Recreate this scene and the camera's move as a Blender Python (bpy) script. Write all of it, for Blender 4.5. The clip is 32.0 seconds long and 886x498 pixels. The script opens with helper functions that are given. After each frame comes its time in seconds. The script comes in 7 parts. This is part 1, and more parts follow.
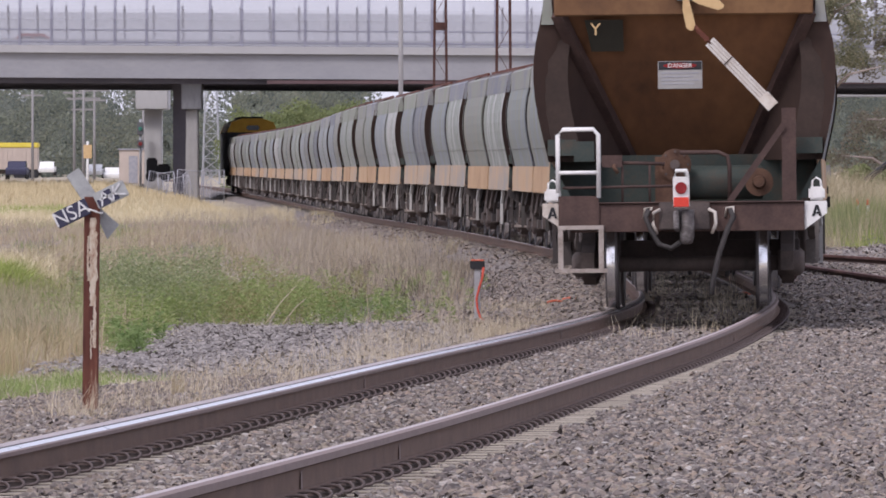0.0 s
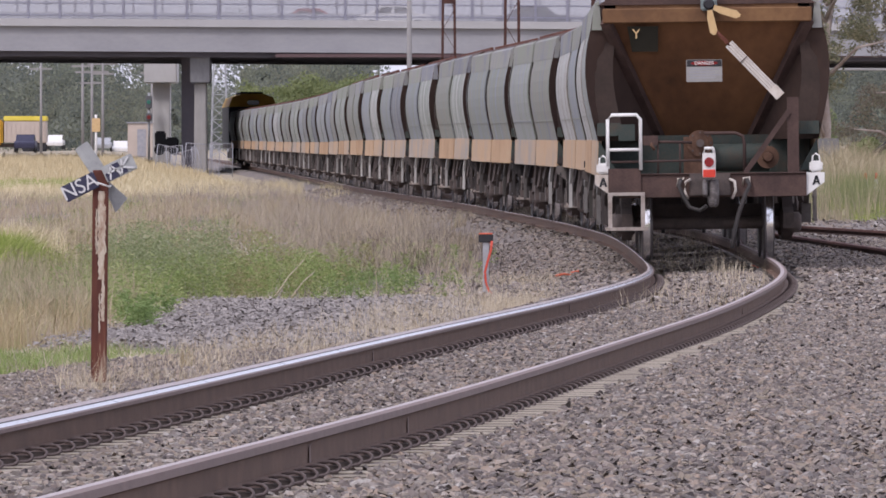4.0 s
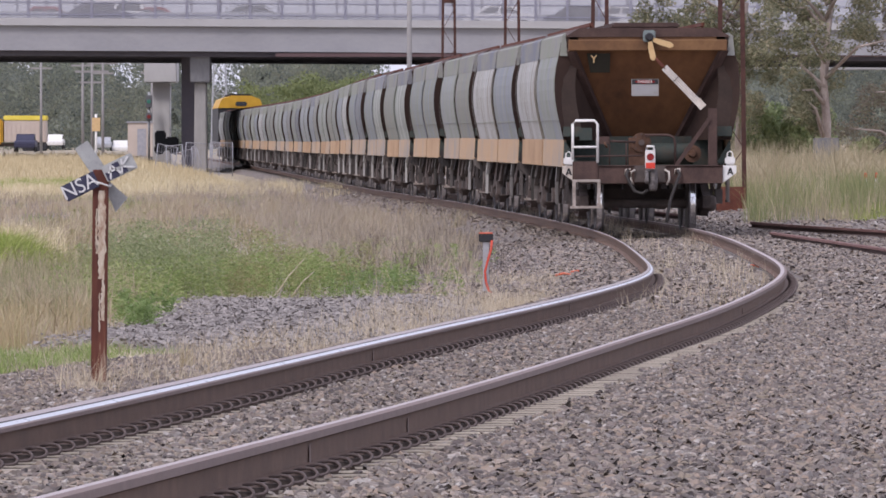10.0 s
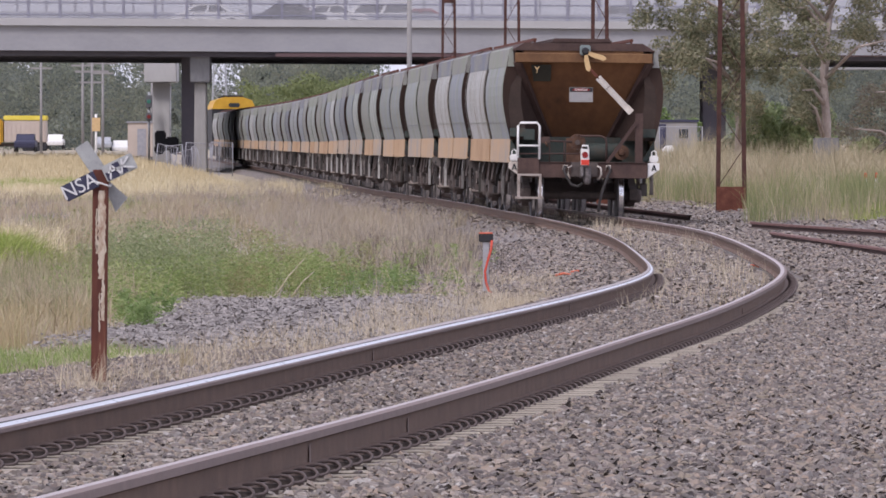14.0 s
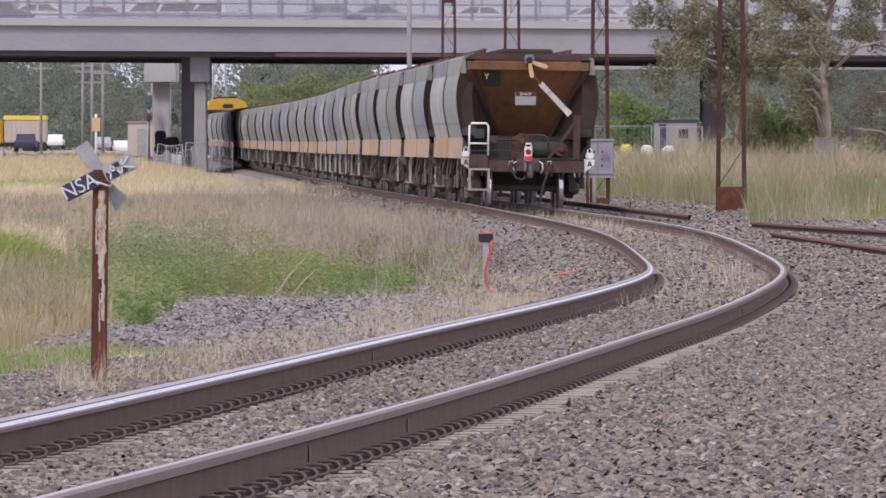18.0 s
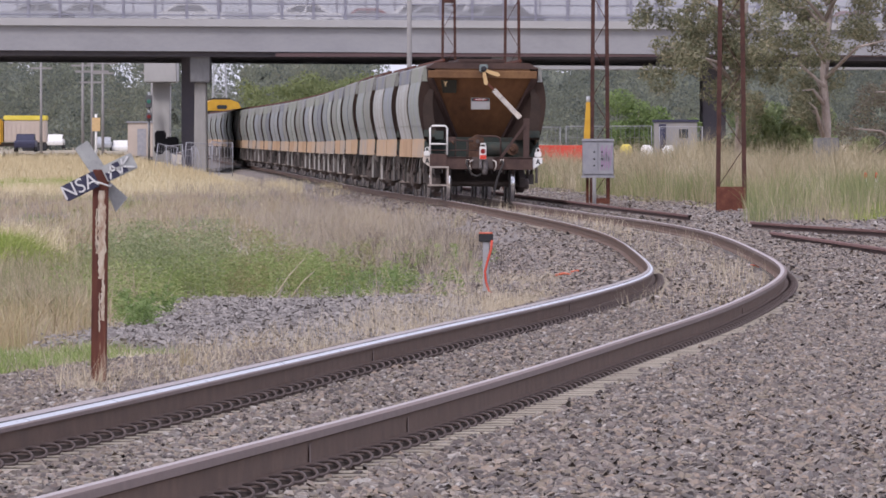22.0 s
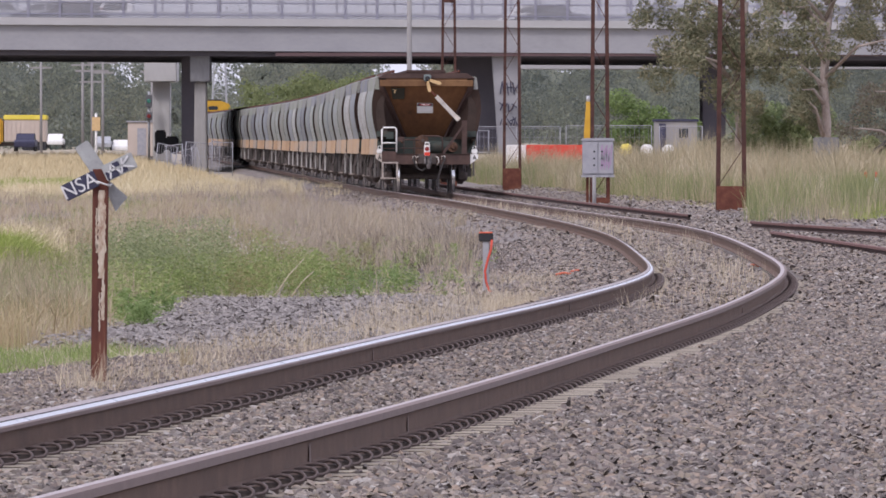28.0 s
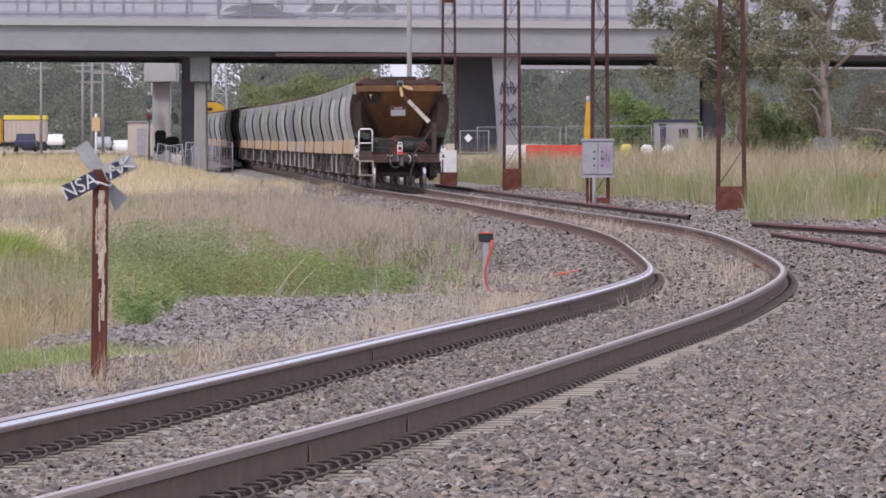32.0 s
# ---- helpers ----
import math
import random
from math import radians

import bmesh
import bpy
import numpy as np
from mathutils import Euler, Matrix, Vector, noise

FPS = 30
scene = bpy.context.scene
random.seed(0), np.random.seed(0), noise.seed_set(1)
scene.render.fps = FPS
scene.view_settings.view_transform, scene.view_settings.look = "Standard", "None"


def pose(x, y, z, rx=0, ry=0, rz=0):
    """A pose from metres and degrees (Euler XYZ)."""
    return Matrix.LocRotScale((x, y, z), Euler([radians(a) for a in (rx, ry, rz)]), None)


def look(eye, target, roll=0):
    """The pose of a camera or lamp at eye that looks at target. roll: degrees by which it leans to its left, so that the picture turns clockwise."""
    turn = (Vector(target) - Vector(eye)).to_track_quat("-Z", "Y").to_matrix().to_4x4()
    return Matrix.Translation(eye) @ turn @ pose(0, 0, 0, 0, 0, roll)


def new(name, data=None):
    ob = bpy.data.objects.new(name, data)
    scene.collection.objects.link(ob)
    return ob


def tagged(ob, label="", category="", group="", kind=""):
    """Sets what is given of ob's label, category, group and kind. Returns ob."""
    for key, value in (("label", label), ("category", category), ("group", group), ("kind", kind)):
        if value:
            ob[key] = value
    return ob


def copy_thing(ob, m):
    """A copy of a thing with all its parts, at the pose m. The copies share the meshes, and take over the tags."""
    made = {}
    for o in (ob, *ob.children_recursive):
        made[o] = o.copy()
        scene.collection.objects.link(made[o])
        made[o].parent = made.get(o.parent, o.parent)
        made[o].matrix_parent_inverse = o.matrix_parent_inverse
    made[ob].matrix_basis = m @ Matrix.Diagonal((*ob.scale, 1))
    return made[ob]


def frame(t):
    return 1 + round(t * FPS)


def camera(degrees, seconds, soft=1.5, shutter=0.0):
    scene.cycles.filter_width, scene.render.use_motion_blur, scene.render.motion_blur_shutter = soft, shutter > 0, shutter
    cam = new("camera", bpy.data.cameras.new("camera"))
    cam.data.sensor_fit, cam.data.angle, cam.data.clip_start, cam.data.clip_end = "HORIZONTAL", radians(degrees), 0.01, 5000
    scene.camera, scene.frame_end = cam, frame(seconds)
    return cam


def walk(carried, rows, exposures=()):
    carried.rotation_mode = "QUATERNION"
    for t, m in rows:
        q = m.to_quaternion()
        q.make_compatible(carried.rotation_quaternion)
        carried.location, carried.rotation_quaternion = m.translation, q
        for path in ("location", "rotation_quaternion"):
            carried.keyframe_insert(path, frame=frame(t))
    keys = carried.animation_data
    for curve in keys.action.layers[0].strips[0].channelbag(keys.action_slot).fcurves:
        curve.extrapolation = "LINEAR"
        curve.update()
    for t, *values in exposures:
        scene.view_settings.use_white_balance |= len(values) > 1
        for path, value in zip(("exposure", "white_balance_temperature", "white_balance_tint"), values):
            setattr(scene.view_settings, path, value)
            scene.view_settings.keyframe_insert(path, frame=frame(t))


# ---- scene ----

from functools import lru_cache

# ------------------------------------------------------------------ camera
cam = camera(2 * math.degrees(math.atan(784 / 13500)), 32.0, soft=1.65, shutter=0.5)
EYE = (0.0, 0.0, 1.394)
PX = math.degrees(1 / 13500)


def aim(dx, dy):
    """Camera pose whose picture is moved by dx to the right and dy down."""
    return pose(*EYE, 90 - (190.4 - dy) * PX, 0, dx * PX)


walk(cam, [(t, aim(dx, dy)) for t, dx, dy in (
    (0, -15, 48), (0.1, -9, 39), (0.2, -4, 17), (0.3, -2.5, 7), (0.4, -3, 5), (0.5, -3, 4.5), (0.8, -2.5, 3.5),
    (1.0, -2, 3), (1.5, -1.5, 2.5), (2.0, 1, 2.5), (2.5, 1, 2.5), (3.0, -2, 1), (3.5, 0, 1), (5.5, -0.5, 0.5),
    (8.0, 0, 0), (16.0, 0, 0), (26.5, 0, -0.5), (28.0, 0, -1), (32.0, 0, -0.5))],
     [(0, 0.5, 6150, 19), (32, 0.5, 6150, 19)])

# ------------------------------------------------------------------ world and sun
SUN_EL, SUN_AZ = radians(48), radians(215)
world = bpy.data.worlds.new("sky")
scene.world = world
world.use_nodes = True
wn = world.node_tree.nodes
sky = wn.new("ShaderNodeTexSky")
sky.sky_type = "NISHITA"
sky.sun_disc = False
sky.sun_elevation, sky.sun_rotation = SUN_EL, SUN_AZ
sky.air_density, sky.dust_density, sky.ozone_density = 1.0, 4.0, 1.0
cloud = wn.new("ShaderNodeMixRGB")
cloud.inputs[0].default_value = 0.72
cloud.inputs[2].default_value = (8.6, 8.7, 9.6, 1)
world.node_tree.links.new(sky.outputs[0], cloud.inputs[1])
world.node_tree.links.new(cloud.outputs[0], wn["Background"].inputs[0])
wn["Background"].inputs[1].default_value = 0.092
sun_data = bpy.data.lights.new("sun", "SUN")
sun_data.energy, sun_data.angle, sun_data.color = 1.1, radians(14), (1.0, 0.95, 0.88)
sun = new("sun", sun_data)
# sky rotation is measured clockwise from +y
sun_dir = Vector((math.sin(SUN_AZ) * math.cos(SUN_EL), math.cos(SUN_AZ) * math.cos(SUN_EL), math.sin(SUN_EL)))
sun.matrix_world = look(sun_dir * 50, (0, 0, 0))

# ------------------------------------------------------------------ materials
MATS = {}


def mat(name, colors, scale=4.0, rough=0.85, metal=0.0, bump=0.15, fine=12.0, by="noise", spread=0.5, streak=1.0,
        coords="Object", contrast=1.3, at=None, spec=0.3, along=1.0):
    """A mottled material: colours spread over a coarse and a fine noise, a per-object or per-island shift, and a fine relief."""
    m = bpy.data.materials.new(name)
    m.use_nodes = True
    nt = m.node_tree
    n, l = nt.nodes, nt.links
    b = n["Principled BSDF"]
    tc = n.new("ShaderNodeTexCoord")
    mp = n.new("ShaderNodeMapping")
    mp.inputs["Scale"].default_value = (1, along, 1 / streak)
    l.new(tc.outputs[coords], mp.inputs[0])
    a = n.new("ShaderNodeTexNoise")
    a.inputs["Scale"].default_value, a.inputs["Detail"].default_value, a.inputs["Roughness"].default_value = scale, 5, 0.62
    l.new(mp.outputs[0], a.inputs["Vector"])
    c = n.new("ShaderNodeTexNoise")
    c.inputs["Scale"].default_value, c.inputs["Detail"].default_value = scale * fine, 3
    l.new(mp.outputs[0], c.inputs["Vector"])
    mix = n.new("ShaderNodeMath")
    mix.operation = "MULTIPLY_ADD"
    l.new(c.outputs[0], mix.inputs[0])
    mix.inputs[1].default_value = 0.4
    off = n.new("ShaderNodeMath")
    off.operation = "MULTIPLY_ADD"
    l.new(a.outputs[0], off.inputs[0])
    off.inputs[1].default_value, off.inputs[2].default_value = contrast, 0.3 - contrast / 2
    l.new(off.outputs[0], mix.inputs[2])
    fac = mix.outputs[0]
    if by in ("object", "island"):
        if by == "object":
            r = n.new("ShaderNodeObjectInfo").outputs["Random"]
        else:
            r = n.new("ShaderNodeNewGeometry").outputs["Random Per Island"]
        mx = n.new("ShaderNodeMix")
        mx.inputs[0].default_value = spread
        l.new(fac, mx.inputs[2])
        l.new(r, mx.inputs[3])
        fac = mx.outputs[0]
    ramp = n.new("ShaderNodeValToRGB")
    e = ramp.color_ramp.elements
    while len(e) < len(colors):
        e.new(0.5)
    for i, col in enumerate(colors):
        e[i].position = at[i] if at else 0.15 + 0.7 * i / max(1, len(colors) - 1)
        e[i].color = (*col, 1)
    l.new(fac, ramp.inputs[0])
    l.new(ramp.outputs[0], b.inputs["Base Color"])
    rr = n.new("ShaderNodeMath")
    rr.operation = "MULTIPLY_ADD"
    l.new(a.outputs[0], rr.inputs[0])
    rr.inputs[1].default_value, rr.inputs[2].default_value = 0.25, rough - 0.12
    l.new(rr.outputs[0], b.inputs["Roughness"])
    b.inputs["Metallic"].default_value = metal
    b.inputs["Specular IOR Level"].default_value = spec
    if bump:
        bp = n.new("ShaderNodeBump")
        bp.inputs["Strength"].default_value = bump
        bp.inputs["Distance"].default_value = 0.02
        l.new(c.outputs[0], bp.inputs["Height"])
        l.new(bp.outputs[0], b.inputs["Normal"])
    MATS[name] = m
    return m


M_BALLAST_BED = mat("ballast_bed", [(0.132, 0.114, 0.106), (0.22, 0.193, 0.178), (0.33, 0.295, 0.27)], 11, 0.95, bump=0.9, fine=3)
M_STONE = mat("ballast_stone", [(0.07, 0.06, 0.058), (0.135, 0.115, 0.112), (0.18, 0.157, 0.142), (0.2, 0.164, 0.152), (0.265, 0.222, 0.174), (0.23, 0.21, 0.2), (0.32, 0.268, 0.228), (0.3, 0.23, 0.18), (0.4, 0.37, 0.345), (0.52, 0.49, 0.455)], 14, 0.9, by="island", spread=0.82, bump=0.3, at=(0.04, 0.16, 0.28, 0.4, 0.52, 0.64, 0.75, 0.83, 0.9, 0.98))
M_SOIL = mat("dry_soil", [(0.24, 0.21, 0.15), (0.35, 0.3, 0.22), (0.42, 0.36, 0.27), (0.3, 0.29, 0.17)], 0.35, 0.95, bump=0.6, fine=18)
M_GRAVEL = mat("pale_gravel", [(0.157, 0.14, 0.134), (0.224, 0.204, 0.196), (0.302, 0.278, 0.264), (0.37, 0.336, 0.314)], 14, 0.92, by="island", spread=0.6, bump=0.3)
M_RUST_RAIL = mat("rail_rust", [(0.105, 0.066, 0.049), (0.153, 0.098, 0.073), (0.2, 0.131, 0.1)], 5, 0.75, bump=0.15, fine=20, metal=0.0)
M_RAIL_TOP = mat("rail_worn_top", [(0.34, 0.28, 0.27), (0.43, 0.365, 0.355), (0.52, 0.455, 0.445)], 8, 0.5, metal=0.3, bump=0.05)
M_HEAD = mat("rail_head_side", [(0.155, 0.108, 0.095), (0.2, 0.145, 0.13), (0.245, 0.182, 0.165)], 6, 0.65, bump=0.1, fine=14)
M_POLISH = mat("polished_steel", [(0.62, 0.62, 0.65), (0.75, 0.75, 0.78)], 9, 0.3, metal=1.0, bump=0.02)
M_SLEEPER = mat("concrete_sleeper", [(0.22, 0.19, 0.158), (0.31, 0.27, 0.22), (0.39, 0.345, 0.285)], 6, 0.9, by="object", spread=0.4, bump=0.3)
M_CLIP = mat("clip_steel", [(0.085, 0.062, 0.058), (0.14, 0.11, 0.105)], 20, 0.6, bump=0.1)
# dark copy of the sleeper concrete, with the shade of the gaps in its colour
M_SLEEPER_SIDE = mat("shaded_sleeper_side", [(0.05, 0.041, 0.034), (0.09, 0.074, 0.06)], 6, 0.95, bump=0.3)
M_MAST = mat("dark_mast_rust", [(0.04, 0.02, 0.018), (0.072, 0.034, 0.028), (0.12, 0.058, 0.046)], 4, 0.85, bump=0.2, fine=10)
M_RUST = mat("rust", [(0.075, 0.026, 0.018), (0.13, 0.045, 0.03), (0.2, 0.085, 0.055)], 5, 0.85, bump=0.25, fine=10)
M_POST = mat("rusty_post", [(0.055, 0.019, 0.014), (0.09, 0.031, 0.023), (0.14, 0.052, 0.035), (0.36, 0.27, 0.2), (0.5, 0.42, 0.34)], 5.5, 0.85, bump=0.25, streak=9, fine=4, contrast=2.6, at=(0.1, 0.32, 0.7, 0.86, 0.97))
M_END = mat("rusty_end_sheet", [(0.092, 0.0475, 0.0276), (0.161, 0.0768, 0.0379), (0.218, 0.105, 0.0483), (0.265, 0.141, 0.0713)], 0.9, 0.8, bump=0.1, streak=2.2, fine=9)
M_END_TRIM = mat("rusty_ochre_beam", [(0.08, 0.042, 0.025), (0.15, 0.078, 0.038), (0.23, 0.128, 0.06)], 1.3, 0.8, bump=0.1, fine=9)
M_DARK = mat("dark_underframe", [(0.0585, 0.0494, 0.0468), (0.104, 0.0845, 0.078), (0.143, 0.111, 0.0988)], 4, 0.85, bump=0.2)
M_BROWN = mat("brown_frame", [(0.045, 0.028, 0.025), (0.075, 0.047, 0.041), (0.115, 0.072, 0.06)], 3, 0.8, bump=0.15)
M_GREEN_FRAME = mat("faded_green_frame", [(0.0306, 0.0438, 0.0405), (0.0525, 0.0656, 0.0585), (0.0875, 0.07, 0.054)], 3, 0.8, bump=0.15)
M_PANEL = mat("wagon_side_paint", [(0.11, 0.11, 0.115), (0.165, 0.18, 0.215), (0.235, 0.225, 0.195), (0.2, 0.22, 0.195), (0.22, 0.237, 0.28), (0.275, 0.285, 0.268), (0.21, 0.235, 0.2), (0.44, 0.44, 0.45), (0.25, 0.232, 0.195)], 1.7, 0.7, by="object", spread=0.62, bump=0.08, streak=6, fine=5, contrast=2.0, along=1.0)
M_BAND = mat("wagon_top_band", [(0.162, 0.17, 0.212), (0.23, 0.23, 0.212), (0.23, 0.251, 0.204), (0.264, 0.264, 0.246), (0.204, 0.212, 0.246)], 1.4, 0.75, by="object", spread=0.6, bump=0.06, streak=1.2, along=0.25, contrast=2.2)
M_SKIRT = mat("wagon_skirt_ochre", [(0.33, 0.2, 0.11), (0.42, 0.27, 0.155), (0.46, 0.31, 0.19), (0.4, 0.3, 0.22), (0.3, 0.28, 0.26)], 2.0, 0.75, by="object", spread=0.55, bump=0.06, streak=1.5, along=0.3, contrast=2.0)
M_WHITE = mat("white_paint", [(0.6, 0.59, 0.57), (0.75, 0.74, 0.72), (0.82, 0.81, 0.8)], 5, 0.6, bump=0.05)
M_TAN_PAINT = mat("dirty_white_paint", [(0.4, 0.33, 0.27), (0.58, 0.52, 0.46), (0.66, 0.62, 0.57)], 8, 0.7, bump=0.1)
M_RED = mat("red_paint", [(0.6, 0.05, 0.03), (0.75, 0.08, 0.05)], 5, 0.5, bump=0.02)
M_DARKRED = mat("dark_red_lens", [(0.2, 0.015, 0.015), (0.3, 0.03, 0.03)], 5, 0.25, bump=0.0)
M_ORANGE_WOOD = mat("weathered_yellow_board", [(0.5, 0.33, 0.16), (0.65, 0.47, 0.25)], 9, 0.8, bump=0.1)
M_STEP = mat("dusty_step_paint", [(0.2, 0.165, 0.14), (0.36, 0.31, 0.275), (0.48, 0.43, 0.4)], 8, 0.75, bump=0.1)
M_TIMBER = mat("weathered_white_timber", [(0.4, 0.33, 0.28), (0.6, 0.56, 0.52), (0.66, 0.63, 0.6)], 7, 0.85, bump=0.2, streak=5)
M_BLACK = mat("black_paint", [(0.022, 0.022, 0.025), (0.038, 0.038, 0.043)], 6, 0.6, bump=0.05)
M_NAVY = mat("navy_paint", [(0.03, 0.03, 0.06), (0.06, 0.06, 0.1)], 6, 0.6, bump=0.05)
M_WHEEL = mat("worn_wheel", [(0.065, 0.0585, 0.0585), (0.117, 0.104, 0.104), (0.195, 0.182, 0.182)], 6, 0.6, metal=0.3, bump=0.05)
M_TREAD = mat("wheel_tread", [(0.85, 0.85, 0.86), (0.92, 0.92, 0.93)], 6, 0.2, metal=1.0, bump=0.02)
M_CONCRETE = mat("bridge_concrete", [(0.25, 0.25, 0.27), (0.3, 0.3, 0.32), (0.34, 0.34, 0.355)], 0.25, 0.9, bump=0.1, fine=14, streak=0.5)
M_KERB = mat("light_kerb_concrete", [(0.36, 0.355, 0.36), (0.43, 0.425, 0.43)], 0.4, 0.9, bump=0.1, streak=0.5)
M_PALE = mat("pale_concrete", [(0.52, 0.51, 0.5), (0.62, 0.61, 0.6)], 0.5, 0.9, bump=0.1, streak=3)
M_CONC_DARK = mat("dark_concrete", [(0.12, 0.12, 0.13), (0.19, 0.19, 0.2), (0.25, 0.25, 0.25)], 0.6, 0.9, bump=0.1, streak=3)
# girder colour, also put on pier walls to darken them as under-deck shade
M_GIRDER = mat("dark_girder_shaded_pier", [(0.11, 0.105, 0.13), (0.16, 0.15, 0.175)], 0.5, 0.85, bump=0.1)
M_GIRDER_RED = mat("oxide_girder", [(0.1, 0.066, 0.07), (0.14, 0.092, 0.095)], 0.5, 0.85, bump=0.1)
M_STEEL = mat("galvanised_steel", [(0.3, 0.31, 0.33), (0.42, 0.43, 0.45), (0.5, 0.51, 0.53)], 3, 0.55, metal=0.4, bump=0.05)
M_FENCE_BLUE = mat("painted_fence_steel", [(0.2, 0.2, 0.25), (0.28, 0.28, 0.33)], 2, 0.6, metal=0.2, bump=0.05)
M_YELLOW = mat("machine_yellow", [(0.5, 0.27, 0.025), (0.64, 0.38, 0.045)], 2, 0.55, bump=0.05)
M_LEMON = mat("truck_yellow", [(0.62, 0.5, 0.06), (0.75, 0.62, 0.12)], 2, 0.6, bump=0.05)
M_GREYPAINT = mat("grey_cabinet_paint", [(0.26, 0.26, 0.29), (0.33, 0.33, 0.36), (0.38, 0.37, 0.39)], 4, 0.6, bump=0.05)
M_BARK = mat("gum_bark", [(0.2, 0.15, 0.13), (0.36, 0.3, 0.27), (0.48, 0.43, 0.4)], 2.5, 0.9, bump=0.4, streak=4)
M_LEAF = mat("gum_leaf", [(0.14, 0.155, 0.098), (0.21, 0.218, 0.134), (0.29, 0.275, 0.175), (0.39, 0.34, 0.23)], 0.6, 0.7, by="island", spread=0.6, bump=0)
M_LEAF_GREEN = mat("bright_leaf", [(0.13, 0.19, 0.07), (0.2, 0.275, 0.1), (0.29, 0.37, 0.15)], 0.6, 0.7, by="island", spread=0.6, bump=0)
# leaf colours greyed and lightened to hold the haze of distance
M_WOODS = mat("hazy_far_leaf", [(0.102, 0.122, 0.111), (0.168, 0.189, 0.169), (0.228, 0.25, 0.189), (0.276, 0.275, 0.215)], 0.16, 0.9, by="island", spread=0.08, bump=0, contrast=2.4, spec=0.1)
M_GOLD = mat("golden_grass", [(0.4, 0.32, 0.19), (0.53, 0.44, 0.27), (0.64, 0.55, 0.36)], 0.2, 0.85, by="island", spread=0.6, bump=0)
M_STRAW = mat("straw", [(0.42, 0.36, 0.22), (0.55, 0.47, 0.3), (0.66, 0.58, 0.39), (0.72, 0.65, 0.46)], 0.3, 0.85, by="island", spread=0.6, bump=0)
M_DEADSTEM = mat("dead_stem", [(0.24, 0.205, 0.165), (0.35, 0.3, 0.24), (0.46, 0.405, 0.325)], 0.4, 0.9, by="island", spread=0.6, bump=0)
M_WEED = mat("green_weed", [(0.14, 0.205, 0.0594), (0.216, 0.292, 0.0918), (0.313, 0.373, 0.146), (0.432, 0.443, 0.227)], 0.5, 0.75, by="island", spread=0.6, bump=0)
M_LUSH = mat("lush_grass", [(0.17, 0.235, 0.045), (0.3, 0.36, 0.09), (0.44, 0.46, 0.17)], 0.5, 0.75, by="island", spread=0.6, bump=0)
M_REED = mat("reed_blade", [(0.13, 0.16, 0.07), (0.2, 0.22, 0.1), (0.3, 0.29, 0.15), (0.42, 0.37, 0.22)], 0.25, 0.8, by="island", spread=0.55, bump=0)
M_GLASS = mat("dark_window", [(0.03, 0.035, 0.04), (0.06, 0.065, 0.07)], 2, 0.15, bump=0, spec=0.5)
M_BARRIER_RED = mat("barrier_plastic_red", [(0.55, 0.06, 0.04), (0.68, 0.09, 0.06)], 2, 0.5, bump=0.03)
M_PIPE_ORANGE = mat("orange_conduit", [(0.6, 0.12, 0.06), (0.75, 0.2, 0.12)], 5, 0.6, bump=0.03)
M_ASPHALT = mat("asphalt", [(0.04, 0.04, 0.042), (0.06, 0.06, 0.062)], 2, 0.95, bump=0.2)
M_CREAM = mat("cream_wall", [(0.45, 0.38, 0.33), (0.55, 0.47, 0.41)], 1, 0.85, bump=0.05)


def translucent(m, share):
    """Leaves and blades let part of the light through."""
    nt = m.node_tree
    b = nt.nodes["Principled BSDF"]
    t = nt.nodes.new("ShaderNodeBsdfTranslucent")
    mx = nt.nodes.new("ShaderNodeMixShader")
    mx.inputs[0].default_value = share
    nt.links.new(b.inputs["Base Color"].links[0].from_socket, t.inputs["Color"])
    nt.links.new(b.outputs[0], mx.inputs[1])
    nt.links.new(t.outputs[0], mx.inputs[2])
    nt.links.new(mx.outputs[0], nt.nodes["Material Output"].inputs[0])


def mesh_glass_mat():
    """Fine woven mesh of the bridge screens: half open."""
    m = bpy.data.materials.new("screen_mesh")
    m.use_nodes = True
    nt = m.node_tree
    t = nt.nodes.new("ShaderNodeBsdfTransparent")
    mx = nt.nodes.new("ShaderNodeMixShader")
    b = nt.nodes["Principled BSDF"]
    b.inputs["Base Color"].default_value = (0.34, 0.34, 0.37, 1)
    b.inputs["Roughness"].default_value = 0.6
    tc = nt.nodes.new("ShaderNodeTexCoord")
    no = nt.nodes.new("ShaderNodeTexNoise")
    no.inputs["Scale"].default_value = 1.5
    nt.links.new(tc.outputs["Object"], no.inputs["Vector"])
    mr = nt.nodes.new("ShaderNodeMapRange")
    mr.inputs[3].default_value, mr.inputs[4].default_value = 0.5, 0.66
    nt.links.new(no.outputs[0], mr.inputs[0])
    nt.links.new(mr.outputs[0], mx.inputs[0])
    nt.links.new(t.outputs[0], mx.inputs[1])
    nt.links.new(b.outputs[0], mx.inputs[2])
    nt.links.new(mx.outputs[0], nt.nodes["Material Output"].inputs[0])
    return m


M_SCREEN = mesh_glass_mat()


# ------------------------------------------------------------------ mesh helpers
def put(bm, verts, faces, mi=0):
    vs = [bm.verts.new(v) for v in verts]
    for fa in faces:
        try:
            fc = bm.faces.new([vs[i] for i in fa])
            fc.material_index = mi
        except ValueError:
            pass
    return vs


BOXF = ((0, 3, 2, 1), (4, 5, 6, 7), (0, 1, 5, 4), (1, 2, 6, 5), (2, 3, 7, 6), (3, 0, 4, 7))


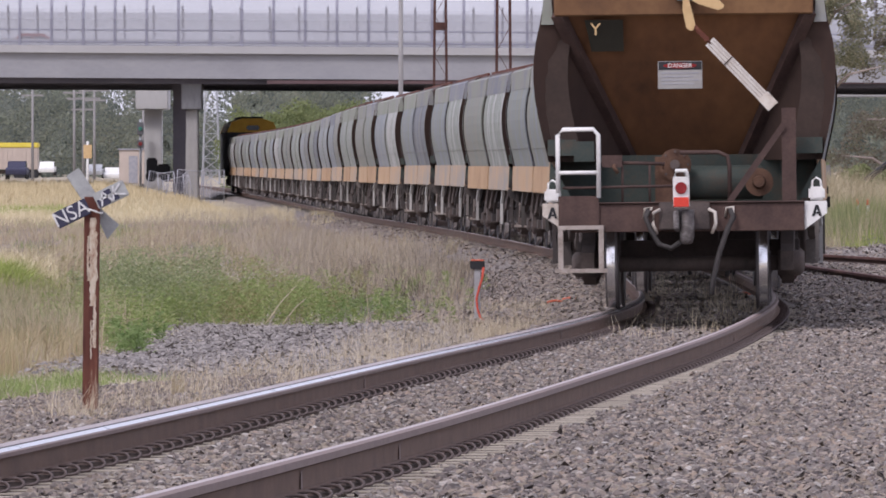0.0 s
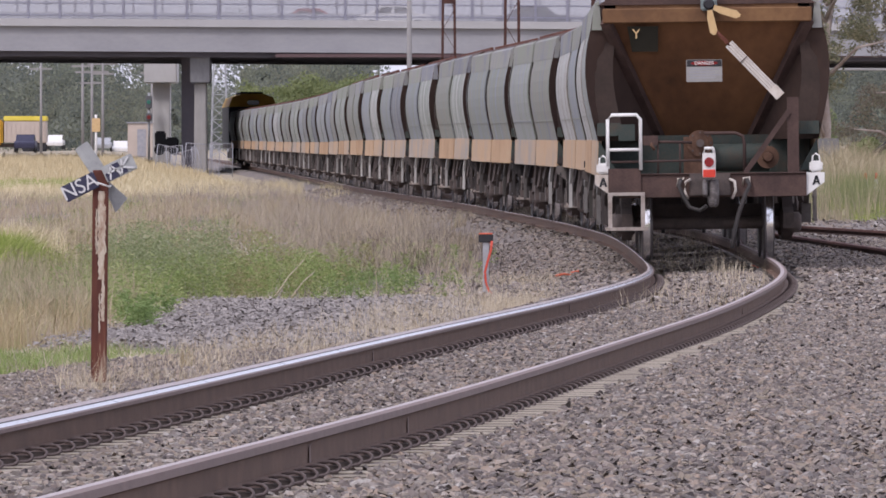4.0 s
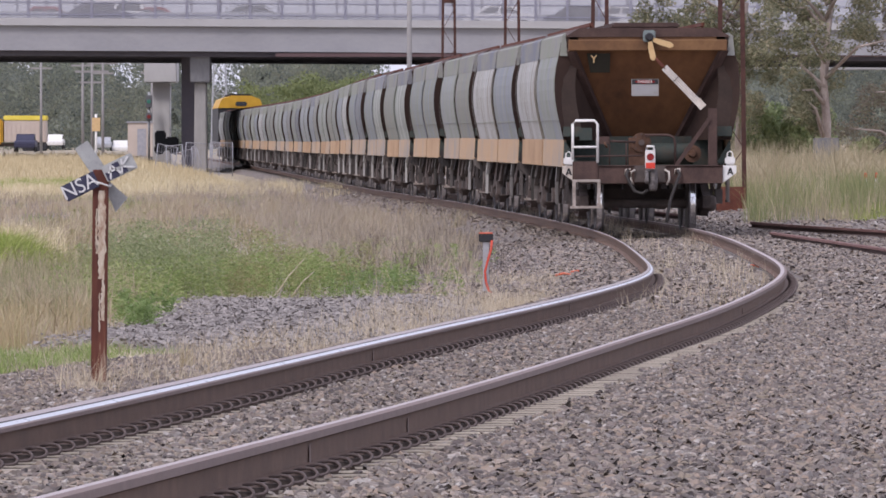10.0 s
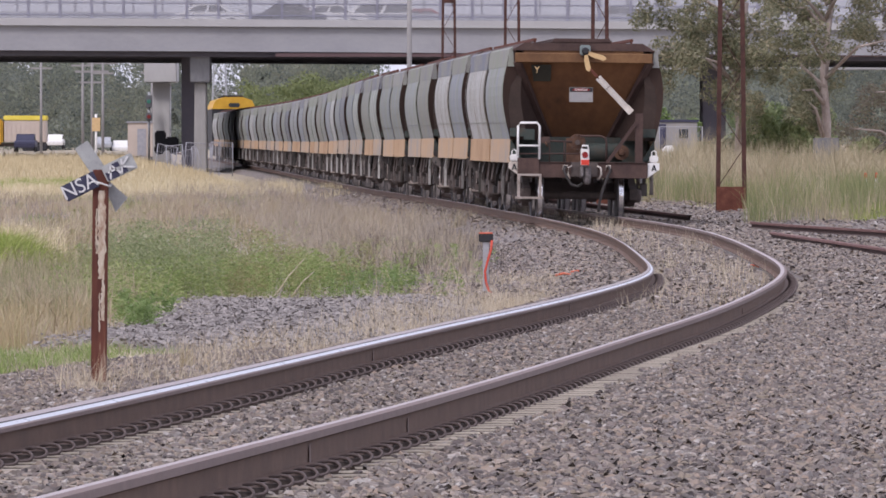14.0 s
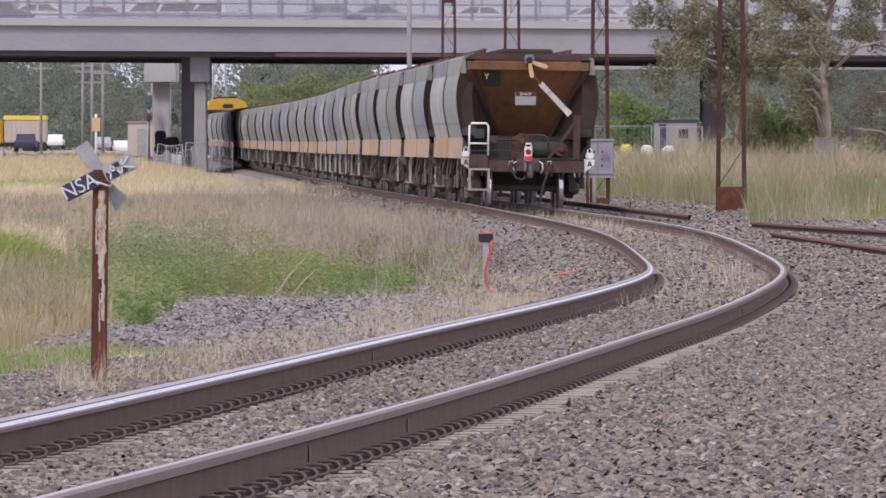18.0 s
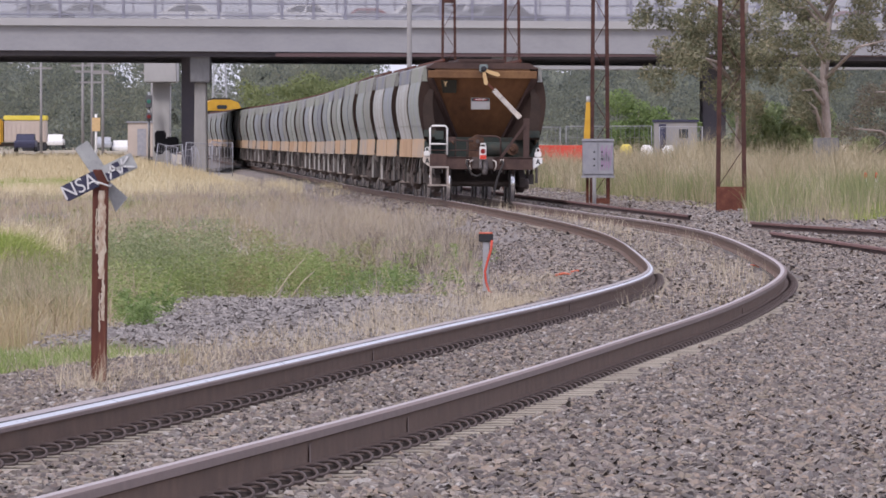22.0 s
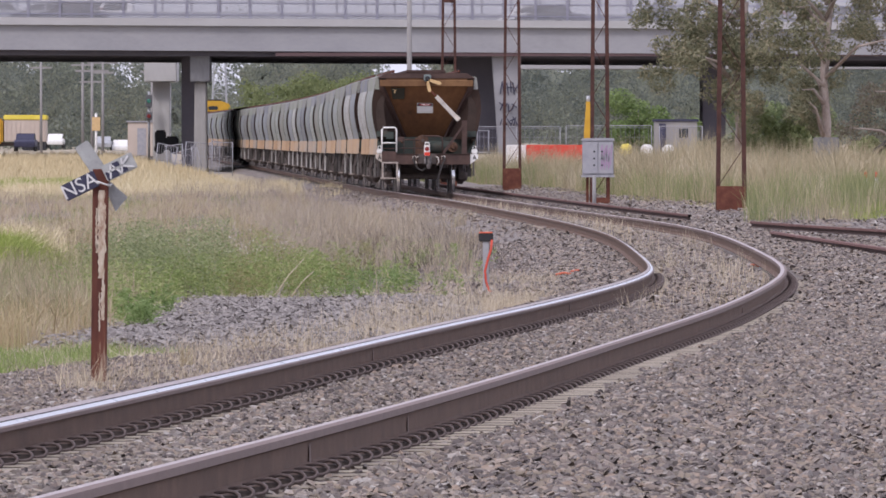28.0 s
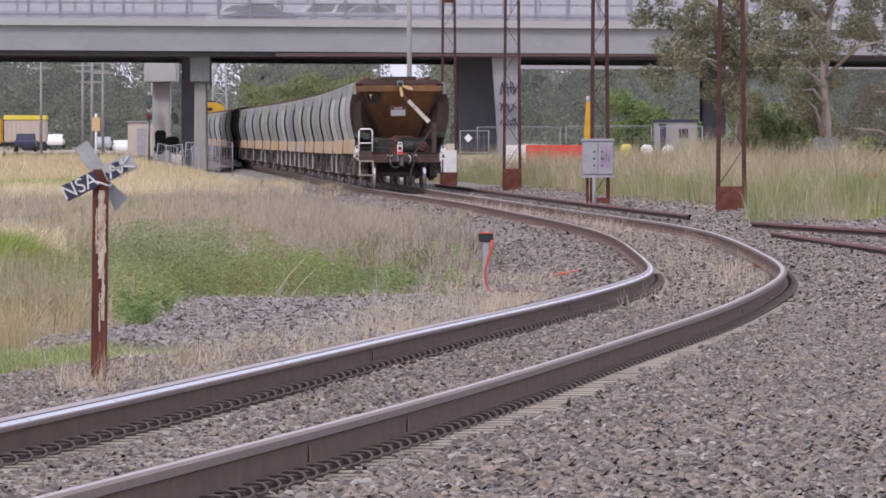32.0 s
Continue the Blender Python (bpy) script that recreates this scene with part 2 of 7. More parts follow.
def box(bm, x0, x1, y0, y1, z0, z1, mi=0, m=None):
    vs = [Vector(v) for v in ((x0, y0, z0), (x1, y0, z0), (x1, y1, z0), (x0, y1, z0), (x0, y0, z1), (x1, y0, z1), (x1, y1, z1), (x0, y1, z1))]
    if m is not None:
        vs = [m @ v for v in vs]
    return put(bm, vs, BOXF, mi)


def bbox(x0, x1, y0, y1, z0, z1, bev=0.0, m=None):
    """A bevelled box as a bmesh."""
    bm = bmesh.new()
    box(bm, x0, x1, y0, y1, z0, z1, 0, m)
    if bev:
        bmesh.ops.bevel(bm, geom=bm.edges[:], offset=bev, segments=2, affect="EDGES")
    return bm


def tube(bm, pts, r, n=8, mi=0, r2=None, cap=True):
    """A round bar through pts; the radius runs from r to r2."""
    pts = [Vector(p) for p in pts]
    r2 = r if r2 is None else r2
    rings = []
    for i, p in enumerate(pts):
        a = pts[max(0, i - 1)]
        b = pts[min(len(pts) - 1, i + 1)]
        d = (b - a).normalized()
        u = d.cross(Vector((0, 0, 1)) if abs(d.z) < 0.9 else Vector((1, 0, 0))).normalized()
        v = d.cross(u)
        rad = r + (r2 - r) * i / max(1, len(pts) - 1)
        rings.append([bm.verts.new(p + (u * math.cos(k * math.tau / n) + v * math.sin(k * math.tau / n)) * rad) for k in range(n)])
    for q, w in zip(rings, rings[1:]):
        for k in range(n):
            fc = bm.faces.new((q[k], q[(k + 1) % n], w[(k + 1) % n], w[k]))
            fc.material_index = mi
            fc.smooth = n > 5
    if cap:
        bm.faces.new(rings[0][::-1]).material_index = mi
        bm.faces.new(rings[-1]).material_index = mi


def bar(bm, a, b, w, h, mi=0):
    """A rectangular bar from a to b."""
    a, b = Vector(a), Vector(b)
    d = b - a
    q = d.to_track_quat("Y", "Z").to_matrix().to_4x4()
    box(bm, -w / 2, w / 2, 0, d.length, -h / 2, h / 2, mi, Matrix.Translation(a) @ q)


def revolve(bm, prof, n=28, axis="x", mi=0, mis=None, at=(0, 0, 0)):
    """Turn a profile of (along, radius) round an axis."""
    rings = []
    for s, r in prof:
        ring = []
        for k in range(n):
            c, d = math.cos(k * math.tau / n) * r, math.sin(k * math.tau / n) * r
            v = (s, c, d) if axis == "x" else (c, s, d) if axis == "y" else (c, d, s)
            ring.append(bm.verts.new(Vector(v) + Vector(at)))
        rings.append(ring)
    for j, (q, w) in enumerate(zip(rings, rings[1:])):
        for k in range(n):
            fc = bm.faces.new((q[k], q[(k + 1) % n], w[(k + 1) % n], w[k]))
            fc.material_index = mis[j] if mis else mi
            fc.smooth = True
    bm.faces.new(rings[0][::-1]).material_index = mi
    bm.faces.new(rings[-1]).material_index = mi


def extrude(bm, prof, a0, a1, plane="xz", mi=0):
    """A closed profile drawn out from a0 to a1 along the third axis."""
    def v3(p, a):
        return (p[0], a, p[1]) if plane == "xz" else (a, p[0], p[1]) if plane == "yz" else (p[0], p[1], a)
    n = len(prof)
    vs = [bm.verts.new(v3(p, a0)) for p in prof] + [bm.verts.new(v3(p, a1)) for p in prof]
    for i in range(n):
        bm.faces.new((vs[i], vs[(i + 1) % n], vs[n + (i + 1) % n], vs[n + i])).material_index = mi
    bm.faces.new(vs[:n][::-1]).material_index = mi
    bm.faces.new(vs[n:]).material_index = mi
    return vs


def finish(bm, name, mats):
    bmesh.ops.recalc_face_normals(bm, faces=bm.faces[:])
    me = bpy.data.meshes.new(name)
    bm.to_mesh(me)
    bm.free()
    for m in (mats if isinstance(mats, (list, tuple)) else [mats]):
        me.materials.append(m)
    return me


def part(name, bm, mats, parent, label=""):
    ob = new(name, finish(bm, name, mats))
    ob.parent = parent
    return tagged(ob, label=label)


def thing(name, bm, mats, label, category, group="", kind=""):
    return tagged(new(name, finish(bm, name, mats)), label, category, group, kind)


def holder(name, label, category, group="", m=None, kind=""):
    e = new(name)
    e.empty_display_size = 0.2
    if m is not None:
        e.matrix_basis = m
    return tagged(e, label, category, group, kind)


def raw(name, verts, faces, mats, parent=None):
    me = bpy.data.meshes.new(name)
    me.from_pydata(np.asarray(verts).tolist(), [], np.asarray(faces).tolist())
    me.update()
    for m in (mats if isinstance(mats, (list, tuple)) else [mats]):
        me.materials.append(m)
    ob = new(name, me)
    ob.parent = parent
    return ob


def lettering(name, text, size, m, parent, matrix, label="", squeeze=1.0):
    cu = bpy.data.curves.new(name, "FONT")
    cu.body, cu.size, cu.align_x, cu.align_y, cu.extrude = text, size, "CENTER", "CENTER", 0.002
    tmp = bpy.data.objects.new(name, cu)
    scene.collection.objects.link(tmp)
    me = bpy.data.meshes.new_from_object(tmp.evaluated_get(bpy.context.evaluated_depsgraph_get()))
    scene.collection.objects.unlink(tmp)
    bpy.data.objects.remove(tmp)
    me.materials.clear()
    me.materials.append(m)
    ob = new(name, me)
    ob.parent = parent
    ob.matrix_basis = matrix @ Matrix.Diagonal((squeeze, 1, 1, 1))
    return tagged(ob, label=label)


# ------------------------------------------------------------------ the line of the track
def spline(xs, ys):
    """Natural cubic spline, straight beyond its ends."""
    xs, ys = np.array(xs, float), np.array(ys, float)
    n, h = len(xs), np.diff(xs)
    A, b = np.eye(n), np.zeros(n)
    for i in range(1, n - 1):
        A[i, i - 1], A[i, i], A[i, i + 1] = h[i - 1], 2 * (h[i - 1] + h[i]), h[i]
        b[i] = 6 * ((ys[i + 1] - ys[i]) / h[i] - (ys[i] - ys[i - 1]) / h[i - 1])
    m = np.linalg.solve(A, b)

    def f(x):
        x = np.asarray(x, float)
        xc = np.clip(x, xs[0], xs[-1])
        i = np.clip(np.searchsorted(xs, xc) - 1, 0, n - 2)
        d, H = xc - xs[i], h[i]
        c = (ys[i + 1] - ys[i]) / H - H * (2 * m[i] + m[i + 1]) / 6
        v = ys[i] + c * d + m[i] / 2 * d ** 2 + (m[i + 1] - m[i]) / (6 * H) * d ** 3
        s0 = (ys[1] - ys[0]) / h[0] - h[0] * m[1] / 6
        s1 = (ys[-1] - ys[-2]) / h[-1] + h[-1] * m[-2] / 6
        return v + np.where(x < xs[0], (x - xs[0]) * s0, 0) + np.where(x > xs[-1], (x - xs[-1]) * s1, 0)
    return f


line_x = spline((25, 40, 55, 65, 75, 85, 95, 105, 118, 132, 150, 175, 210, 260, 340, 450),
                (-2.014, -0.628, 0.666, 1.579, 2.405, 3.045, 3.275, 3.36, 3.35, 2.98, 2.16, 1.075, -0.482, -2.353, -5.55, -10.922))
line_z = spline((25, 60, 100, 150, 250, 450), (0.222, 0.007, -0.046, -0.008, -0.067, 0.006))
cant = spline((25, 60, 100, 150, 250, 450), (0.02, -0.025, 0.032, -0.005, 0.03, -0.011))
S_Y = np.arange(10, 900, 0.25)
S_X, S_Z = line_x(S_Y), line_z(S_Y)
S_U = np.concatenate([[0], np.cumsum(np.sqrt(np.diff(S_Y) ** 2 + np.diff(S_X) ** 2))])


def on_line(u):
    """The rail-level point at arc length u."""
    return Vector((float(np.interp(u, S_U, S_X)), float(np.interp(u, S_U, S_Y)), float(np.interp(u, S_U, S_Z))))


def arc_of(y):
    return float(np.interp(y, S_Y, S_U))


def beside(y, off):
    """A point off metres to the right of the track's middle, at distance y, on the rail plane."""
    y = float(y)
    sl = float(line_x(y + 0.2) - line_x(y - 0.2)) / 0.4
    k = 1 / math.sqrt(1 + sl * sl)
    return Vector((float(line_x(y)) + off * k, y - off * sl * k, float(line_z(y)) + float(cant(y)) * max(-1.5, min(1.5, off / 0.75))))


def ss(a, b, x):
    t = np.clip((np.asarray(x, float) - a) / (b - a), 0, 1)
    return t * t * (3 - 2 * t)


def ground_z(x, y):
    """Height of the land."""
    x, y = np.asarray(x, float), np.asarray(y, float)
    off = x - line_x(y)
    base = line_z(y) - 0.33
    left = base - 0.07 + 0.75 * ss(250, 470, y) * ss(-4, -9, off)
    right = base + 0.55 * ss(4.0, 9.0, off) * ss(120, 200, y) + 0.4 * ss(260, 420, y) * ss(6, 12, off)
    z = np.where(off < 0, left, right)
    z = z + 0.5 * np.exp(-((x - 7.3) / 1.0) ** 2 - ((y - 222) / 10) ** 2)
    return z + 0.03 * np.sin(x * 1.3 + y * 0.37) * ss(3, 5, np.abs(off))


# ------------------------------------------------------------------ ground
ys = np.concatenate([np.arange(-60, 20, 8), np.arange(20, 160, 1.0), np.arange(160, 520, 5), [540, 600, 700, 900, 1300, 2000, 3500]])
xs = np.concatenate([[-2500, -1200, -600, -300, -150, -80, -50], np.arange(-36, -12, 2), np.arange(-12, 14, 0.5), np.arange(14, 38, 2), [50, 80, 150, 300, 600, 1200, 2500]])
gx, gy = np.meshgrid(xs, ys)
gz = ground_z(gx, gy)
nx = len(xs)
fa = [(j * nx + i, j * nx + i + 1, (j + 1) * nx + i + 1, (j + 1) * nx + i) for j in range(len(ys) - 1) for i in range(nx - 1)]
ground = raw("ground", np.stack([gx, gy, gz], -1).reshape(-1, 3), fa, M_SOIL)
tagged(ground, "dry grassy railway land with bare soil", "ground", kind="structure")


def strip(name, y0, y1, step, lo, hi, z_of, m, label, category, cols=9, kind="structure"):
    """A sheet along the track between two offsets, which may depend on y."""
    vs, fs = [], []
    yy = np.arange(y0, y1 + 0.01, step)
    for y in yy:
        a, b = lo(y), hi(y)
        for k in range(cols):
            o = a + (b - a) * k / (cols - 1)
            p = beside(y, o)
            vs.append((p.x, p.y, z_of(p, o, y) if 0 < k < cols - 1 else float(ground_z(p.x, p.y)) - 0.05))
    for j in range(len(yy) - 1):
        for k in range(cols - 1):
            q = j * cols + k
            fs.append((q, q + 1, q + cols + 1, q + cols))
    ob = raw(name, vs, fs, m)
    return tagged(ob, label, category, kind=kind)


def wob(y, s=0.0):
    return 0.25 * math.sin(y * 0.31 + s) + 0.15 * math.sin(y * 0.83 + 2 * s)


def bed_z(p, o, y):
    """Top of the ballast: flush with the sleepers, falling away on the left and level on the right."""
    top = p.z - (0.27 if -0.85 < o < 1.7 else 0.2)
    g = float(ground_z(p.x, p.y)) + 0.02
    k = float(ss(-1.3, -2.1, o)) if o < 0 else float(ss(2.2, 4.0, o))
    return max(top * (1 - k) + (g + 0.06) * k, g)


sid_x = spline((96, 110, 122, 133.6, 144, 164, 190, 220, 251, 280), (10.2, 8.7, 6.95, 5.4, 4.7, 3.65, 2.5, 1.35, 0.2, -1.2))


EDGE_Y = (85, 100, 130, 160, 172, 207, 255, 290, 310, 340)
EDGE_X = (6.2, 7.4, 9.4, 9.8, 7.0, 5.2, 3.5, 1.9, 1.1, -2.6)


def bed_right(y):
    """Where the ballast ends on the right, at the foot of the reeds."""
    return max(1.9, float(np.interp(y, EDGE_Y, EDGE_X)) - float(line_x(y))) + wob(y, 2) * 0.4


bed = strip("ballast_bed", 20, 130, 0.5, lambda y: -2.0 - 2.0 * float(ss(82, 94, y)) + wob(y) * 0.8, bed_right, bed_z, M_BALLAST_BED, "grey crushed-stone ballast under the track", "ballast", 31)
strip("ballast_bed_far", 130, 620, 2.0, lambda y: -1.9 - 2.1 * float(ss(175, 130, y)) + wob(y) * 0.8, bed_right, bed_z, M_BALLAST_BED, "grey crushed-stone ballast under the far track", "ballast", 19)

# ------------------------------------------------------------------ the track
track = holder("railway_track", "curved railway track with rust-brown steel rails on concrete sleepers", "railway track", kind="structure")
RAIL = ((-0.036, -0.002), (-0.03, 0.007), (-0.006, -0.005), (-0.004, -0.010), (0.024, -0.0225), (0.037, -0.028), (0.037, -0.046), (0.010, -0.054), (0.009, -0.135), (0.070, -0.150), (0.070, -0.162),
        (-0.070, -0.162), (-0.070, -0.150), (-0.009, -0.135), (-0.010, -0.046), (-0.036, -0.036))
RAIL_MI = (1, 1, 4, 2, 3, 3, 0, 0, 0, 0, 0, 0, 0, 0, 0, 0)
RAIL_R = ((-0.036, -0.004), (-0.028, 0.0), (0.006, -0.0008), (0.034, -0.008), (0.037, -0.038), (0.010, -0.05), (0.009, -0.135), (0.070, -0.150), (0.070, -0.162),
          (-0.070, -0.162), (-0.070, -0.150), (-0.009, -0.135), (-0.010, -0.046), (-0.036, -0.040))
RAIL_R_MI = (1, 1, 3, 3, 0, 0, 0, 0, 0, 0, 0, 0, 3, 3)


def sweep_rail(points, mirror, prof=RAIL, mis=RAIL_MI):
    vs, fs, mi = [], [], []
    n = len(prof)
    for i, p in enumerate(points):
        a, b = points[max(0, i - 1)], points[min(len(points) - 1, i + 1)]
        d = Vector((b[0] - a[0], b[1] - a[1], 0)).normalized()
        r = Vector((d.y, -d.x, 0))
        for u, w in prof:
            vs.append(Vector(p) + r * (u * mirror) + Vector((0, 0, w)))
    for j in range(len(points) - 1):
        for k in range(n):
            fs.append((j * n + k, j * n + (k + 1) % n, (j + 1) * n + (k + 1) % n, (j + 1) * n + k))
            mi.append(mis[k])
    return vs, fs, mi


def rail(name, points, mirror, mats, parent, label="", prof=RAIL, mis=RAIL_MI):
    vs, fs, mi = sweep_rail(points, mirror, prof, mis)
    bm = bmesh.new()
    put(bm, vs, fs)
    for fc, k in zip(bm.faces, mi):
        fc.material_index = k
    return part(name, bm, mats, parent, label)


YR = np.concatenate([np.arange(20, 140, 0.75), np.arange(140, 700, 4)])
RAIL_MATS = [M_RUST_RAIL, M_RAIL_TOP, M_POLISH, M_HEAD, M_DARK]
rail("rail", [beside(y, -0.7525) for y in YR], 1, RAIL_MATS, track, "rust-brown rail with a bright polished running band")
rail("rail", [beside(y, 0.7525) for y in YR], 1, RAIL_MATS, track, "rust-brown rail with a dull worn head", RAIL_R, RAIL_R_MI)

# sleepers and spring clips
PITCH = 0.44
bm = bmesh.new()
secs = []
for x, top in ((-1.3, -0.075), (-1.1, 0.0), (1.1, 0.0), (1.3, -0.075)):
    secs += [(x, -0.1, -0.2), (x, 0.1, -0.2), (x, 0.07, top), (x, -0.07, top)]
put(bm, secs, [(0, 1, 2, 3), (12, 15, 14, 13)] + [(4 * k + a, 4 * k + 4 + a, 4 * k + 4 + (a + 1) % 4, 4 * k + (a + 1) % 4) for k in range(3) for a in range(4)])
bmesh.ops.recalc_face_normals(bm, faces=bm.faces[:])
bmesh.ops.bevel(bm, geom=[e for e in bm.edges], offset=0.006, segments=1, affect="EDGES")
bm.normal_update()
bmesh.ops.recalc_face_normals(bm, faces=bm.faces[:])
# faces across the track take the dark colour that stands in for shade
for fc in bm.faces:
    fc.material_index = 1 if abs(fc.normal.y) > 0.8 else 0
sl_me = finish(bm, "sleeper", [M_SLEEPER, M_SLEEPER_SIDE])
bm = bmesh.new()
loop = [(-0.02, 0.03, 0.05), (0.06, 0.03, 0.062), (0.11, 0.015, 0.058), (0.138, 0.0, 0.042), (0.142, -0.01, 0.026), (0.125, -0.02, 0.012), (0.08, -0.03, 0.006), (-0.01, -0.03, 0.004)]
loop = [(x * 0.62, y, z * 0.76) for x, y, z in loop]
tube(bm, loop, 0.008, 6)
# added dark block behind the loop, in place of the shade inside it
box(bm, -0.01, 0.075, 0.035, 0.06, -0.03, 0.03, 1)
cl_me = finish(bm, "clip", [M_CLIP, M_DARK])


def track_pose(y, off, dz, flip=False):
    p = beside(y, off)
    q = beside(y + 0.3, off)
    a = math.degrees(math.atan2(q.y - p.y, q.x - p.x)) - 90
    return pose(p.x, p.y, p.z + dz, 0, 0, a + (180 if flip else 0))


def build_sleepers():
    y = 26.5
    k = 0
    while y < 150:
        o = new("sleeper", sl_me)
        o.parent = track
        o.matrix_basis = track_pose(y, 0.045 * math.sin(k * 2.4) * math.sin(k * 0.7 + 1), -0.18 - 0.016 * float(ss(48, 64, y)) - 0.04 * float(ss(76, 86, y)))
        if y < 92:
            for off in (0.7525, -0.7525):
                for side in (1,) if y > 55 else (1, -1):
                    c = new("clip", cl_me)
                    c.parent = track
                    c.matrix_basis = track_pose(y, off + side * 0.065, -0.178, side < 0)
        y += PITCH
        k += 1


for y, off, side in ((32.3, 0.7525, 1), (36.6, 0.7525, 1), (69.5, 0.7525, 1), (68.4, -0.7525, 1), (50.5, -0.7525, 1)):
    bm = bmesh.new()
    put(bm, [(0.006, -0.02, -0.15), (0.016, -0.03, -0.148), (0.014, -0.025, -0.06), (0.04, -0.03, -0.04), (0.04, 0.03, -0.04), (0.014, 0.025, -0.06), (0.016, 0.03, -0.148), (0.006, 0.02, -0.15)],
        ((0, 1, 6, 7), (1, 2, 5, 6), (2, 3, 4, 5), (0, 2, 1), (7, 6, 5)))
    w = part("rail_weld", bm, M_HEAD, track, "rough brown weld collar")
    w.matrix_basis = track_pose(y, off + 0.001, 0.0)

# ------------------------------------------------------------------ the siding
M_OLD_RAIL = mat("old_rail_rust", [(0.108, 0.055, 0.0484), (0.168, 0.0902, 0.0814), (0.228, 0.132, 0.119)], 5, 0.85, bump=0.2, fine=10)
M_OLD_WEB = mat("old_rail_web", [(0.055, 0.034, 0.03), (0.085, 0.055, 0.048)], 5, 0.9, bump=0.2)
RAIL_OLD = tuple((u, w if w > -0.06 else -0.05 + (w + 0.05) * 0.5) for u, w in RAIL_R)
siding = holder("siding_track", "disused siding with red-rusted rails half buried in ballast", "railway track", kind="structure")
sid_l = spline((84, 103.5, 110, 118, 122), (6.9, 6.0, 5.7, 5.35, 5.17))
for y0, y1 in ((96, 135), (144.5, 262)):
    rail("rail", [Vector((float(sid_x(y)), y, float(line_z(y)) + 0.01)) for y in np.arange(y0, y1, 1.5)], 1, [M_OLD_WEB, M_OLD_RAIL, M_OLD_RAIL, M_OLD_RAIL], siding, "", RAIL_OLD, RAIL_R_MI)
rail("rail", [Vector((float(sid_l(y)), y, float(line_z(y)) - 0.01)) for y in np.arange(84, 121.5, 1.0)], -1, [M_OLD_WEB, M_OLD_RAIL, M_OLD_RAIL, M_OLD_RAIL], siding, "", RAIL_OLD, RAIL_R_MI)

# ------------------------------------------------------------------ the grain wagons
WAGON = 16.0
M_GEAR = mat("dusty_brake_gear", [(0.03, 0.027, 0.027), (0.05, 0.043, 0.042), (0.08, 0.068, 0.064), (0.19, 0.17, 0.158)], 3, 0.85, by="object", spread=0.75, bump=0.15)
# near-black brown that carries the shade of the gaps between side sheets
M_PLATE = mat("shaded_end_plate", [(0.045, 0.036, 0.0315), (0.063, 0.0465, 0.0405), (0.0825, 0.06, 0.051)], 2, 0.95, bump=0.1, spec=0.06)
M_RUSTY_GEAR = mat("rusty_gear", [(0.06, 0.034, 0.024), (0.11, 0.06, 0.04), (0.17, 0.1, 0.066)], 6, 0.85, bump=0.2)
M_LEVER = mat("dusty_white_lever", [(0.06, 0.055, 0.05), (0.1, 0.09, 0.085), (0.3, 0.29, 0.28), (0.5, 0.49, 0.47)], 5, 0.8, by="object", spread=0.85, bump=0.1)
M_HOSE = mat("black_hose", [(0.03, 0.028, 0.028), (0.07, 0.062, 0.06)], 8, 0.7, bump=0.1)


# end-sheet brown made darker, so the shade outside the braces is in the colour
M_WING = mat("shaded_wing_sheet", [(0.0416, 0.0286, 0.0257), (0.0572, 0.039, 0.0338), (0.0754, 0.0494, 0.0405)], 1.2, 0.9, bump=0.05, spec=0.15, streak=2)


def side_profile(k=0.0):
    """Half width and height of the bulging side from the skirt up to the top band."""
    out = []
    for i in range(9):
        t = i / 8
        z = 1.46 + (2.78 - 1.46) * t
        bulge = math.sin(math.pi / 2 * t / 0.66) ** 1.15 if t < 0.66 else 1 - 0.5 * ((t - 0.66) / 0.34) ** 2
        out.append((1.335 + 0.145 * bulge - k, z))
    return out


def wheelset(parent, y):
    ws = holder("wheelset", "", "")
    ws.parent = parent
    ws.matrix_basis = pose(0, y, 0.43)
    for s in (-1, 1):
        bm = bmesh.new()
        revolve(bm, [(s * 0.680, 0.12), (s * 0.682, 0.44), (s * 0.686, 0.458), (s * 0.70, 0.456), (s * 0.718, 0.436), (s * 0.80, 0.428), (s * 0.815, 0.42), (s * 0.815, 0.36), (s * 0.77, 0.33), (s * 0.77, 0.14), (s * 0.83, 0.12)],
                30, "x", 0, (0, 0, 0, 0, 1, 0, 0, 0, 0, 0))
        part("wheel", bm, [M_WHEEL, M_TREAD], ws)
    bm = bmesh.new()
    revolve(bm, [(-0.98, 0.07), (-0.72, 0.085), (-0.6, 0.075), (0.6, 0.075), (0.72, 0.085), (0.98, 0.07)], 16, "x")
    part("axle", bm, M_DARK, ws)
    return ws


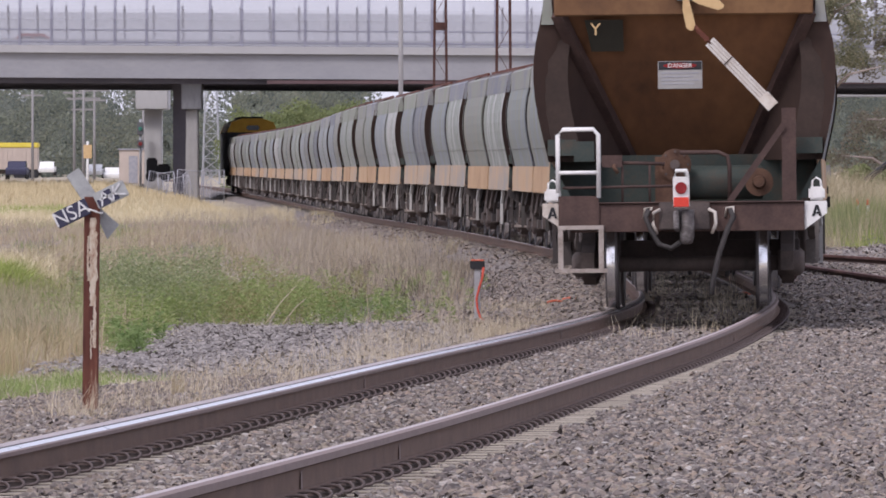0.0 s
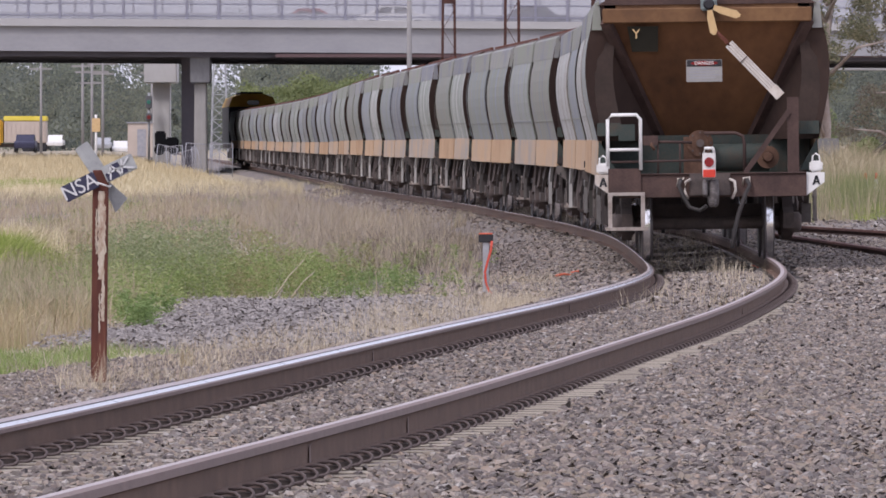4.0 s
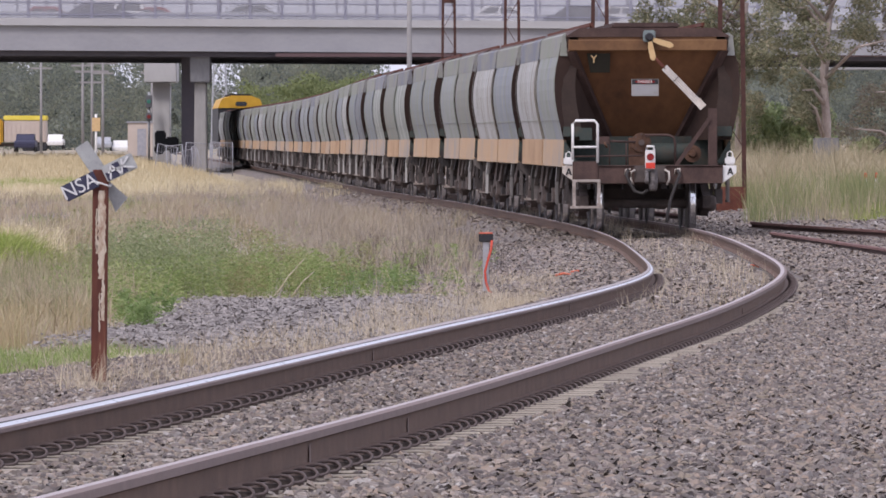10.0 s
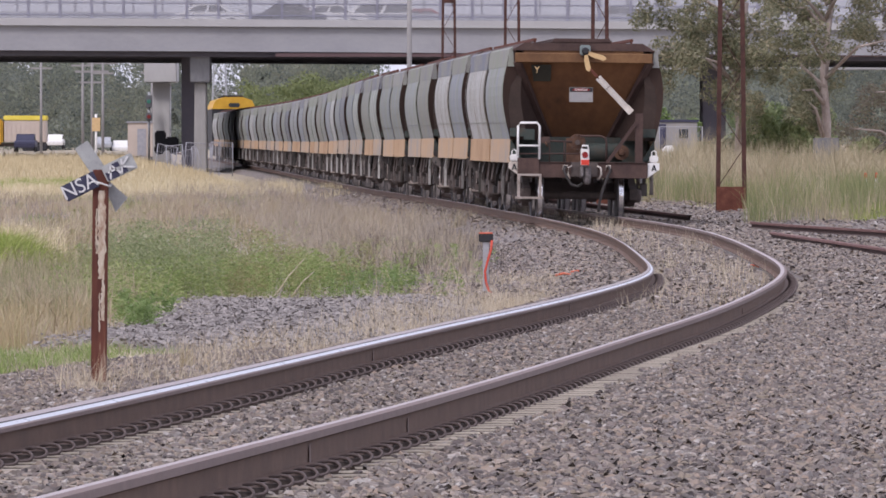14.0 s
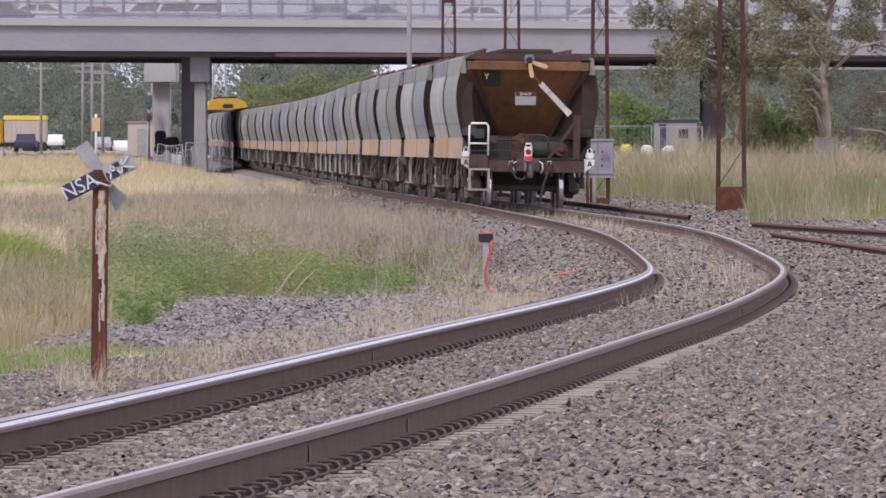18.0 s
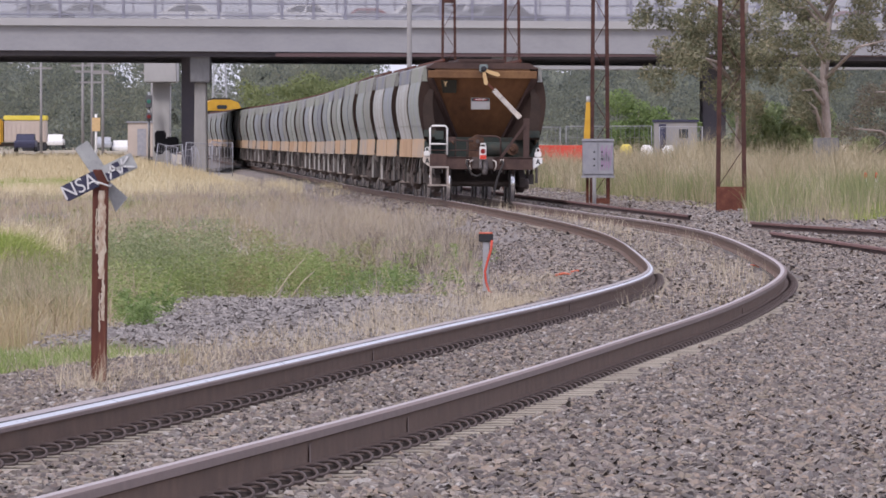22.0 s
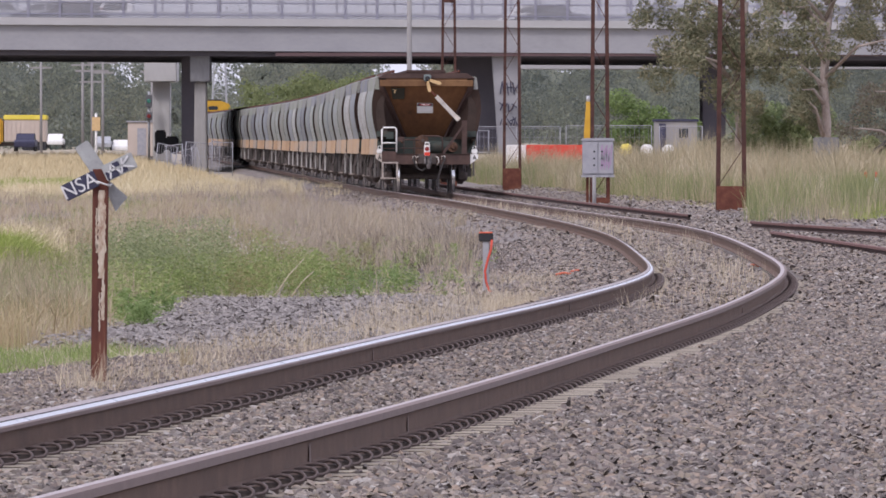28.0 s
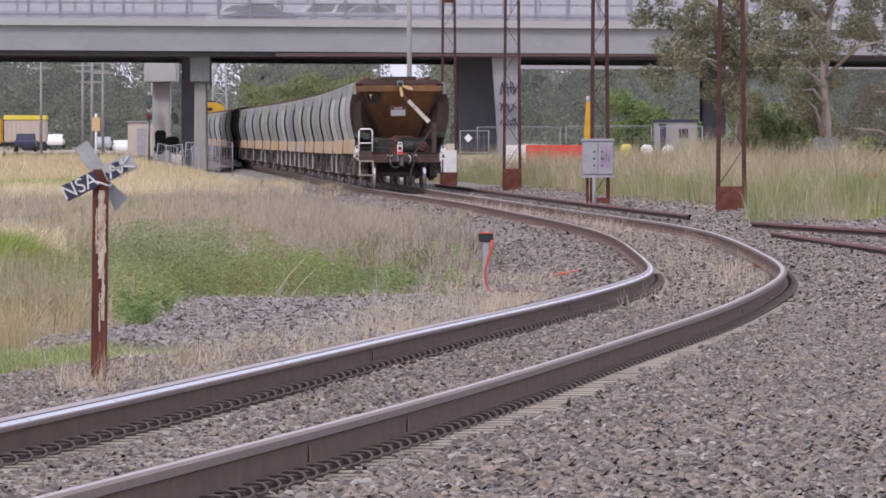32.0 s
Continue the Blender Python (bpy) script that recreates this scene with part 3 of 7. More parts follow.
def bogie(wagon, y):
    b = holder("bogie", "", "")
    b.parent = wagon
    b.matrix_basis = pose(0, y, 0)
    for s in (-1, 1):
        bm = bmesh.new()
        prof = [(-1.12, 0.36), (-1.12, 0.55), (-0.8, 0.62), (-0.45, 0.78), (0.45, 0.78), (0.8, 0.62), (1.12, 0.55), (1.12, 0.36), (0.75, 0.36), (0.45, 0.22), (-0.45, 0.22), (-0.75, 0.36)]
        extrude(bm, prof, s * 0.93, s * 1.06, "yz")
        for yy in (-0.88, 0.88):
            revolve(bm, [(s * 0.9, 0.13), (s * 1.12, 0.13), (s * 1.16, 0.09)], 14, "x", at=(0, yy, 0.43))
        part("side_frame", bm, M_DARK, b)
        for k in (-0.22, 0.22):
            bm = bmesh.new()
            revolve(bm, [(0.26, 0.08), (0.30, 0.1), (0.34, 0.08), (0.38, 0.1), (0.42, 0.08), (0.46, 0.1), (0.5, 0.08)], 10, "z", at=(s * 1.0, k, 0))
            part("spring", bm, M_BROWN, b)
        for k in (-0.62, 0.62):
            bm = bmesh.new()
            box(bm, s * 1.07, s * 1.11, k - 0.1, k + 0.1, 0.3, 0.66)
            part("brake_hanger", bm, M_GEAR, b)
    bm = bmesh.new()
    box(bm, -0.95, 0.95, -0.2, 0.2, 0.42, 0.66)
    box(bm, -0.3, 0.3, -0.3, 0.3, 0.66, 0.86)
    part("bolster", bm, M_DARK, b)
    sets = [wheelset(b, -0.88), wheelset(b, 0.88)]
    return sets


def solid_side(bm, prof, y0, y1, s, th=0.05):
    """A thick curved sheet on one side."""
    outer = [(s * x, z) for x, z in prof]
    inner = [(s * (x - th), z) for x, z in reversed(prof)]
    extrude(bm, outer + inner, y0, y1, "xz")


def build_wagon():
    w = holder("hopper_wagon", "grain hopper wagon with grey bulging sides, ochre skirt and rusted ends", "wagon", "wagons of the grain train")
    sets = []
    for y in (-5.35, 5.35):
        sets += bogie(w, y)
    # inner hopper body, dark, with end slopes
    bm = bmesh.new()
    prof = [(-6.95, 3.02), (6.95, 3.02), (6.9, 2.84), (5.45, 1.2), (1.4, 1.0), (-1.4, 1.0), (-5.45, 1.2), (-6.9, 2.84)]
    extrude(bm, [(a, b) for a, b in prof], -1.24, 1.24, "yz")
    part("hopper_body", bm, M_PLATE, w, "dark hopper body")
    # side sheets, two bays a side
    for s in (-1, 1):
        for y0, y1 in ((-6.9, -0.5), (0.5, 7.5)):
            bm = bmesh.new()
            solid_side(bm, side_profile(), y0, y1, s)
            part("side_panel", bm, M_PANEL, w, "grey weathered side sheet")
            bm = bmesh.new()
            xm, zm = side_profile()[2]
            box(bm, s * xm - 0.008, s * xm + 0.008, y0 + 0.02, y1 - 0.02, zm - 0.006, zm + 0.006)
            part("weld_seam", bm, M_BAND, w)
            bm = bmesh.new()
            extrude(bm, [(s * 1.35, 1.47), (s * 1.365, 1.03), (s * 1.32, 1.03), (s * 1.305, 1.47)], y0 if y0 < -1 else 0.2, y1 if y1 > 1 else -0.2, "xz")
            part("skirt", bm, M_SKIRT, w, "ochre painted lower skirt")
            # rib at the panel edge, coloured as dark as the shaded gap
            bm = bmesh.new()
            solid_side(bm, [(x - 0.02, z) for x, z in side_profile()], y0 - 0.0, y0 + 0.03, s, 0.3)
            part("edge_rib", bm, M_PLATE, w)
        for y0, y1 in ((-7.05, -0.25), (0.25, 7.3)):
            bm = bmesh.new()
            extrude(bm, [(s * 1.415, 2.77), (s * 1.38, 3.06), (s * 1.32, 3.1), (s * 1.29, 2.77)], y0, y1, "xz")
            part("top_band", bm, M_BAND, w, "greenish grey top rail")
        for k in range(8):
            y = -6.2 + k * 1.77
            bm = bmesh.new()
            bar(bm, (s * 1.18, y, 1.12), (s * 1.24, y + 0.1, 0.8 - 0.12 * (k % 3)), 0.07, 0.06)
            bar(bm, (s * 1.24, y + 0.1, 0.82 - 0.12 * (k % 3)), (s * 1.24, y + 0.55, 0.62 - 0.1 * (k % 2)), 0.06, 0.05)
            box(bm, s * 1.24 - 0.06, s * 1.24 + 0.06, y + 0.4, y + 0.75, 0.42, 0.66 - 0.1 * (k % 2))
            part("brake_hanger", bm, M_DARK if k % 3 else M_GEAR, w)
    for s in (-1, 1):
        for y in (-6.9, 6.9):
            bm = bmesh.new()
            for dy in (-0.2, 0.2):
                bar(bm, (s * 1.3, y + dy, 1.1), (s * 1.3, y + dy, 0.45), 0.035, 0.03)
            for z in (0.47, 0.75):
                bar(bm, (s * 1.3, y - 0.2, z), (s * 1.3, y + 0.2, z), 0.05, 0.03)
            part("side_step", bm, M_GEAR, w, "dusty grey step")
            bm = bmesh.new()
            q = y * 0.62
            bar(bm, (s * 1.3, q, 1.04), (s * 1.32, q + 0.18, 0.78), 0.05, 0.07)
            bar(bm, (s * 1.32, q + 0.18, 0.8), (s * 1.32, q + 0.18, 0.4), 0.05, 0.08)
            part("discharge_lever", bm, M_LEVER, w, "dusty white discharge lever")
            bm = bmesh.new()
            revolve(bm, [(s * 1.08, 0.1), (s * 1.14, 0.24), (s * 1.17, 0.24), (s * 1.2, 0.08)], 16, "x", at=(0, y * 0.42, 0.7))
            part("hopper_valve", bm, M_DARK, w)
    # roof with hatch covers and a walkway
    bm = bmesh.new()
    extrude(bm, [(-1.34, 3.04), (-1.1, 3.17), (1.1, 3.17), (1.34, 3.04)], -7.08, 7.08, "xz")
    part("roof", bm, M_BROWN, w, "rust-brown roof")
    for y in (-5.2, -1.75, 1.75, 5.2):
        bm = bbox(-0.55, 0.55, y - 1.5, y + 1.5, 3.16, 3.25, 0.03)
        part("hatch_cover", bm, M_BROWN, w)
    bm = bmesh.new()
    for x in (-0.9, 0.9):
        bar(bm, (x, -7.0, 3.22), (x, 7.0, 3.22), 0.05, 0.05)
        for y in np.arange(-6.8, 7, 1.7):
            bar(bm, (x, y, 3.14), (x, y, 3.24), 0.04, 0.04)
    part("walkway", bm, M_RUST, w, "rusty roof rail")
    # centre sill
    part("centre_sill", bbox(-0.25, 0.25, -7.6, 7.6, 0.78, 1.05, 0.01), M_DARK, w)
    for e in (-1, 1):
        build_end(w, e)
    # the upper body stands a little taller
    for o in w.children:
        if o.data and o.name.split(".")[0] in ("hopper_body", "side_panel", "top_band", "roof", "hatch_cover", "walkway", "end_sheet", "end_wing", "brace", "top_beam", "edge_rib"):
            for v in o.data.vertices:
                v.co.z = raised(v.co.z)
    return w, sets


def raised(z):
    return z + 0.12 * max(0.0, z - 2.35)


def build_end(w, e):
    """One end of a wagon; e is -1 at the rear."""
    def Y(y):
        return e * y
    # end sheet: slopes inward below the top beam
    bm = bmesh.new()
    ys0, ys1 = 7.02, 5.6
    vs = [(-1.26, Y(ys0), 2.86), (1.26, Y(ys0), 2.86), (0.42, Y(ys1), 1.2), (-0.42, Y(ys1), 1.2)]
    put(bm, [(x, y + e * 0.03, z) for x, y, z in vs], ((0, 1, 2, 3),))
    put(bm, [(x, y - e * 0.02, z) for x, y, z in vs], ((3, 2, 1, 0),))
    part("end_sheet", bm, M_END, w, "rust-brown sloping end sheet")
    for s in (-1, 1):
        bm = bmesh.new()
        edge = [(x + 0.02, z) for x, z in side_profile()] + [(1.375, 3.05)]
        outer, inner = [], []
        for x, z in edge:
            q = min(1.0, max(0.0, (2.86 - z) / 1.66))
            outer.append((s * x, Y(6.99), z))
            inner.append((s * (1.26 - 0.84 * q), Y(ys0 - 1.4 * q + 0.035), z))
        n = len(edge)
        back = [(x, y - e * 0.05, z) for x, y, z in outer]
        put(bm, outer + inner, [(i, i + 1, n + i + 1, n + i) for i in range(n - 1)])
        put(bm, outer + back, [(i, i + 1, n + i + 1, n + i) for i in range(n - 1)])
        for fc in bm.faces:
            fc.smooth = True
        part("end_wing", bm, M_WING, w, "brown folded wing sheet, darkened in colour as shade")
        bm = bmesh.new()
        extrude(bm, [(s * 1.34, 1.47), (s * 1.36, 1.08), (s * 1.12, 1.08)], Y(6.9), Y(6.96), "xz")
        part("corner_gusset", bm, M_GREEN_FRAME, w)
        # diagonal brace down the end sheet
        bm = bmesh.new()
        bar(bm, (s * 1.24, Y(7.1), 2.86), (s * 0.45, Y(5.75), 1.22), 0.13, 0.08)
        part("brace", bm, M_BROWN, w)
        bm = bmesh.new()
        box(bm, s * 1.22 - 0.14, s * 1.22 + 0.14, Y(7.0) - 0.05, Y(7.0) + 0.05, 1.52, 1.68)
        part("lever_bracket", bm, M_GREEN_FRAME, w)
    bm = bmesh.new()
    box(bm, -1.28, 1.28, Y(7.1) - 0.07, Y(7.1) + 0.07, 2.84, 3.0)
    box(bm, -1.12, 1.12, Y(7.03) - 0.03, Y(7.03) + 0.03, 2.99, 3.15)
    bmesh.ops.bevel(bm, geom=bm.edges[:], offset=0.012, segments=1, affect="EDGES")
    part("top_beam", bm, M_END_TRIM, w, "rust-streaked ochre end beam")
    bm = bmesh.new()
    box(bm, -1.28, 1.28, Y(6.15) - 0.03, Y(6.15) + 0.03, 1.0, 1.52)
    part("bulkhead", bm, M_GREEN_FRAME, w, "grimy green bulkhead under the slope")
    # platform and headstock
    part("platform", bbox(-1.15, 1.15, min(Y(5.6), Y(7.5)), max(Y(5.6), Y(7.5)), 0.95, 1.0, 0.005), M_DARK, w)
    bm = bmesh.new()
    box(bm, -1.12, 1.18, Y(7.5) - 0.06, Y(7.5) + 0.06, 0.76, 1.04)
    box(bm, -1.12, 1.18, Y(7.5) - 0.09, Y(7.5) + 0.07, 1.04, 1.055)
    bmesh.ops.bevel(bm, geom=bm.edges[:], offset=0.008, segments=1, affect="EDGES")
    part("headstock", bm, M_BROWN, w, "dark brown headstock beam")
    for s in (-1, 1):
        bm = bmesh.new()
        extrude(bm, [(s * 1.18, 1.05), (s * 1.4, 1.05), (s * 1.4, 0.93), (s * 1.18, 0.77)], Y(7.44), Y(7.52), "xz")
        pl = part("corner_plate", bm, M_GEAR, w)
        bm = bmesh.new()
        pts = [(s * 1.3 + u, z) for u, z in ((-0.05, 0.9), (-0.014, 1.01), (0.014, 1.01), (0.05, 0.9), (0.024, 0.9), (0, 0.975), (-0.024, 0.9))]
        extrude(bm, pts, Y(7.522), Y(7.528), "xz")
        box(bm, s * 1.3 - 0.03, s * 1.3 + 0.03, Y(7.525) - 0.003, Y(7.525) + 0.003, 0.925, 0.942)
        part("letter_mark", bm, M_BLACK, pl, "black letter A")
        bm = bbox(s * 1.3 - 0.08, s * 1.3 + 0.08, Y(7.46) - 0.05, Y(7.46) + 0.05, 1.06, 1.19, 0.02)
        tube(bm, [(s * 1.3 - 0.045, Y(7.46), 1.18), (s * 1.3 - 0.04, Y(7.46), 1.25), (s * 1.3, Y(7.46), 1.28), (s * 1.3 + 0.04, Y(7.46), 1.25), (s * 1.3 + 0.045, Y(7.46), 1.18)], 0.012, 6)
        part("lamp_bracket", bm, M_GEAR, w)
    # coupler, hoses
    bm = bmesh.new()
    box(bm, -0.085, 0.085, Y(7.75) - 0.22, Y(7.75) + 0.22, 0.76, 0.98)
    revolve(bm, [(0.64, 0.05), (0.7, 0.075), (0.98, 0.075)], 12, "z", at=(0.03, Y(7.95), 0))
    box(bm, -0.1, -0.045, Y(7.98) - 0.1, Y(7.98) + 0.1, 0.78, 0.97)
    bmesh.ops.bevel(bm, geom=bm.edges[:], offset=0.015, segments=1, affect="EDGES")
    part("coupler", bm, mat("worn_coupler", [(0.06, 0.05, 0.05), (0.13, 0.115, 0.11), (0.36, 0.34, 0.34)], 9, 0.55, metal=0.4, bump=0.2) if e < 0 else M_BROWN, w, "worn steel knuckle coupler")
    for s in (-1, 1):
        bm = bmesh.new()
        tube(bm, [(s * 0.24, Y(7.62), 0.98), (s * 0.3, Y(7.66), 0.95), (s * 0.31, Y(7.66), 0.84), (s * 0.27, Y(7.64), 0.74)], 0.018, 6)
        part("coupler_guard", bm, M_TAN_PAINT, w)
    for pts in (((-0.35, 0.98), (-0.38, 0.9), (-0.33, 0.78), (-0.25, 0.64), (-0.13, 0.6), (-0.04, 0.66)), ((0.45, 0.98), (0.48, 0.9), (0.43, 0.8), (0.34, 0.55), (0.28, 0.3), (0.26, 0.14))):
        bm = bmesh.new()
        tube(bm, [(-e * x, Y(7.62 + 0.02 * i), z) for i, (x, z) in enumerate(pts)], 0.026, 8)
        part("brake_hose", bm, M_HOSE, w, "dark rubber brake hose")
        bm = bmesh.new()
        tube(bm, [(-e * pts[0][0] - 0.05, Y(7.57), 0.9), (-e * pts[0][0] - 0.04, Y(7.6), 0.99), (-e * pts[0][0] + 0.03, Y(7.6), 1.0), (-e * pts[1][0], Y(7.64), 0.9)], 0.014, 6)
        part("hose_cock", bm, M_TAN_PAINT, w)
    # handrail loop and end ladder on the left of the end
    x0, x1 = (-1.24, -0.84) if e < 0 else (0.84, 1.24)
    bm = bmesh.new()
    yy = Y(7.6)
    tube(bm, [(x0, yy, 1.15), (x0, yy, 1.72), (x0 + 0.05, yy, 1.775), (x1 - 0.05, yy, 1.775), (x1, yy, 1.72), (x1, yy, 1.1)], 0.022, 8)
    tube(bm, [(x0, yy, 1.35), (x1, yy, 1.35)], 0.02, 8)
    part("handrail", bm, M_WHITE, w, "white tubular handrail")
    bm = bmesh.new()
    for x in (x0 + 0.02, x1 + 0.02):
        bar(bm, (x, yy, 0.83), (x, yy, 0.39), 0.05, 0.04)
    bar(bm, (x0, yy, 0.81), (x1 + 0.04, yy, 0.81), 0.05, 0.04)
    bar(bm, (x0 - 0.04, yy, 0.385), (x1 + 0.08, yy, 0.385), 0.12, 0.04)
    part("ladder", bm, M_STEP, w, "dirty tan-white end steps")
    bm = bmesh.new()
    box(bm, x0, x1, Y(7.56) - 0.03, Y(7.56) + 0.03, 0.8, 1.12)
    part("ladder_plate", bm, M_BROWN, w)
    # air tank, wheel valve and pipes on the platform
    bm = bmesh.new()
    revolve(bm, [(-0.2, 0.1), (-0.17, 0.17), (0.75, 0.17), (0.8, 0.1)], 20, "x", at=(0, Y(6.7), 1.24))
    part("air_tank", bm, M_GREEN_FRAME, w, "dull green air tank")
    bm = bmesh.new()
    revolve(bm, [(-0.06, 0.14), (0.1, 0.14)], 20, "y", at=(0.73, Y(6.9), 1.24))
    revolve(bm, [(0.09, 0.07), (0.16, 0.05)], 14, "y", at=(0.73, Y(6.9), 1.24))
    revolve(bm, [(-0.16, 0.05), (-0.06, 0.07)], 14, "y", at=(0.73, Y(6.9), 1.24))
    part("brake_cylinder", bm, M_RUSTY_GEAR, w, "rust-brown brake cylinder")
    bm = bmesh.new()
    revolve(bm, [(-0.03, 0.16), (0.03, 0.16)], 20, "y", at=(-0.1 if e < 0 else 0.1, Y(7.0), 1.42))
    box(bm, -0.3, 0.0, Y(6.9) - 0.08, Y(6.9) + 0.08, 1.0, 1.5)
    hb = part("hand_brake", bm, M_RUSTY_GEAR, w, "brown brake gear housing")
    for k in range(8):
        a = k * math.tau / 8
        bm = bmesh.new()
        revolve(bm, [(-0.012, 0.014), (0.012, 0.012)], 6, "y", at=((-0.1 if e < 0 else 0.1) + 0.13 * math.cos(a), Y(7.045), 1.42 + 0.13 * math.sin(a)))
        part("bolt", bm, M_DARK, hb)
    bm = bmesh.new()
    revolve(bm, [(-0.04, 0.05), (0.04, 0.045)], 12, "y", at=(-0.1 if e < 0 else 0.1, Y(7.05), 1.42))
    part("hub", bm, M_DARK, hb)
    bm = bmesh.new()
    box(bm, -1.1, -0.9, Y(7.0) - 0.06, Y(7.0) + 0.06, 1.46, 1.66)
    part("release_valve", bm, M_GREEN_FRAME, w)
    bm = bmesh.new()
    tube(bm, [(-0.7, Y(7.14), 1.44), (-0.7, Y(7.2), 1.4), (-0.66, Y(7.2), 1.34)], 0.02, 6)
    part("valve_handle", bm, M_RUSTY_GEAR, w)
    bm = bmesh.new()
    yq = Y(7.12)
    tube(bm, [(-0.05, yq, 1.54), (0.33, yq, 1.54), (0.42, yq, 1.5), (0.44, yq, 1.4), (0.44, yq, 1.05)], 0.022, 8)
    tube(bm, [(-1.2, Y(7.5), 1.2), (-0.1, Y(7.5), 1.21)], 0.016, 6)
    tube(bm, [(-0.85, yq, 1.45), (-0.2, yq, 1.43)], 0.02, 6)
    for x in (-0.62, -0.35):
        tube(bm, [(x, yq, 1.0), (x, yq, 1.45)], 0.014, 6)
    part("pipe", bm, M_BROWN, w)
    bm = bmesh.new()
    box(bm, -0.82, -0.62, yq - 0.06, yq + 0.06, 1.4, 1.52)
    part("valve", bm, M_BROWN, w)
    # upright stand with stay
    s = 1 if e < 0 else -1
    bm = bmesh.new()
    bar(bm, (s * 1.03, Y(7.3), 1.0), (s * 1.03, Y(7.3), 1.97), 0.14, 0.08)
    part("stand_post", bm, M_BROWN, w, "dark brown stand post")
    bm = bmesh.new()
    bar(bm, (s * 0.44, Y(7.32), 1.05), (s * 0.98, Y(7.32), 1.8), 0.09, 0.06)
    part("stand_brace", bm, M_BROWN, w)


WAGONS, SETS = [], []
first, first_sets = build_wagon()
WAGONS.append(first)
N_WAGONS = 23
for i in range(1, N_WAGONS):
    WAGONS.append(copy_thing(first, pose(0, 0, 0)))


def dress_last(w):
    """What only the last wagon carries on its rear end."""
    for o in w.children:
        if o.name.startswith(("corner_plate", "lamp_bracket")) and o.data.vertices[0].co.y < 0:
            o.data = o.data.copy()
            dull = o.name.startswith("corner") and o.data.vertices[0].co.x < 0
            o.data.materials[0] = M_TAN_PAINT if dull else M_WHITE
            tagged(o, "dull worn corner plate" if dull else "white corner plate" if o.name.startswith("corner") else "white lamp bracket")
    lamp = part("tail_lamp", bbox(-0.1, 0.06, -8.06, -7.98, 1.0, 1.3, 0.012), M_WHITE, w, "white tail lamp with red lens and red reflector plate")
    bm = bmesh.new()
    tube(bm, [(-0.085, -8.02, 1.29), (-0.07, -8.02, 1.36), (0.03, -8.02, 1.36), (0.045, -8.02, 1.29)], 0.02, 8)
    part("handle", bm, M_WHITE, lamp)
    bm = bmesh.new()
    revolve(bm, [(-8.085, 0.055), (-8.055, 0.06)], 20, "y", at=(-0.02, 0, 1.19))
    part("lens", bm, M_DARKRED, lamp, "dark red lens")
    part("reflector", bbox(-0.095, 0.055, -8.075, -8.055, 1.005, 1.1, 0.004), M_RED, lamp, "bright red reflector")
    # warning notice
    sign = part("warning_sign", bbox(-0.26, 0.18, -7.06, -7.045, 2.17, 2.445, 0.004), M_SIGN, w, "dirty white warning sign with a black and red heading")
    part("heading", bbox(-0.252, 0.172, -7.066, -7.058, 2.36, 2.44, 0.002), M_BLACK, sign)
    bm = bmesh.new()
    revolve(bm, [(-0.002, 1.0), (0.002, 1.0)], 24, "y")
    for v in bm.verts:
        v.co.x, v.co.y, v.co.z = v.co.x * 0.165 - 0.04, v.co.y - 7.07, v.co.z * 0.028 + 2.4
    part("oval", bm, M_DARKRED, sign)
    lettering("lettering", "DANGER", 0.06, M_WHITE, sign, pose(-0.04, -7.076, 2.4, 90))
    for k in range(4):
        part("text_bar", bbox(-0.225, 0.145 - 0.05 * (k % 2), -7.064, -7.058, 2.32 - k * 0.035, 2.332 - k * 0.035), M_GREYPAINT, sign)
    bm = bmesh.new()
    put(bm, [(-0.98, -7.09, 2.86), (-0.6, -7.09, 2.86), (-0.6, -6.9, 2.55), (-0.92, -6.9, 2.55)], ((0, 1, 2, 3),))
    part("paint_patch", bm, M_PATCH, w, "dark repainted patch")
    lettering("code_letter", "Y", 0.17, M_ORANGE_WOOD, w, pose(-0.87, -7.13, 2.76, 90), "faded yellow letter")
    # spinner and the striped plank
    part("spinner_box", bbox(-0.08, 0.12, -7.24, -7.16, 3.04, 3.23, 0.02), M_TEAL, w, "grey-green gear box")
    bm = bmesh.new()
    revolve(bm, [(-7.34, 0.05), (-7.22, 0.075)], 14, "y", at=(0.02, 0, 3.12))
    part("spinner_hub", bm, M_BLACK, w)
    for a in ((0.06, -0.36), (0.38, -0.13)):
        bm = bmesh.new()
        b0 = Vector((0.02, -7.3, 3.1))
        d = Vector((a[0], 0, a[1]))
        n = Vector((-d.z, 0, d.x)).normalized()
        pts = [b0 + d * 0.15 - n * 0.03, b0 + d * 0.4 - n * 0.05, b0 + d * 0.9 - n * 0.045, b0 + d - n * 0.01, b0 + d + n * 0.02, b0 + d * 0.85 + n * 0.05, b0 + d * 0.15 + n * 0.03]
        extrude(bm, [(q.x, q.z) for q in pts], -7.32, -7.29, "xz")
        part("spinner_blade", bm, M_ORANGE_WOOD, w, "faded yellow blade")
    pl = holder("signal_arm", "", "")
    pl.parent = w
    bm = bmesh.new()
    bar(bm, (0.26, -7.26, 2.63), (0.84, -7.34, 2.02), 0.05, 0.11)
    tagged(part("plank", bm, M_TIMBER, pl), "weathered white timber arm")
    bm = bmesh.new()
    bar(bm, (0.78, -7.36, 2.09), (0.88, -7.37, 1.98), 0.05, 0.125)
    part("plank_shoe", bm, M_TAN_PAINT, pl)
    along = (Vector((0.84, -7.367, 2.02)) - Vector((0.26, -7.287, 2.63))).normalized()
    across = Vector((-along.z, 0, along.x)).normalized()
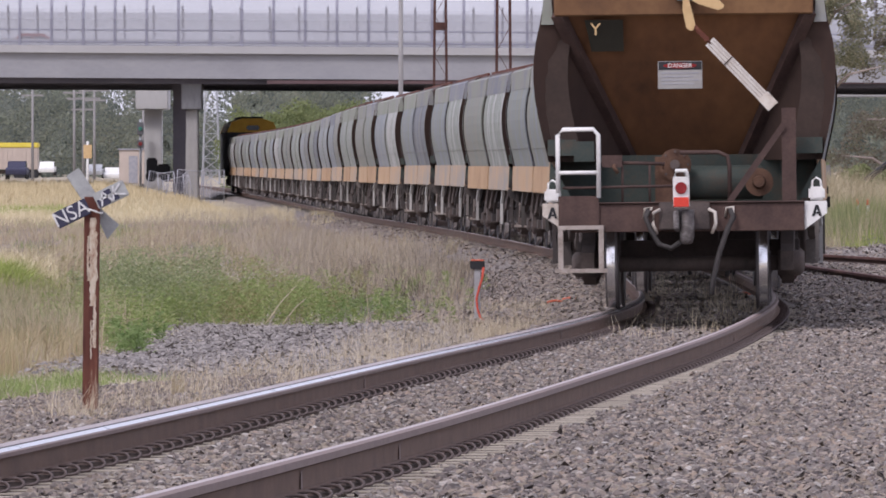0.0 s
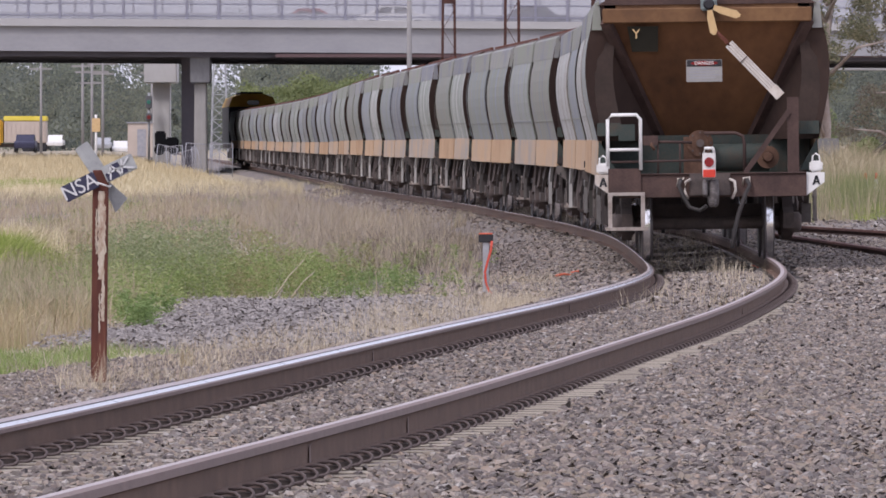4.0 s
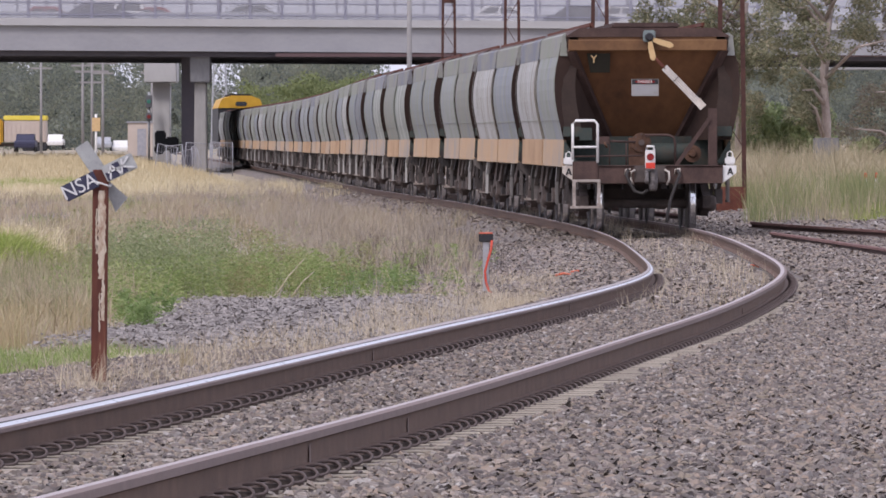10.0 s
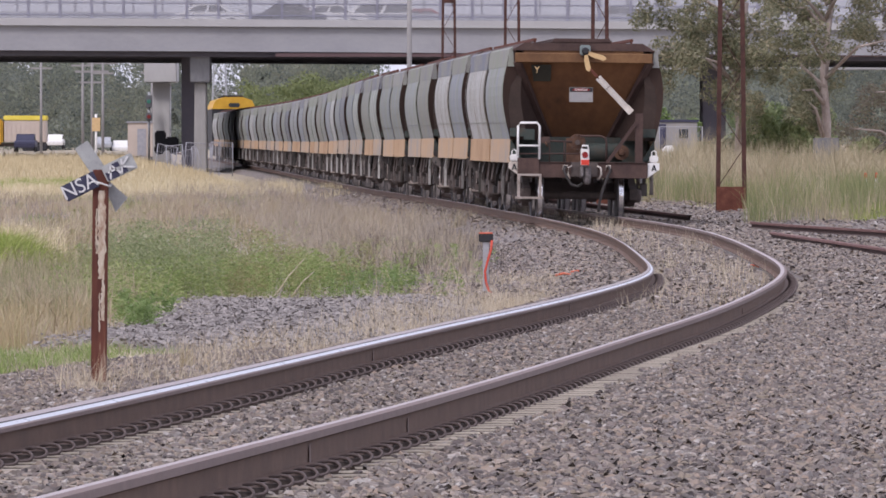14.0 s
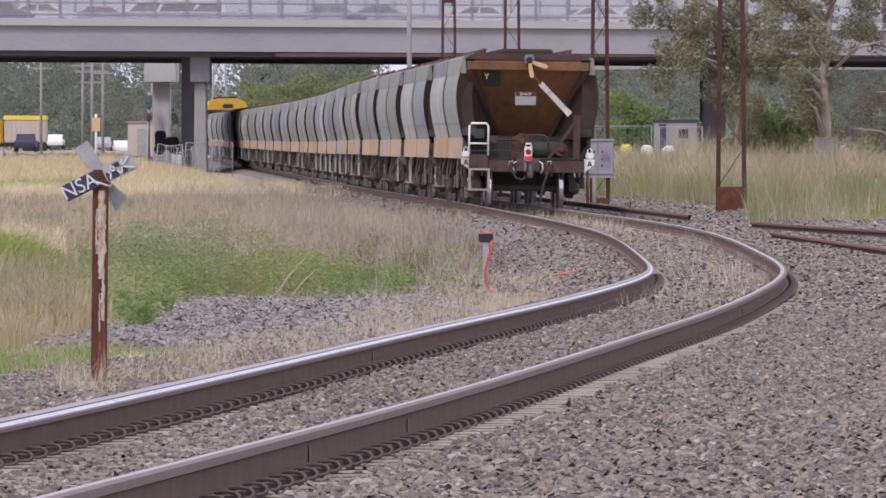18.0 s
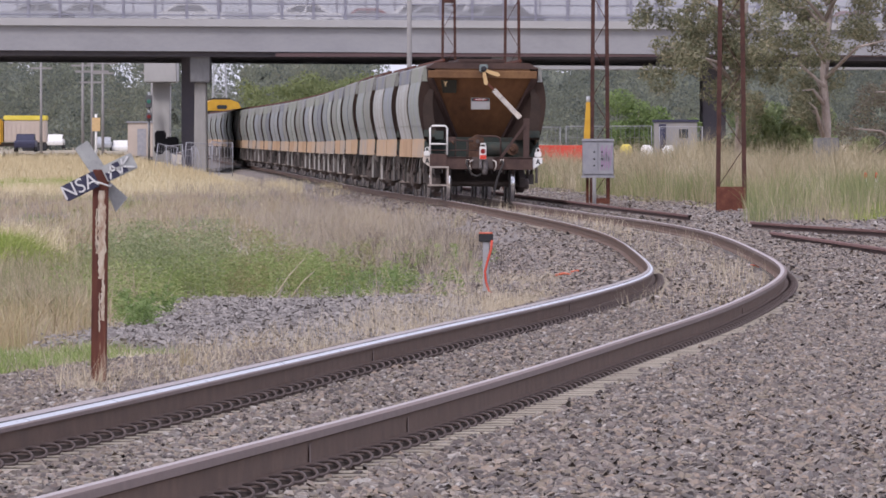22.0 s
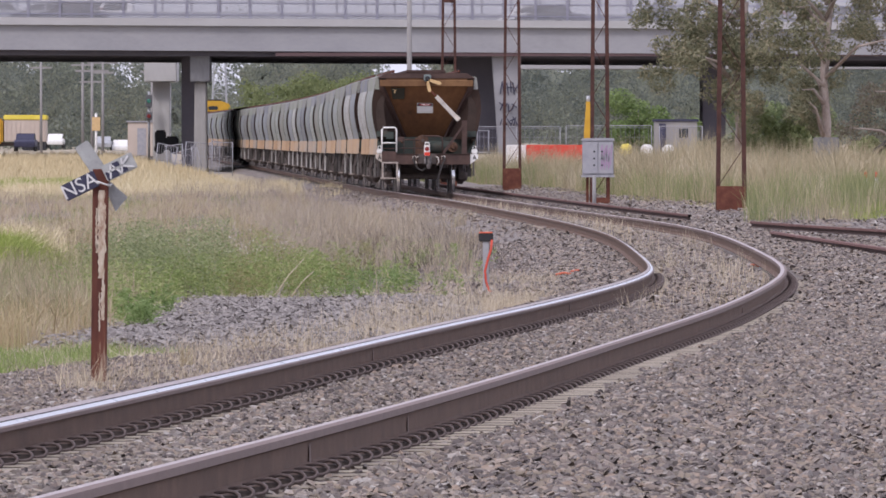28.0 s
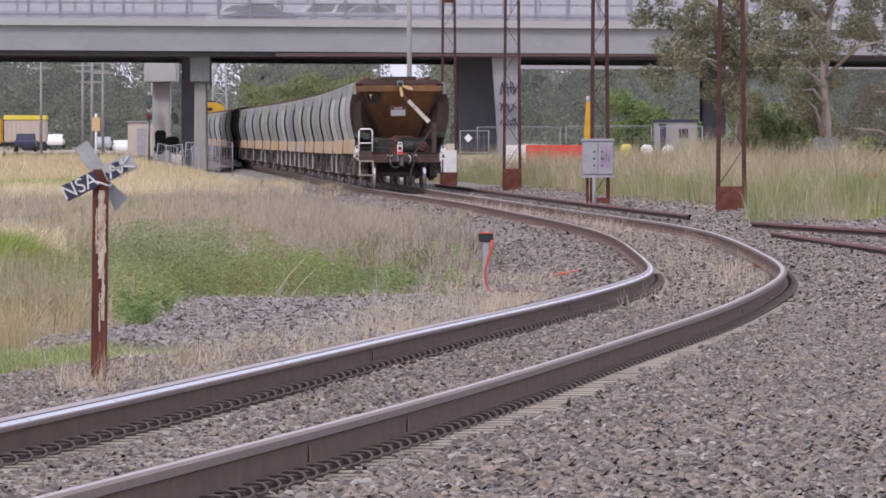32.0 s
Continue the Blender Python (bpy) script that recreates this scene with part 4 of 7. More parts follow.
    for q in (-0.03, 0.004, 0.034):
        bm = bmesh.new()
        bar(bm, Vector((0.27, -7.289, 2.62)) + across * q, Vector((0.8, -7.362, 2.062)) + across * q, 0.006, 0.007)
        part("plank_groove", bm, M_STEP, pl)
    bm = bmesh.new()
    bar(bm, Vector((0.44, -7.316, 2.44)) - across * 0.056, Vector((0.44, -7.316, 2.44)) + across * 0.056, 0.01, 0.01)
    part("plank_joint", bm, M_BROWN, pl)
    bm = bmesh.new()
    tube(bm, [(0.09, -7.3, 2.8), (0.28, -7.27, 2.6)], 0.018, 6)
    for k in range(4):
        revolve(bm, [(-0.012, 0.03), (0.012, 0.03)], 8, "y", at=(0.12 + k * 0.035, -7.29, 2.77 - k * 0.036))
    part("chain", bm, M_RUST, w)


M_SIGN = mat("dirty_sign", [(0.28, 0.27, 0.26), (0.38, 0.37, 0.36)], 6, 0.7, bump=0)
M_PATCH = mat("dark_patch", [(0.025, 0.024, 0.018), (0.045, 0.04, 0.03)], 3, 0.8, bump=0.05)
M_TEAL = mat("dull_teal", [(0.16, 0.2, 0.2), (0.24, 0.28, 0.28)], 6, 0.6, bump=0.05)
dress_last(first)
tagged(first, "last grain hopper wagon with rust-brown end, warning sign and tail lamp", "wagon")


# ------------------------------------------------------------------ the locomotive
def build_loco():
    L = holder("locomotive", "dark diesel locomotive with a yellow roof leading the train", "locomotive")
    bm = bmesh.new()
    extrude(bm, [(-1.45, 1.2), (-1.45, 3.55), (-1.2, 4.05), (1.2, 4.05), (1.45, 3.55), (1.45, 1.2)], -9.2, 9.2, "xz")
    bmesh.ops.bevel(bm, geom=bm.edges[:], offset=0.06, segments=2, affect="EDGES")
    part("body", bm, M_BLACK, L, "dark body side")
    bm = bmesh.new()
    extrude(bm, [(-1.47, 3.5), (-1.22, 4.08), (-0.6, 4.3), (0.6, 4.3), (1.22, 4.08), (1.47, 3.5)], -9.25, 9.25, "xz")
    part("roof", bm, M_YELLOW, L, "yellow roof")
    part("window", bbox(-0.35, 0.4, -9.3, -9.22, 3.62, 3.9, 0.06), M_GLASS, L, "small dark window panel")
    for y in (-5.5, 0, 5.5):
        part("radiator_fan", bbox(-0.7, 0.7, y - 1.1, y + 1.1, 4.28, 4.42, 0.04), M_BLACK, L)
    part("frame", bbox(-1.4, 1.4, -9.5, 9.5, 0.95, 1.25, 0.02), M_DARK, L)
    part("fuel_tank", bbox(-1.2, 1.2, -2.5, 2.5, 0.35, 0.95, 0.08), M_DARK, L)
    for y in (-6.3, 6.3):
        bm = bmesh.new()
        for s in (-1, 1):
            box(bm, s * 1.05 - 0.08, s * 1.05 + 0.08, y - 2.2, y + 2.2, 0.35, 0.75)
        part("bogie_frame", bm, M_DARK, L)
        for k in (-1.7, 0, 1.7):
            bm = bmesh.new()
            for s in (-1, 1):
                revolve(bm, [(s * 0.69, 0.5), (s * 0.82, 0.49)], 24, "x", at=(0, y + k, 0.5))
            tube(bm, [(-0.7, y + k, 0.5), (0.7, y + k, 0.5)], 0.09, 10)
            part("wheelset", bm, M_WHEEL, L)
    return L


LOCO = build_loco()


# ------------------------------------------------------------------ the road bridge
def slope_z(x):
    return -0.006 * x


BR0, BR1 = 433.0, 473.0


M_PIER = mat("grey_pier_concrete", [(0.24, 0.235, 0.23), (0.31, 0.3, 0.29), (0.37, 0.36, 0.345)], 0.6, 0.9, bump=0.1, streak=3)


def build_bridge():
    br = holder("road_bridge", "pale concrete road overpass with mesh screens over dark girders", "bridge", kind="structure")
    for x0, x1 in ((-180, -30), (-30, -8), (-8, 12), (12, 40), (40, 180)):
        z0, z1 = slope_z(x0) + 6.42, slope_z(x1) + 6.42
        for y0, y1 in ((BR0, BR0 + 0.35), (BR1 - 0.35, BR1)):
            bm = bmesh.new()
            put(bm, [(x0, y0, z0), (x1, y0, z1), (x1, y1, z1), (x0, y1, z0), (x0, y0, z0 + 1.41), (x1, y0, z1 + 1.41), (x1, y1, z1 + 1.41), (x0, y1, z0 + 1.41)], BOXF)
            part("fascia_beam", bm, M_CONCRETE, br, "pale grey concrete edge beam")
    for x0, x1 in ((-180, -30), (-30, 40), (40, 180)):
        z0, z1 = slope_z(x0) + 7.835, slope_z(x1) + 7.835
        for y0, y1 in ((BR0 - 0.3, BR0 + 0.4), (BR1 - 0.4, BR1 + 0.3)):
            bm = bmesh.new()
            put(bm, [(x0, y0, z0), (x1, y0, z1), (x1, y1, z1), (x0, y1, z0), (x0, y0, z0 + 0.42), (x1, y0, z1 + 0.42), (x1, y1, z1 + 0.42), (x0, y1, z0 + 0.42)], BOXF)
            part("kerb", bm, M_KERB, br, "light concrete parapet kerb")
    bm = bmesh.new()
    for x0, x1 in ((-180, 0), (0, 180)):
        z0, z1 = slope_z(x0) + 7.3, slope_z(x1) + 7.3
        put(bm, [(x0, BR0 + 0.36, z0), (x1, BR0 + 0.36, z1), (x1, BR1 - 0.36, z1), (x0, BR1 - 0.36, z0), (x0, BR0 + 0.36, z0 + 0.5), (x1, BR0 + 0.36, z1 + 0.5), (x1, BR1 - 0.36, z1 + 0.5), (x0, BR1 - 0.36, z0 + 0.5)], BOXF)
    part("deck", bm, M_ASPHALT, br, "dark road deck")
    for k, y in enumerate(np.linspace(BR0 + 1.2, BR1 - 1.2, 9)):
        bm = bmesh.new()
        put(bm, [(-180, y - 0.4, 7.2), (180, y - 0.4, 5.05), (180, y + 0.4, 5.05), (-180, y + 0.4, 7.2), (-180, y - 0.25, 8.4), (180, y - 0.25, 6.25), (180, y + 0.25, 6.25), (-180, y + 0.25, 8.4)], BOXF)
        part("girder", bm, M_GIRDER, br, "dark steel girder")
    bm = bmesh.new()
    for x0, x1 in ((-180, 0), (0, 180)):
        z0, z1 = slope_z(x0) + 7.8, slope_z(x1) + 7.8
        put(bm, [(x0, 452, z0), (x1, 452, z1), (x1, 452.5, z1), (x0, 452.5, z0), (x0, 452.1, z0 + 1.15), (x1, 452.1, z1 + 1.15), (x1, 452.4, z1 + 1.15), (x0, 452.4, z0 + 1.15)], BOXF)
    part("median_barrier", bm, M_CONCRETE, br, "grey concrete median barrier")
    # lower lips that show below the edge beam
    bm = bmesh.new()
    box(bm, -9.5, 40, BR0 + 0.05, BR0 + 0.6, 6.2, 6.4)
    part("girder", bm, M_GIRDER_RED, br, "dull red girder flange")
    # screens
    for y, yo in ((BR0 + 0.1, 1), (BR1 - 0.1, -1)):
        for k in range(-24, 25):
            x = k * 1.8 - 0.14 + (0.75 if yo < 0 else 0)
            z = slope_z(x) + 8.25
            bm = bmesh.new()
            pts = [(x, y, z), (x, y, z + 1.5), (x, y + yo * 0.1, z + 2.1), (x, y + yo * 0.35, z + 2.7), (x, y + yo * 0.8, z + 3.1)]
            for a, b in zip(pts, pts[1:]):
                bar(bm, a, b, 0.15, 0.1)
            part("screen_post", bm, M_FENCE_BLUE, br, "blue-grey curved screen post")
        bm = bmesh.new()
        for dz in (0.22, 0.9):
            bar(bm, (-44, y, slope_z(-44) + 8.25 + dz), (44, y, slope_z(44) + 8.25 + dz), 0.05, 0.07)
        part("screen_rail", bm, M_FENCE_BLUE, br)
        bm = bmesh.new()
        pr = [(y, 0.02), (y, 1.5), (y + yo * 0.1, 2.1), (y + yo * 0.35, 2.7)]
        for (ya, za), (yb, zb) in zip(pr, pr[1:]):
            put(bm, [(-44, ya, slope_z(-44) + 8.25 + za), (44, ya, slope_z(44) + 8.25 + za), (44, yb, slope_z(44) + 8.25 + zb), (-44, yb, slope_z(-44) + 8.25 + zb)], ((0, 1, 2, 3),))
        part("screen_mesh", bm, M_SCREEN, br, "grey see-through mesh screen")
    # piers
    def pier(name, quad_b, quad_t, z0, z1, m, label):
        bm = bmesh.new()
        vs = [(x, y, z0) for x, y in quad_b] + [(x, y, z1) for x, y in quad_t]
        put(bm, vs, BOXF)
        bmesh.ops.bevel(bm, geom=bm.edges[:], offset=0.06, segments=2, affect="EDGES")
        part(name, bm, m, br, label)
    def rect(x0, x1, y0, y1):
        return [(x0, y0), (x1, y0), (x1, y1), (x0, y1)]
    pier("pier", rect(-14.2, -13.45, 434.5, 437), rect(-14.15, -13.5, 434.5, 437), -0.6, 4.75, M_PIER, "grey concrete pier")
    pier("pier_head", rect(-14.4, -13.25, 434, 437.4), rect(-14.4, -13.25, 434, 437.4), 4.75, 6.3, M_CONC_DARK, "dark wider pier head")
    # walls under the deck are concrete; their shade is painted in with M_GIRDER
    pier("pier", rect(-15.05, -14.2, 439, 460), rect(-15.05, -14.2, 439, 460), -0.6, 6.3, M_GIRDER, "concrete pier wall with under-deck shade in its dark colour")
    pier("pier", rect(3.25, 4.1, 434.2, 436), rect(2.75, 4.45, 433.6, 436), -0.6, 6.45, M_CONCRETE, "pale tapered concrete pier with scrawled paint")
    pier("pier", rect(0.9, 3.2, 438, 460), rect(0.75, 2.9, 438, 460), -0.6, 6.3, M_GIRDER, "concrete pier wall with under-deck shade in its dark colour")
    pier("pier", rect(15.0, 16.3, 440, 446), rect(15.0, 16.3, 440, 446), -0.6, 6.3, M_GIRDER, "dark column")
    pier("pier", rect(-18.3, -17.2, 481, 483), rect(-18.3, -17.2, 481, 483), -0.6, 5.1, M_PALE, "pale round-edged column")
    pier("pier", rect(-18.8, -16.75, 480, 484), rect(-18.8, -16.75, 480, 484), 5.1, 7.0, M_PALE, "pale pier head")
    # scrawl on the pale pier
    rng = random.Random(5)
    bm = bmesh.new()
    for row, (zc, hgt) in enumerate(((4.4, 0.7), (3.3, 0.5), (2.5, 0.45))):
        x = 3.25
        while x < 4.1:
            bar(bm, (x, 433.75, zc - hgt * rng.uniform(0.3, 0.6)), (x + rng.uniform(-0.12, 0.2), 433.75, zc + hgt * rng.uniform(0.3, 0.6)), 0.05, 0.06)
            if rng.random() < 0.6:
                bar(bm, (x - 0.05, 433.75, zc + rng.uniform(-0.3, 0.3)), (x + 0.25, 433.75, zc + rng.uniform(-0.3, 0.3)), 0.05, 0.06)
            x += rng.uniform(0.16, 0.26)
    part("paint_scrawl", bm, M_NAVY, br, "dark unreadable scrawl")
    return br


build_bridge()
fb = holder("footbridge", "pale concrete footbridge beam behind the road bridge", "bridge", kind="structure")
part("beam", bbox(3.6, 60, 488, 490.5, 5.98, 6.6, 0.03), M_KERB, fb)
for x in (4.2, 33.0, 50.0):
    part("column", bbox(x, x + 0.8, 488.6, 490, -0.6, 5.98, 0.05), M_CONC_DARK, fb)


# ------------------------------------------------------------------ masts, cabinet, post and small things by the line
def build_mast(x, y, z0, w, h, plate_h, label, white=False, cross=()):
    m = holder("lattice_mast", label, "mast", "rusty lattice masts beside the line", pose(x, y, z0))
    for s in (-1, 1):
        bm = bmesh.new()
        bar(bm, (s * w / 2, 0, 0), (s * w * 0.36, 0, h), 0.075, 0.1)
        part("leg", bm, M_MAST, m)
    n = int(h / (w * 1.55))
    for k in range(n):
        za, zb = plate_h + (h - plate_h) * k / n, plate_h + (h - plate_h) * (k + 1) / n
        sa = 1 if k % 2 else -1
        f0, f1 = w / 2 - 0.14 * w * za / h, w / 2 - 0.14 * w * zb / h
        bm = bmesh.new()
        bar(bm, (sa * f0, 0.03, za), (-sa * f1, 0.03, zb), 0.022, 0.02)
        part("lacing_bar", bm, M_MAST, m)
    part("base_plate", bbox(-w / 2 - 0.03, w / 2 + 0.03, -0.08, 0.08, -0.1, plate_h * (0.35 if white else 1), 0.01), M_RUST, m, "rusty base plate")
    if white:
        part("base_guard", bbox(-w / 2 - 0.02, w / 2 + 0.02, -0.1, 0.06, plate_h * 0.35, plate_h, 0.01), M_WHITE, m, "white painted base")
    for zc in cross:
        part("cross_plate", bbox(-w * 0.42, w * 0.42, -0.06, 0.06, zc, zc + 0.3, 0.01), M_MAST, m)
    return m


build_mast(6.46, 171, -0.22, 0.6, 7.5, 0.6, "tall rust-red lattice mast with a riveted base plate")
build_mast(2.37, 262, -0.25, 0.56, 9, 0.7, "rust-red lattice mast standing in the grass", cross=(7.9,))
build_mast(0.22, 290, -0.25, 0.56, 9, 1.3, "rust-red lattice mast with a white painted base", True, (6.9,))
build_mast(4.07, 198, -0.2, 0.43, 8, 0.12, "slender rust-red lattice mast behind the cabinet")
bm = bmesh.new()
tube(bm, [(-1.5, 340, -0.6), (-1.5, 340, 5), (-1.5, 340, 10.5)], 0.13, 10, r2=0.1)
M_POLE = mat("dull_pole", [(0.24, 0.23, 0.23), (0.32, 0.31, 0.305)], 2, 0.8, bump=0.1, streak=4)
thing("utility_pole", bm, M_POLE, "plain grey steel pole beside the track", "pole")


def build_cabinet():
    c = holder("signal_cabinet", "grey steel signalling cabinet with two doors on dark legs", "cabinet", m=pose(3.98, 196, -0.2))
    part("body", bbox(-0.4, 0.4, -0.2, 0.25, 0.72, 1.6, 0.015), M_GREYPAINT, c)
    bm = bmesh.new()
    extrude(bm, [(-0.43, 1.6), (0.43, 1.6), (0.4, 1.66), (-0.4, 1.66)], -0.24, 0.28, "xz")
    part("roof", bm, M_GREYPAINT, c)
    for s in (-1, 1):
        d = part("door", bbox(min(s * 0.01, s * 0.385), max(s * 0.01, s * 0.385), -0.225, -0.2, 0.75, 1.57, 0.006), M_GREYPAINT, c)
        for z in (0.95, 1.12, 1.3):
            part("hinge", bbox(s * 0.1 - 0.02, s * 0.1 + 0.02, -0.235, -0.224, z, z + 0.04), M_BLACK, d)
    bm = bmesh.new()
    for k in range(9):
        x = 0.08 + 0.03 * k
        bar(bm, (x, -0.228, 0.85 + 0.06 * (k % 3)), (x + 0.03 * (1 - k % 2 * 2), -0.228, 1.5 - 0.05 * (k % 4)), 0.008, 0.02)
    part("paint_scrawl", bm, mat("faded_violet", [(0.35, 0.22, 0.36), (0.4, 0.27, 0.4)], 5, 0.7, bump=0), c, "faded violet scrawl")
    bm = bmesh.new()
    box(bm, -0.42, 0.42, -0.22, 0.27, 0.66, 0.72)
    part("plinth", bm, M_GREYPAINT, c)
    for x in (-0.27, 0.27):
        bm = bmesh.new()
        bar(bm, (x, 0.05, -0.05), (x, 0.05, 0.68), 0.07, 0.07)
        part("leg", bm, M_RUST, c)
    bm = bmesh.new()
    tube(bm, [(-0.1, -0.35, -0.35), (-0.1, -0.3, 0.7)], 0.05, 8)
    part("conduit", bm, M_POLE, c)


build_cabinet()


M_SCRAWL = mat("faded_white_paint", [(0.45, 0.45, 0.46), (0.6, 0.6, 0.61), (0.7, 0.7, 0.7)], 14, 0.7, bump=0.05)
M_TEAL_GREY = mat("weathered_grey_board", [(0.26, 0.27, 0.27), (0.36, 0.37, 0.37), (0.46, 0.47, 0.46)], 9, 0.8, bump=0.1)


def wedge_board(m):
    """A broken board that widens to its lower end."""
    bm = bmesh.new()
    extrude(bm, [(0.06, -0.02), (0.27, -0.055), (0.23, 0.075), (0.06, 0.03)], 0.065, 0.08, "xz")
    bm.transform(m)
    return bm


def flaked_paint(p):
    """A ragged strip of old cream paint down the face of the post."""
    rng = random.Random(17)
    for x0, x1, za, zb in ((-0.02, 0.042, 0.8, 1.43), (0.012, 0.04, 0.5, 0.8), (-0.034, -0.016, 0.98, 1.3), (-0.004, 0.008, 0.42, 0.7)):
        n = 22
        bm = bmesh.new()
        vs = []
        for i in range(n + 1):
            t = i / n
            k = 0.25 + 0.75 * math.sin(math.pi * min(1, 0.12 + t * 0.8)) ** 0.5
            c = (x0 + x1) / 2 + rng.uniform(-0.004, 0.004)
            h = (x1 - x0) / 2 * k * rng.uniform(0.6, 1.15)
            z = za + (zb - za) * t
            vs += [(c - h, -0.0425, z), (c + h, -0.0425, z)]
        put(bm, vs, [(2 * i, 2 * i + 1, 2 * i + 3, 2 * i + 2) for i in range(n)])
        part("flaking_paint", bm, M_FLAKE, p, "ragged cream paint")


M_FLAKE = mat("old_cream_paint", [(0.25, 0.13, 0.09), (0.42, 0.33, 0.25), (0.52, 0.45, 0.36), (0.58, 0.52, 0.44)], 22, 0.85, bump=0.25, streak=3, contrast=2.4)


def build_signpost():
    p = holder("sign_post", "old rusty rail post with flaking paint and broken crossed boards", "sign post", m=pose(-2.375, 52.6, -0.325, 0, 0.6, 0) @ Matrix.Diagonal((0.965, 0.965, 0.965, 1)))
    bm = bmesh.new()
    prof = [(-0.055, -0.04), (0.055, -0.04), (0.058, 0.0), (0.02, 0.02), (0.02, 0.06), (-0.02, 0.06), (-0.02, 0.02), (-0.058, 0.0)]
    extrude(bm, prof, -0.25, 1.58, "xy")
    bmesh.ops.bevel(bm, geom=bm.edges[:], offset=0.006, segments=1, affect="EDGES")
    part("post", bm, M_POST, p, "rusty rail with flaking white paint")
    flaked_paint(p)
    ang = math.degrees(math.atan2(66, 132))
    brd = part("board", bbox(-0.29, -0.03, -0.075, -0.06, -0.06, 0.06, 0.006, pose(0, 0, 1.53, 0, -ang, 0)), M_NAVY, p, "dark broken board with white scrawl")
    lettering("lettering", "NSA", 0.15, M_SCRAWL, brd, pose(0, -0.079, 1.53, 0, -ang, 0) @ pose(-0.165, 0, 0, 90, 0, 0), squeeze=0.95)
    brd = part("board", bbox(0.03, 0.27, -0.075, -0.06, -0.06, 0.06, 0.006, pose(0, 0, 1.53, 0, -ang, 0)), M_TEAL_GREY, p, "weathered grey broken board with navy blotches and white scrawl")
    for a, b in (((0.06, -0.05), (0.1, 0.045)), ((0.1, 0.045), (0.15, -0.05)), ((0.06, 0.0), (0.14, 0.0)), ((0.15, -0.05), (0.19, 0.05)), ((0.17, 0.0), (0.24, 0.045)), ((0.17, 0.0), (0.25, -0.045))):
        q = pose(0, 0, 1.53, 0, -ang, 0)
        bm = bmesh.new()
        bar(bm, q @ Vector((a[0], -0.083, a[1])), q @ Vector((b[0], -0.083, b[1])), 0.004, 0.013)
        part("scrawl", bm, M_SCRAWL, brd)
    q = pose(0, 0, 1.53, 0, -ang, 0)
    for x0, x1, z0, z1 in ((0.04, 0.13, -0.055, 0.005), (0.15, 0.2, -0.05, -0.01), (0.1, 0.16, 0.01, 0.045)):
        part("blotch", bbox(x0, x1, -0.0785, -0.076, z0, z1, 0.001, q), M_NAVY, brd)
    q = pose(0, 0, 1.53, 0, 56, 0)
    part("board", bbox(-0.27, -0.04, 0.065, 0.08, -0.05, 0.06, 0.006, q), M_TEAL_GREY, p, "pale grey broken board")
    part("board", wedge_board(q), M_TEAL_GREY, p, "pale grey broken board")
    bm = bmesh.new()
    tube(bm, [(-0.065, -0.05, 1.5), (0.0, -0.085, 1.485), (0.07, -0.05, 1.46), (0.07, 0.07, 1.47), (-0.065, 0.07, 1.5), (-0.065, -0.05, 1.5)], 0.007, 6)
    part("wire", bm, M_WHITE, p, "white wire binding")


build_signpost()


M_RIBBON = mat("red_ribbon", [(0.5, 0.075, 0.05), (0.62, 0.11, 0.07)], 5, 0.7, bump=0.03)


def build_peg():
    g = holder("marker_peg", "grey survey peg with orange and black cap and red ribbon", "peg", m=pose(0.5, 89, -0.42))
    part("stake", bbox(-0.035, 0.035, -0.03, 0.03, -0.1, 0.66, 0.006), M_STEEL, g)
    part("cap", bbox(-0.085, 0.085, -0.06, 0.06, 0.64, 0.745, 0.012), M_BLACK, g)
    part("cap_band", bbox(-0.08, 0.08, -0.064, 0.064, 0.736, 0.752, 0.004), M_PIPE_ORANGE, g)
    bm = bmesh.new()
    pts = [(0.07, -0.06, 0.66), (0.06, -0.07, 0.55), (0.02, -0.08, 0.42), (-0.01, -0.09, 0.3), (0.0, -0.1, 0.18), (0.03, -0.12, 0.08), (0.07, -0.15, 0.04)]
    tube(bm, pts, 0.016, 6)
    part("ribbon", bm, M_RIBBON, g, "bright red ribbon")


build_peg()
for x, y, L, a in ((1.53, 96, 0.24, 25), (1.74, 98, 0.2, 165), (5.62, 101, 0.5, 5), (3.98, 98, 0.18, 20), (4.9, 115, 0.3, 20)):
    bm = bmesh.new()
    tube(bm, [(-L / 2, 0, 0.03), (0, 0.02, 0.05), (L / 2, 0, 0.03)], 0.014, 8)
    t = thing("conduit_offcut", bm, M_PIPE_ORANGE, "short piece of orange plastic conduit on the ballast", "conduit", "orange conduit pieces")
    t.matrix_basis = pose(x, y, float(ground_z(x, y)) + (0.13 if x < 4.5 else 0.06), 0, 0, a)

for x in (9.42, 9.66):
    b = holder("marker_cone", "small red and white plastic marker in tall grass", "marker", "red markers", pose(x, 170, 0.42) @ Matrix.Diagonal((0.5, 0.5, 0.5, 1)))
    bm = bmesh.new()
    revolve(bm, [(-0.9, 0.1), (0.03, 0.09), (0.3, 0.06), (0.34, 0.055)], 14, "z")
    part("body", bm, M_WHITE, b)
    bm = bmesh.new()
    revolve(bm, [(0.3, 0.07), (0.52, 0.06), (0.56, 0.03)], 14, "z")
    part("sleeve", bm, M_BARRIER_RED, b)


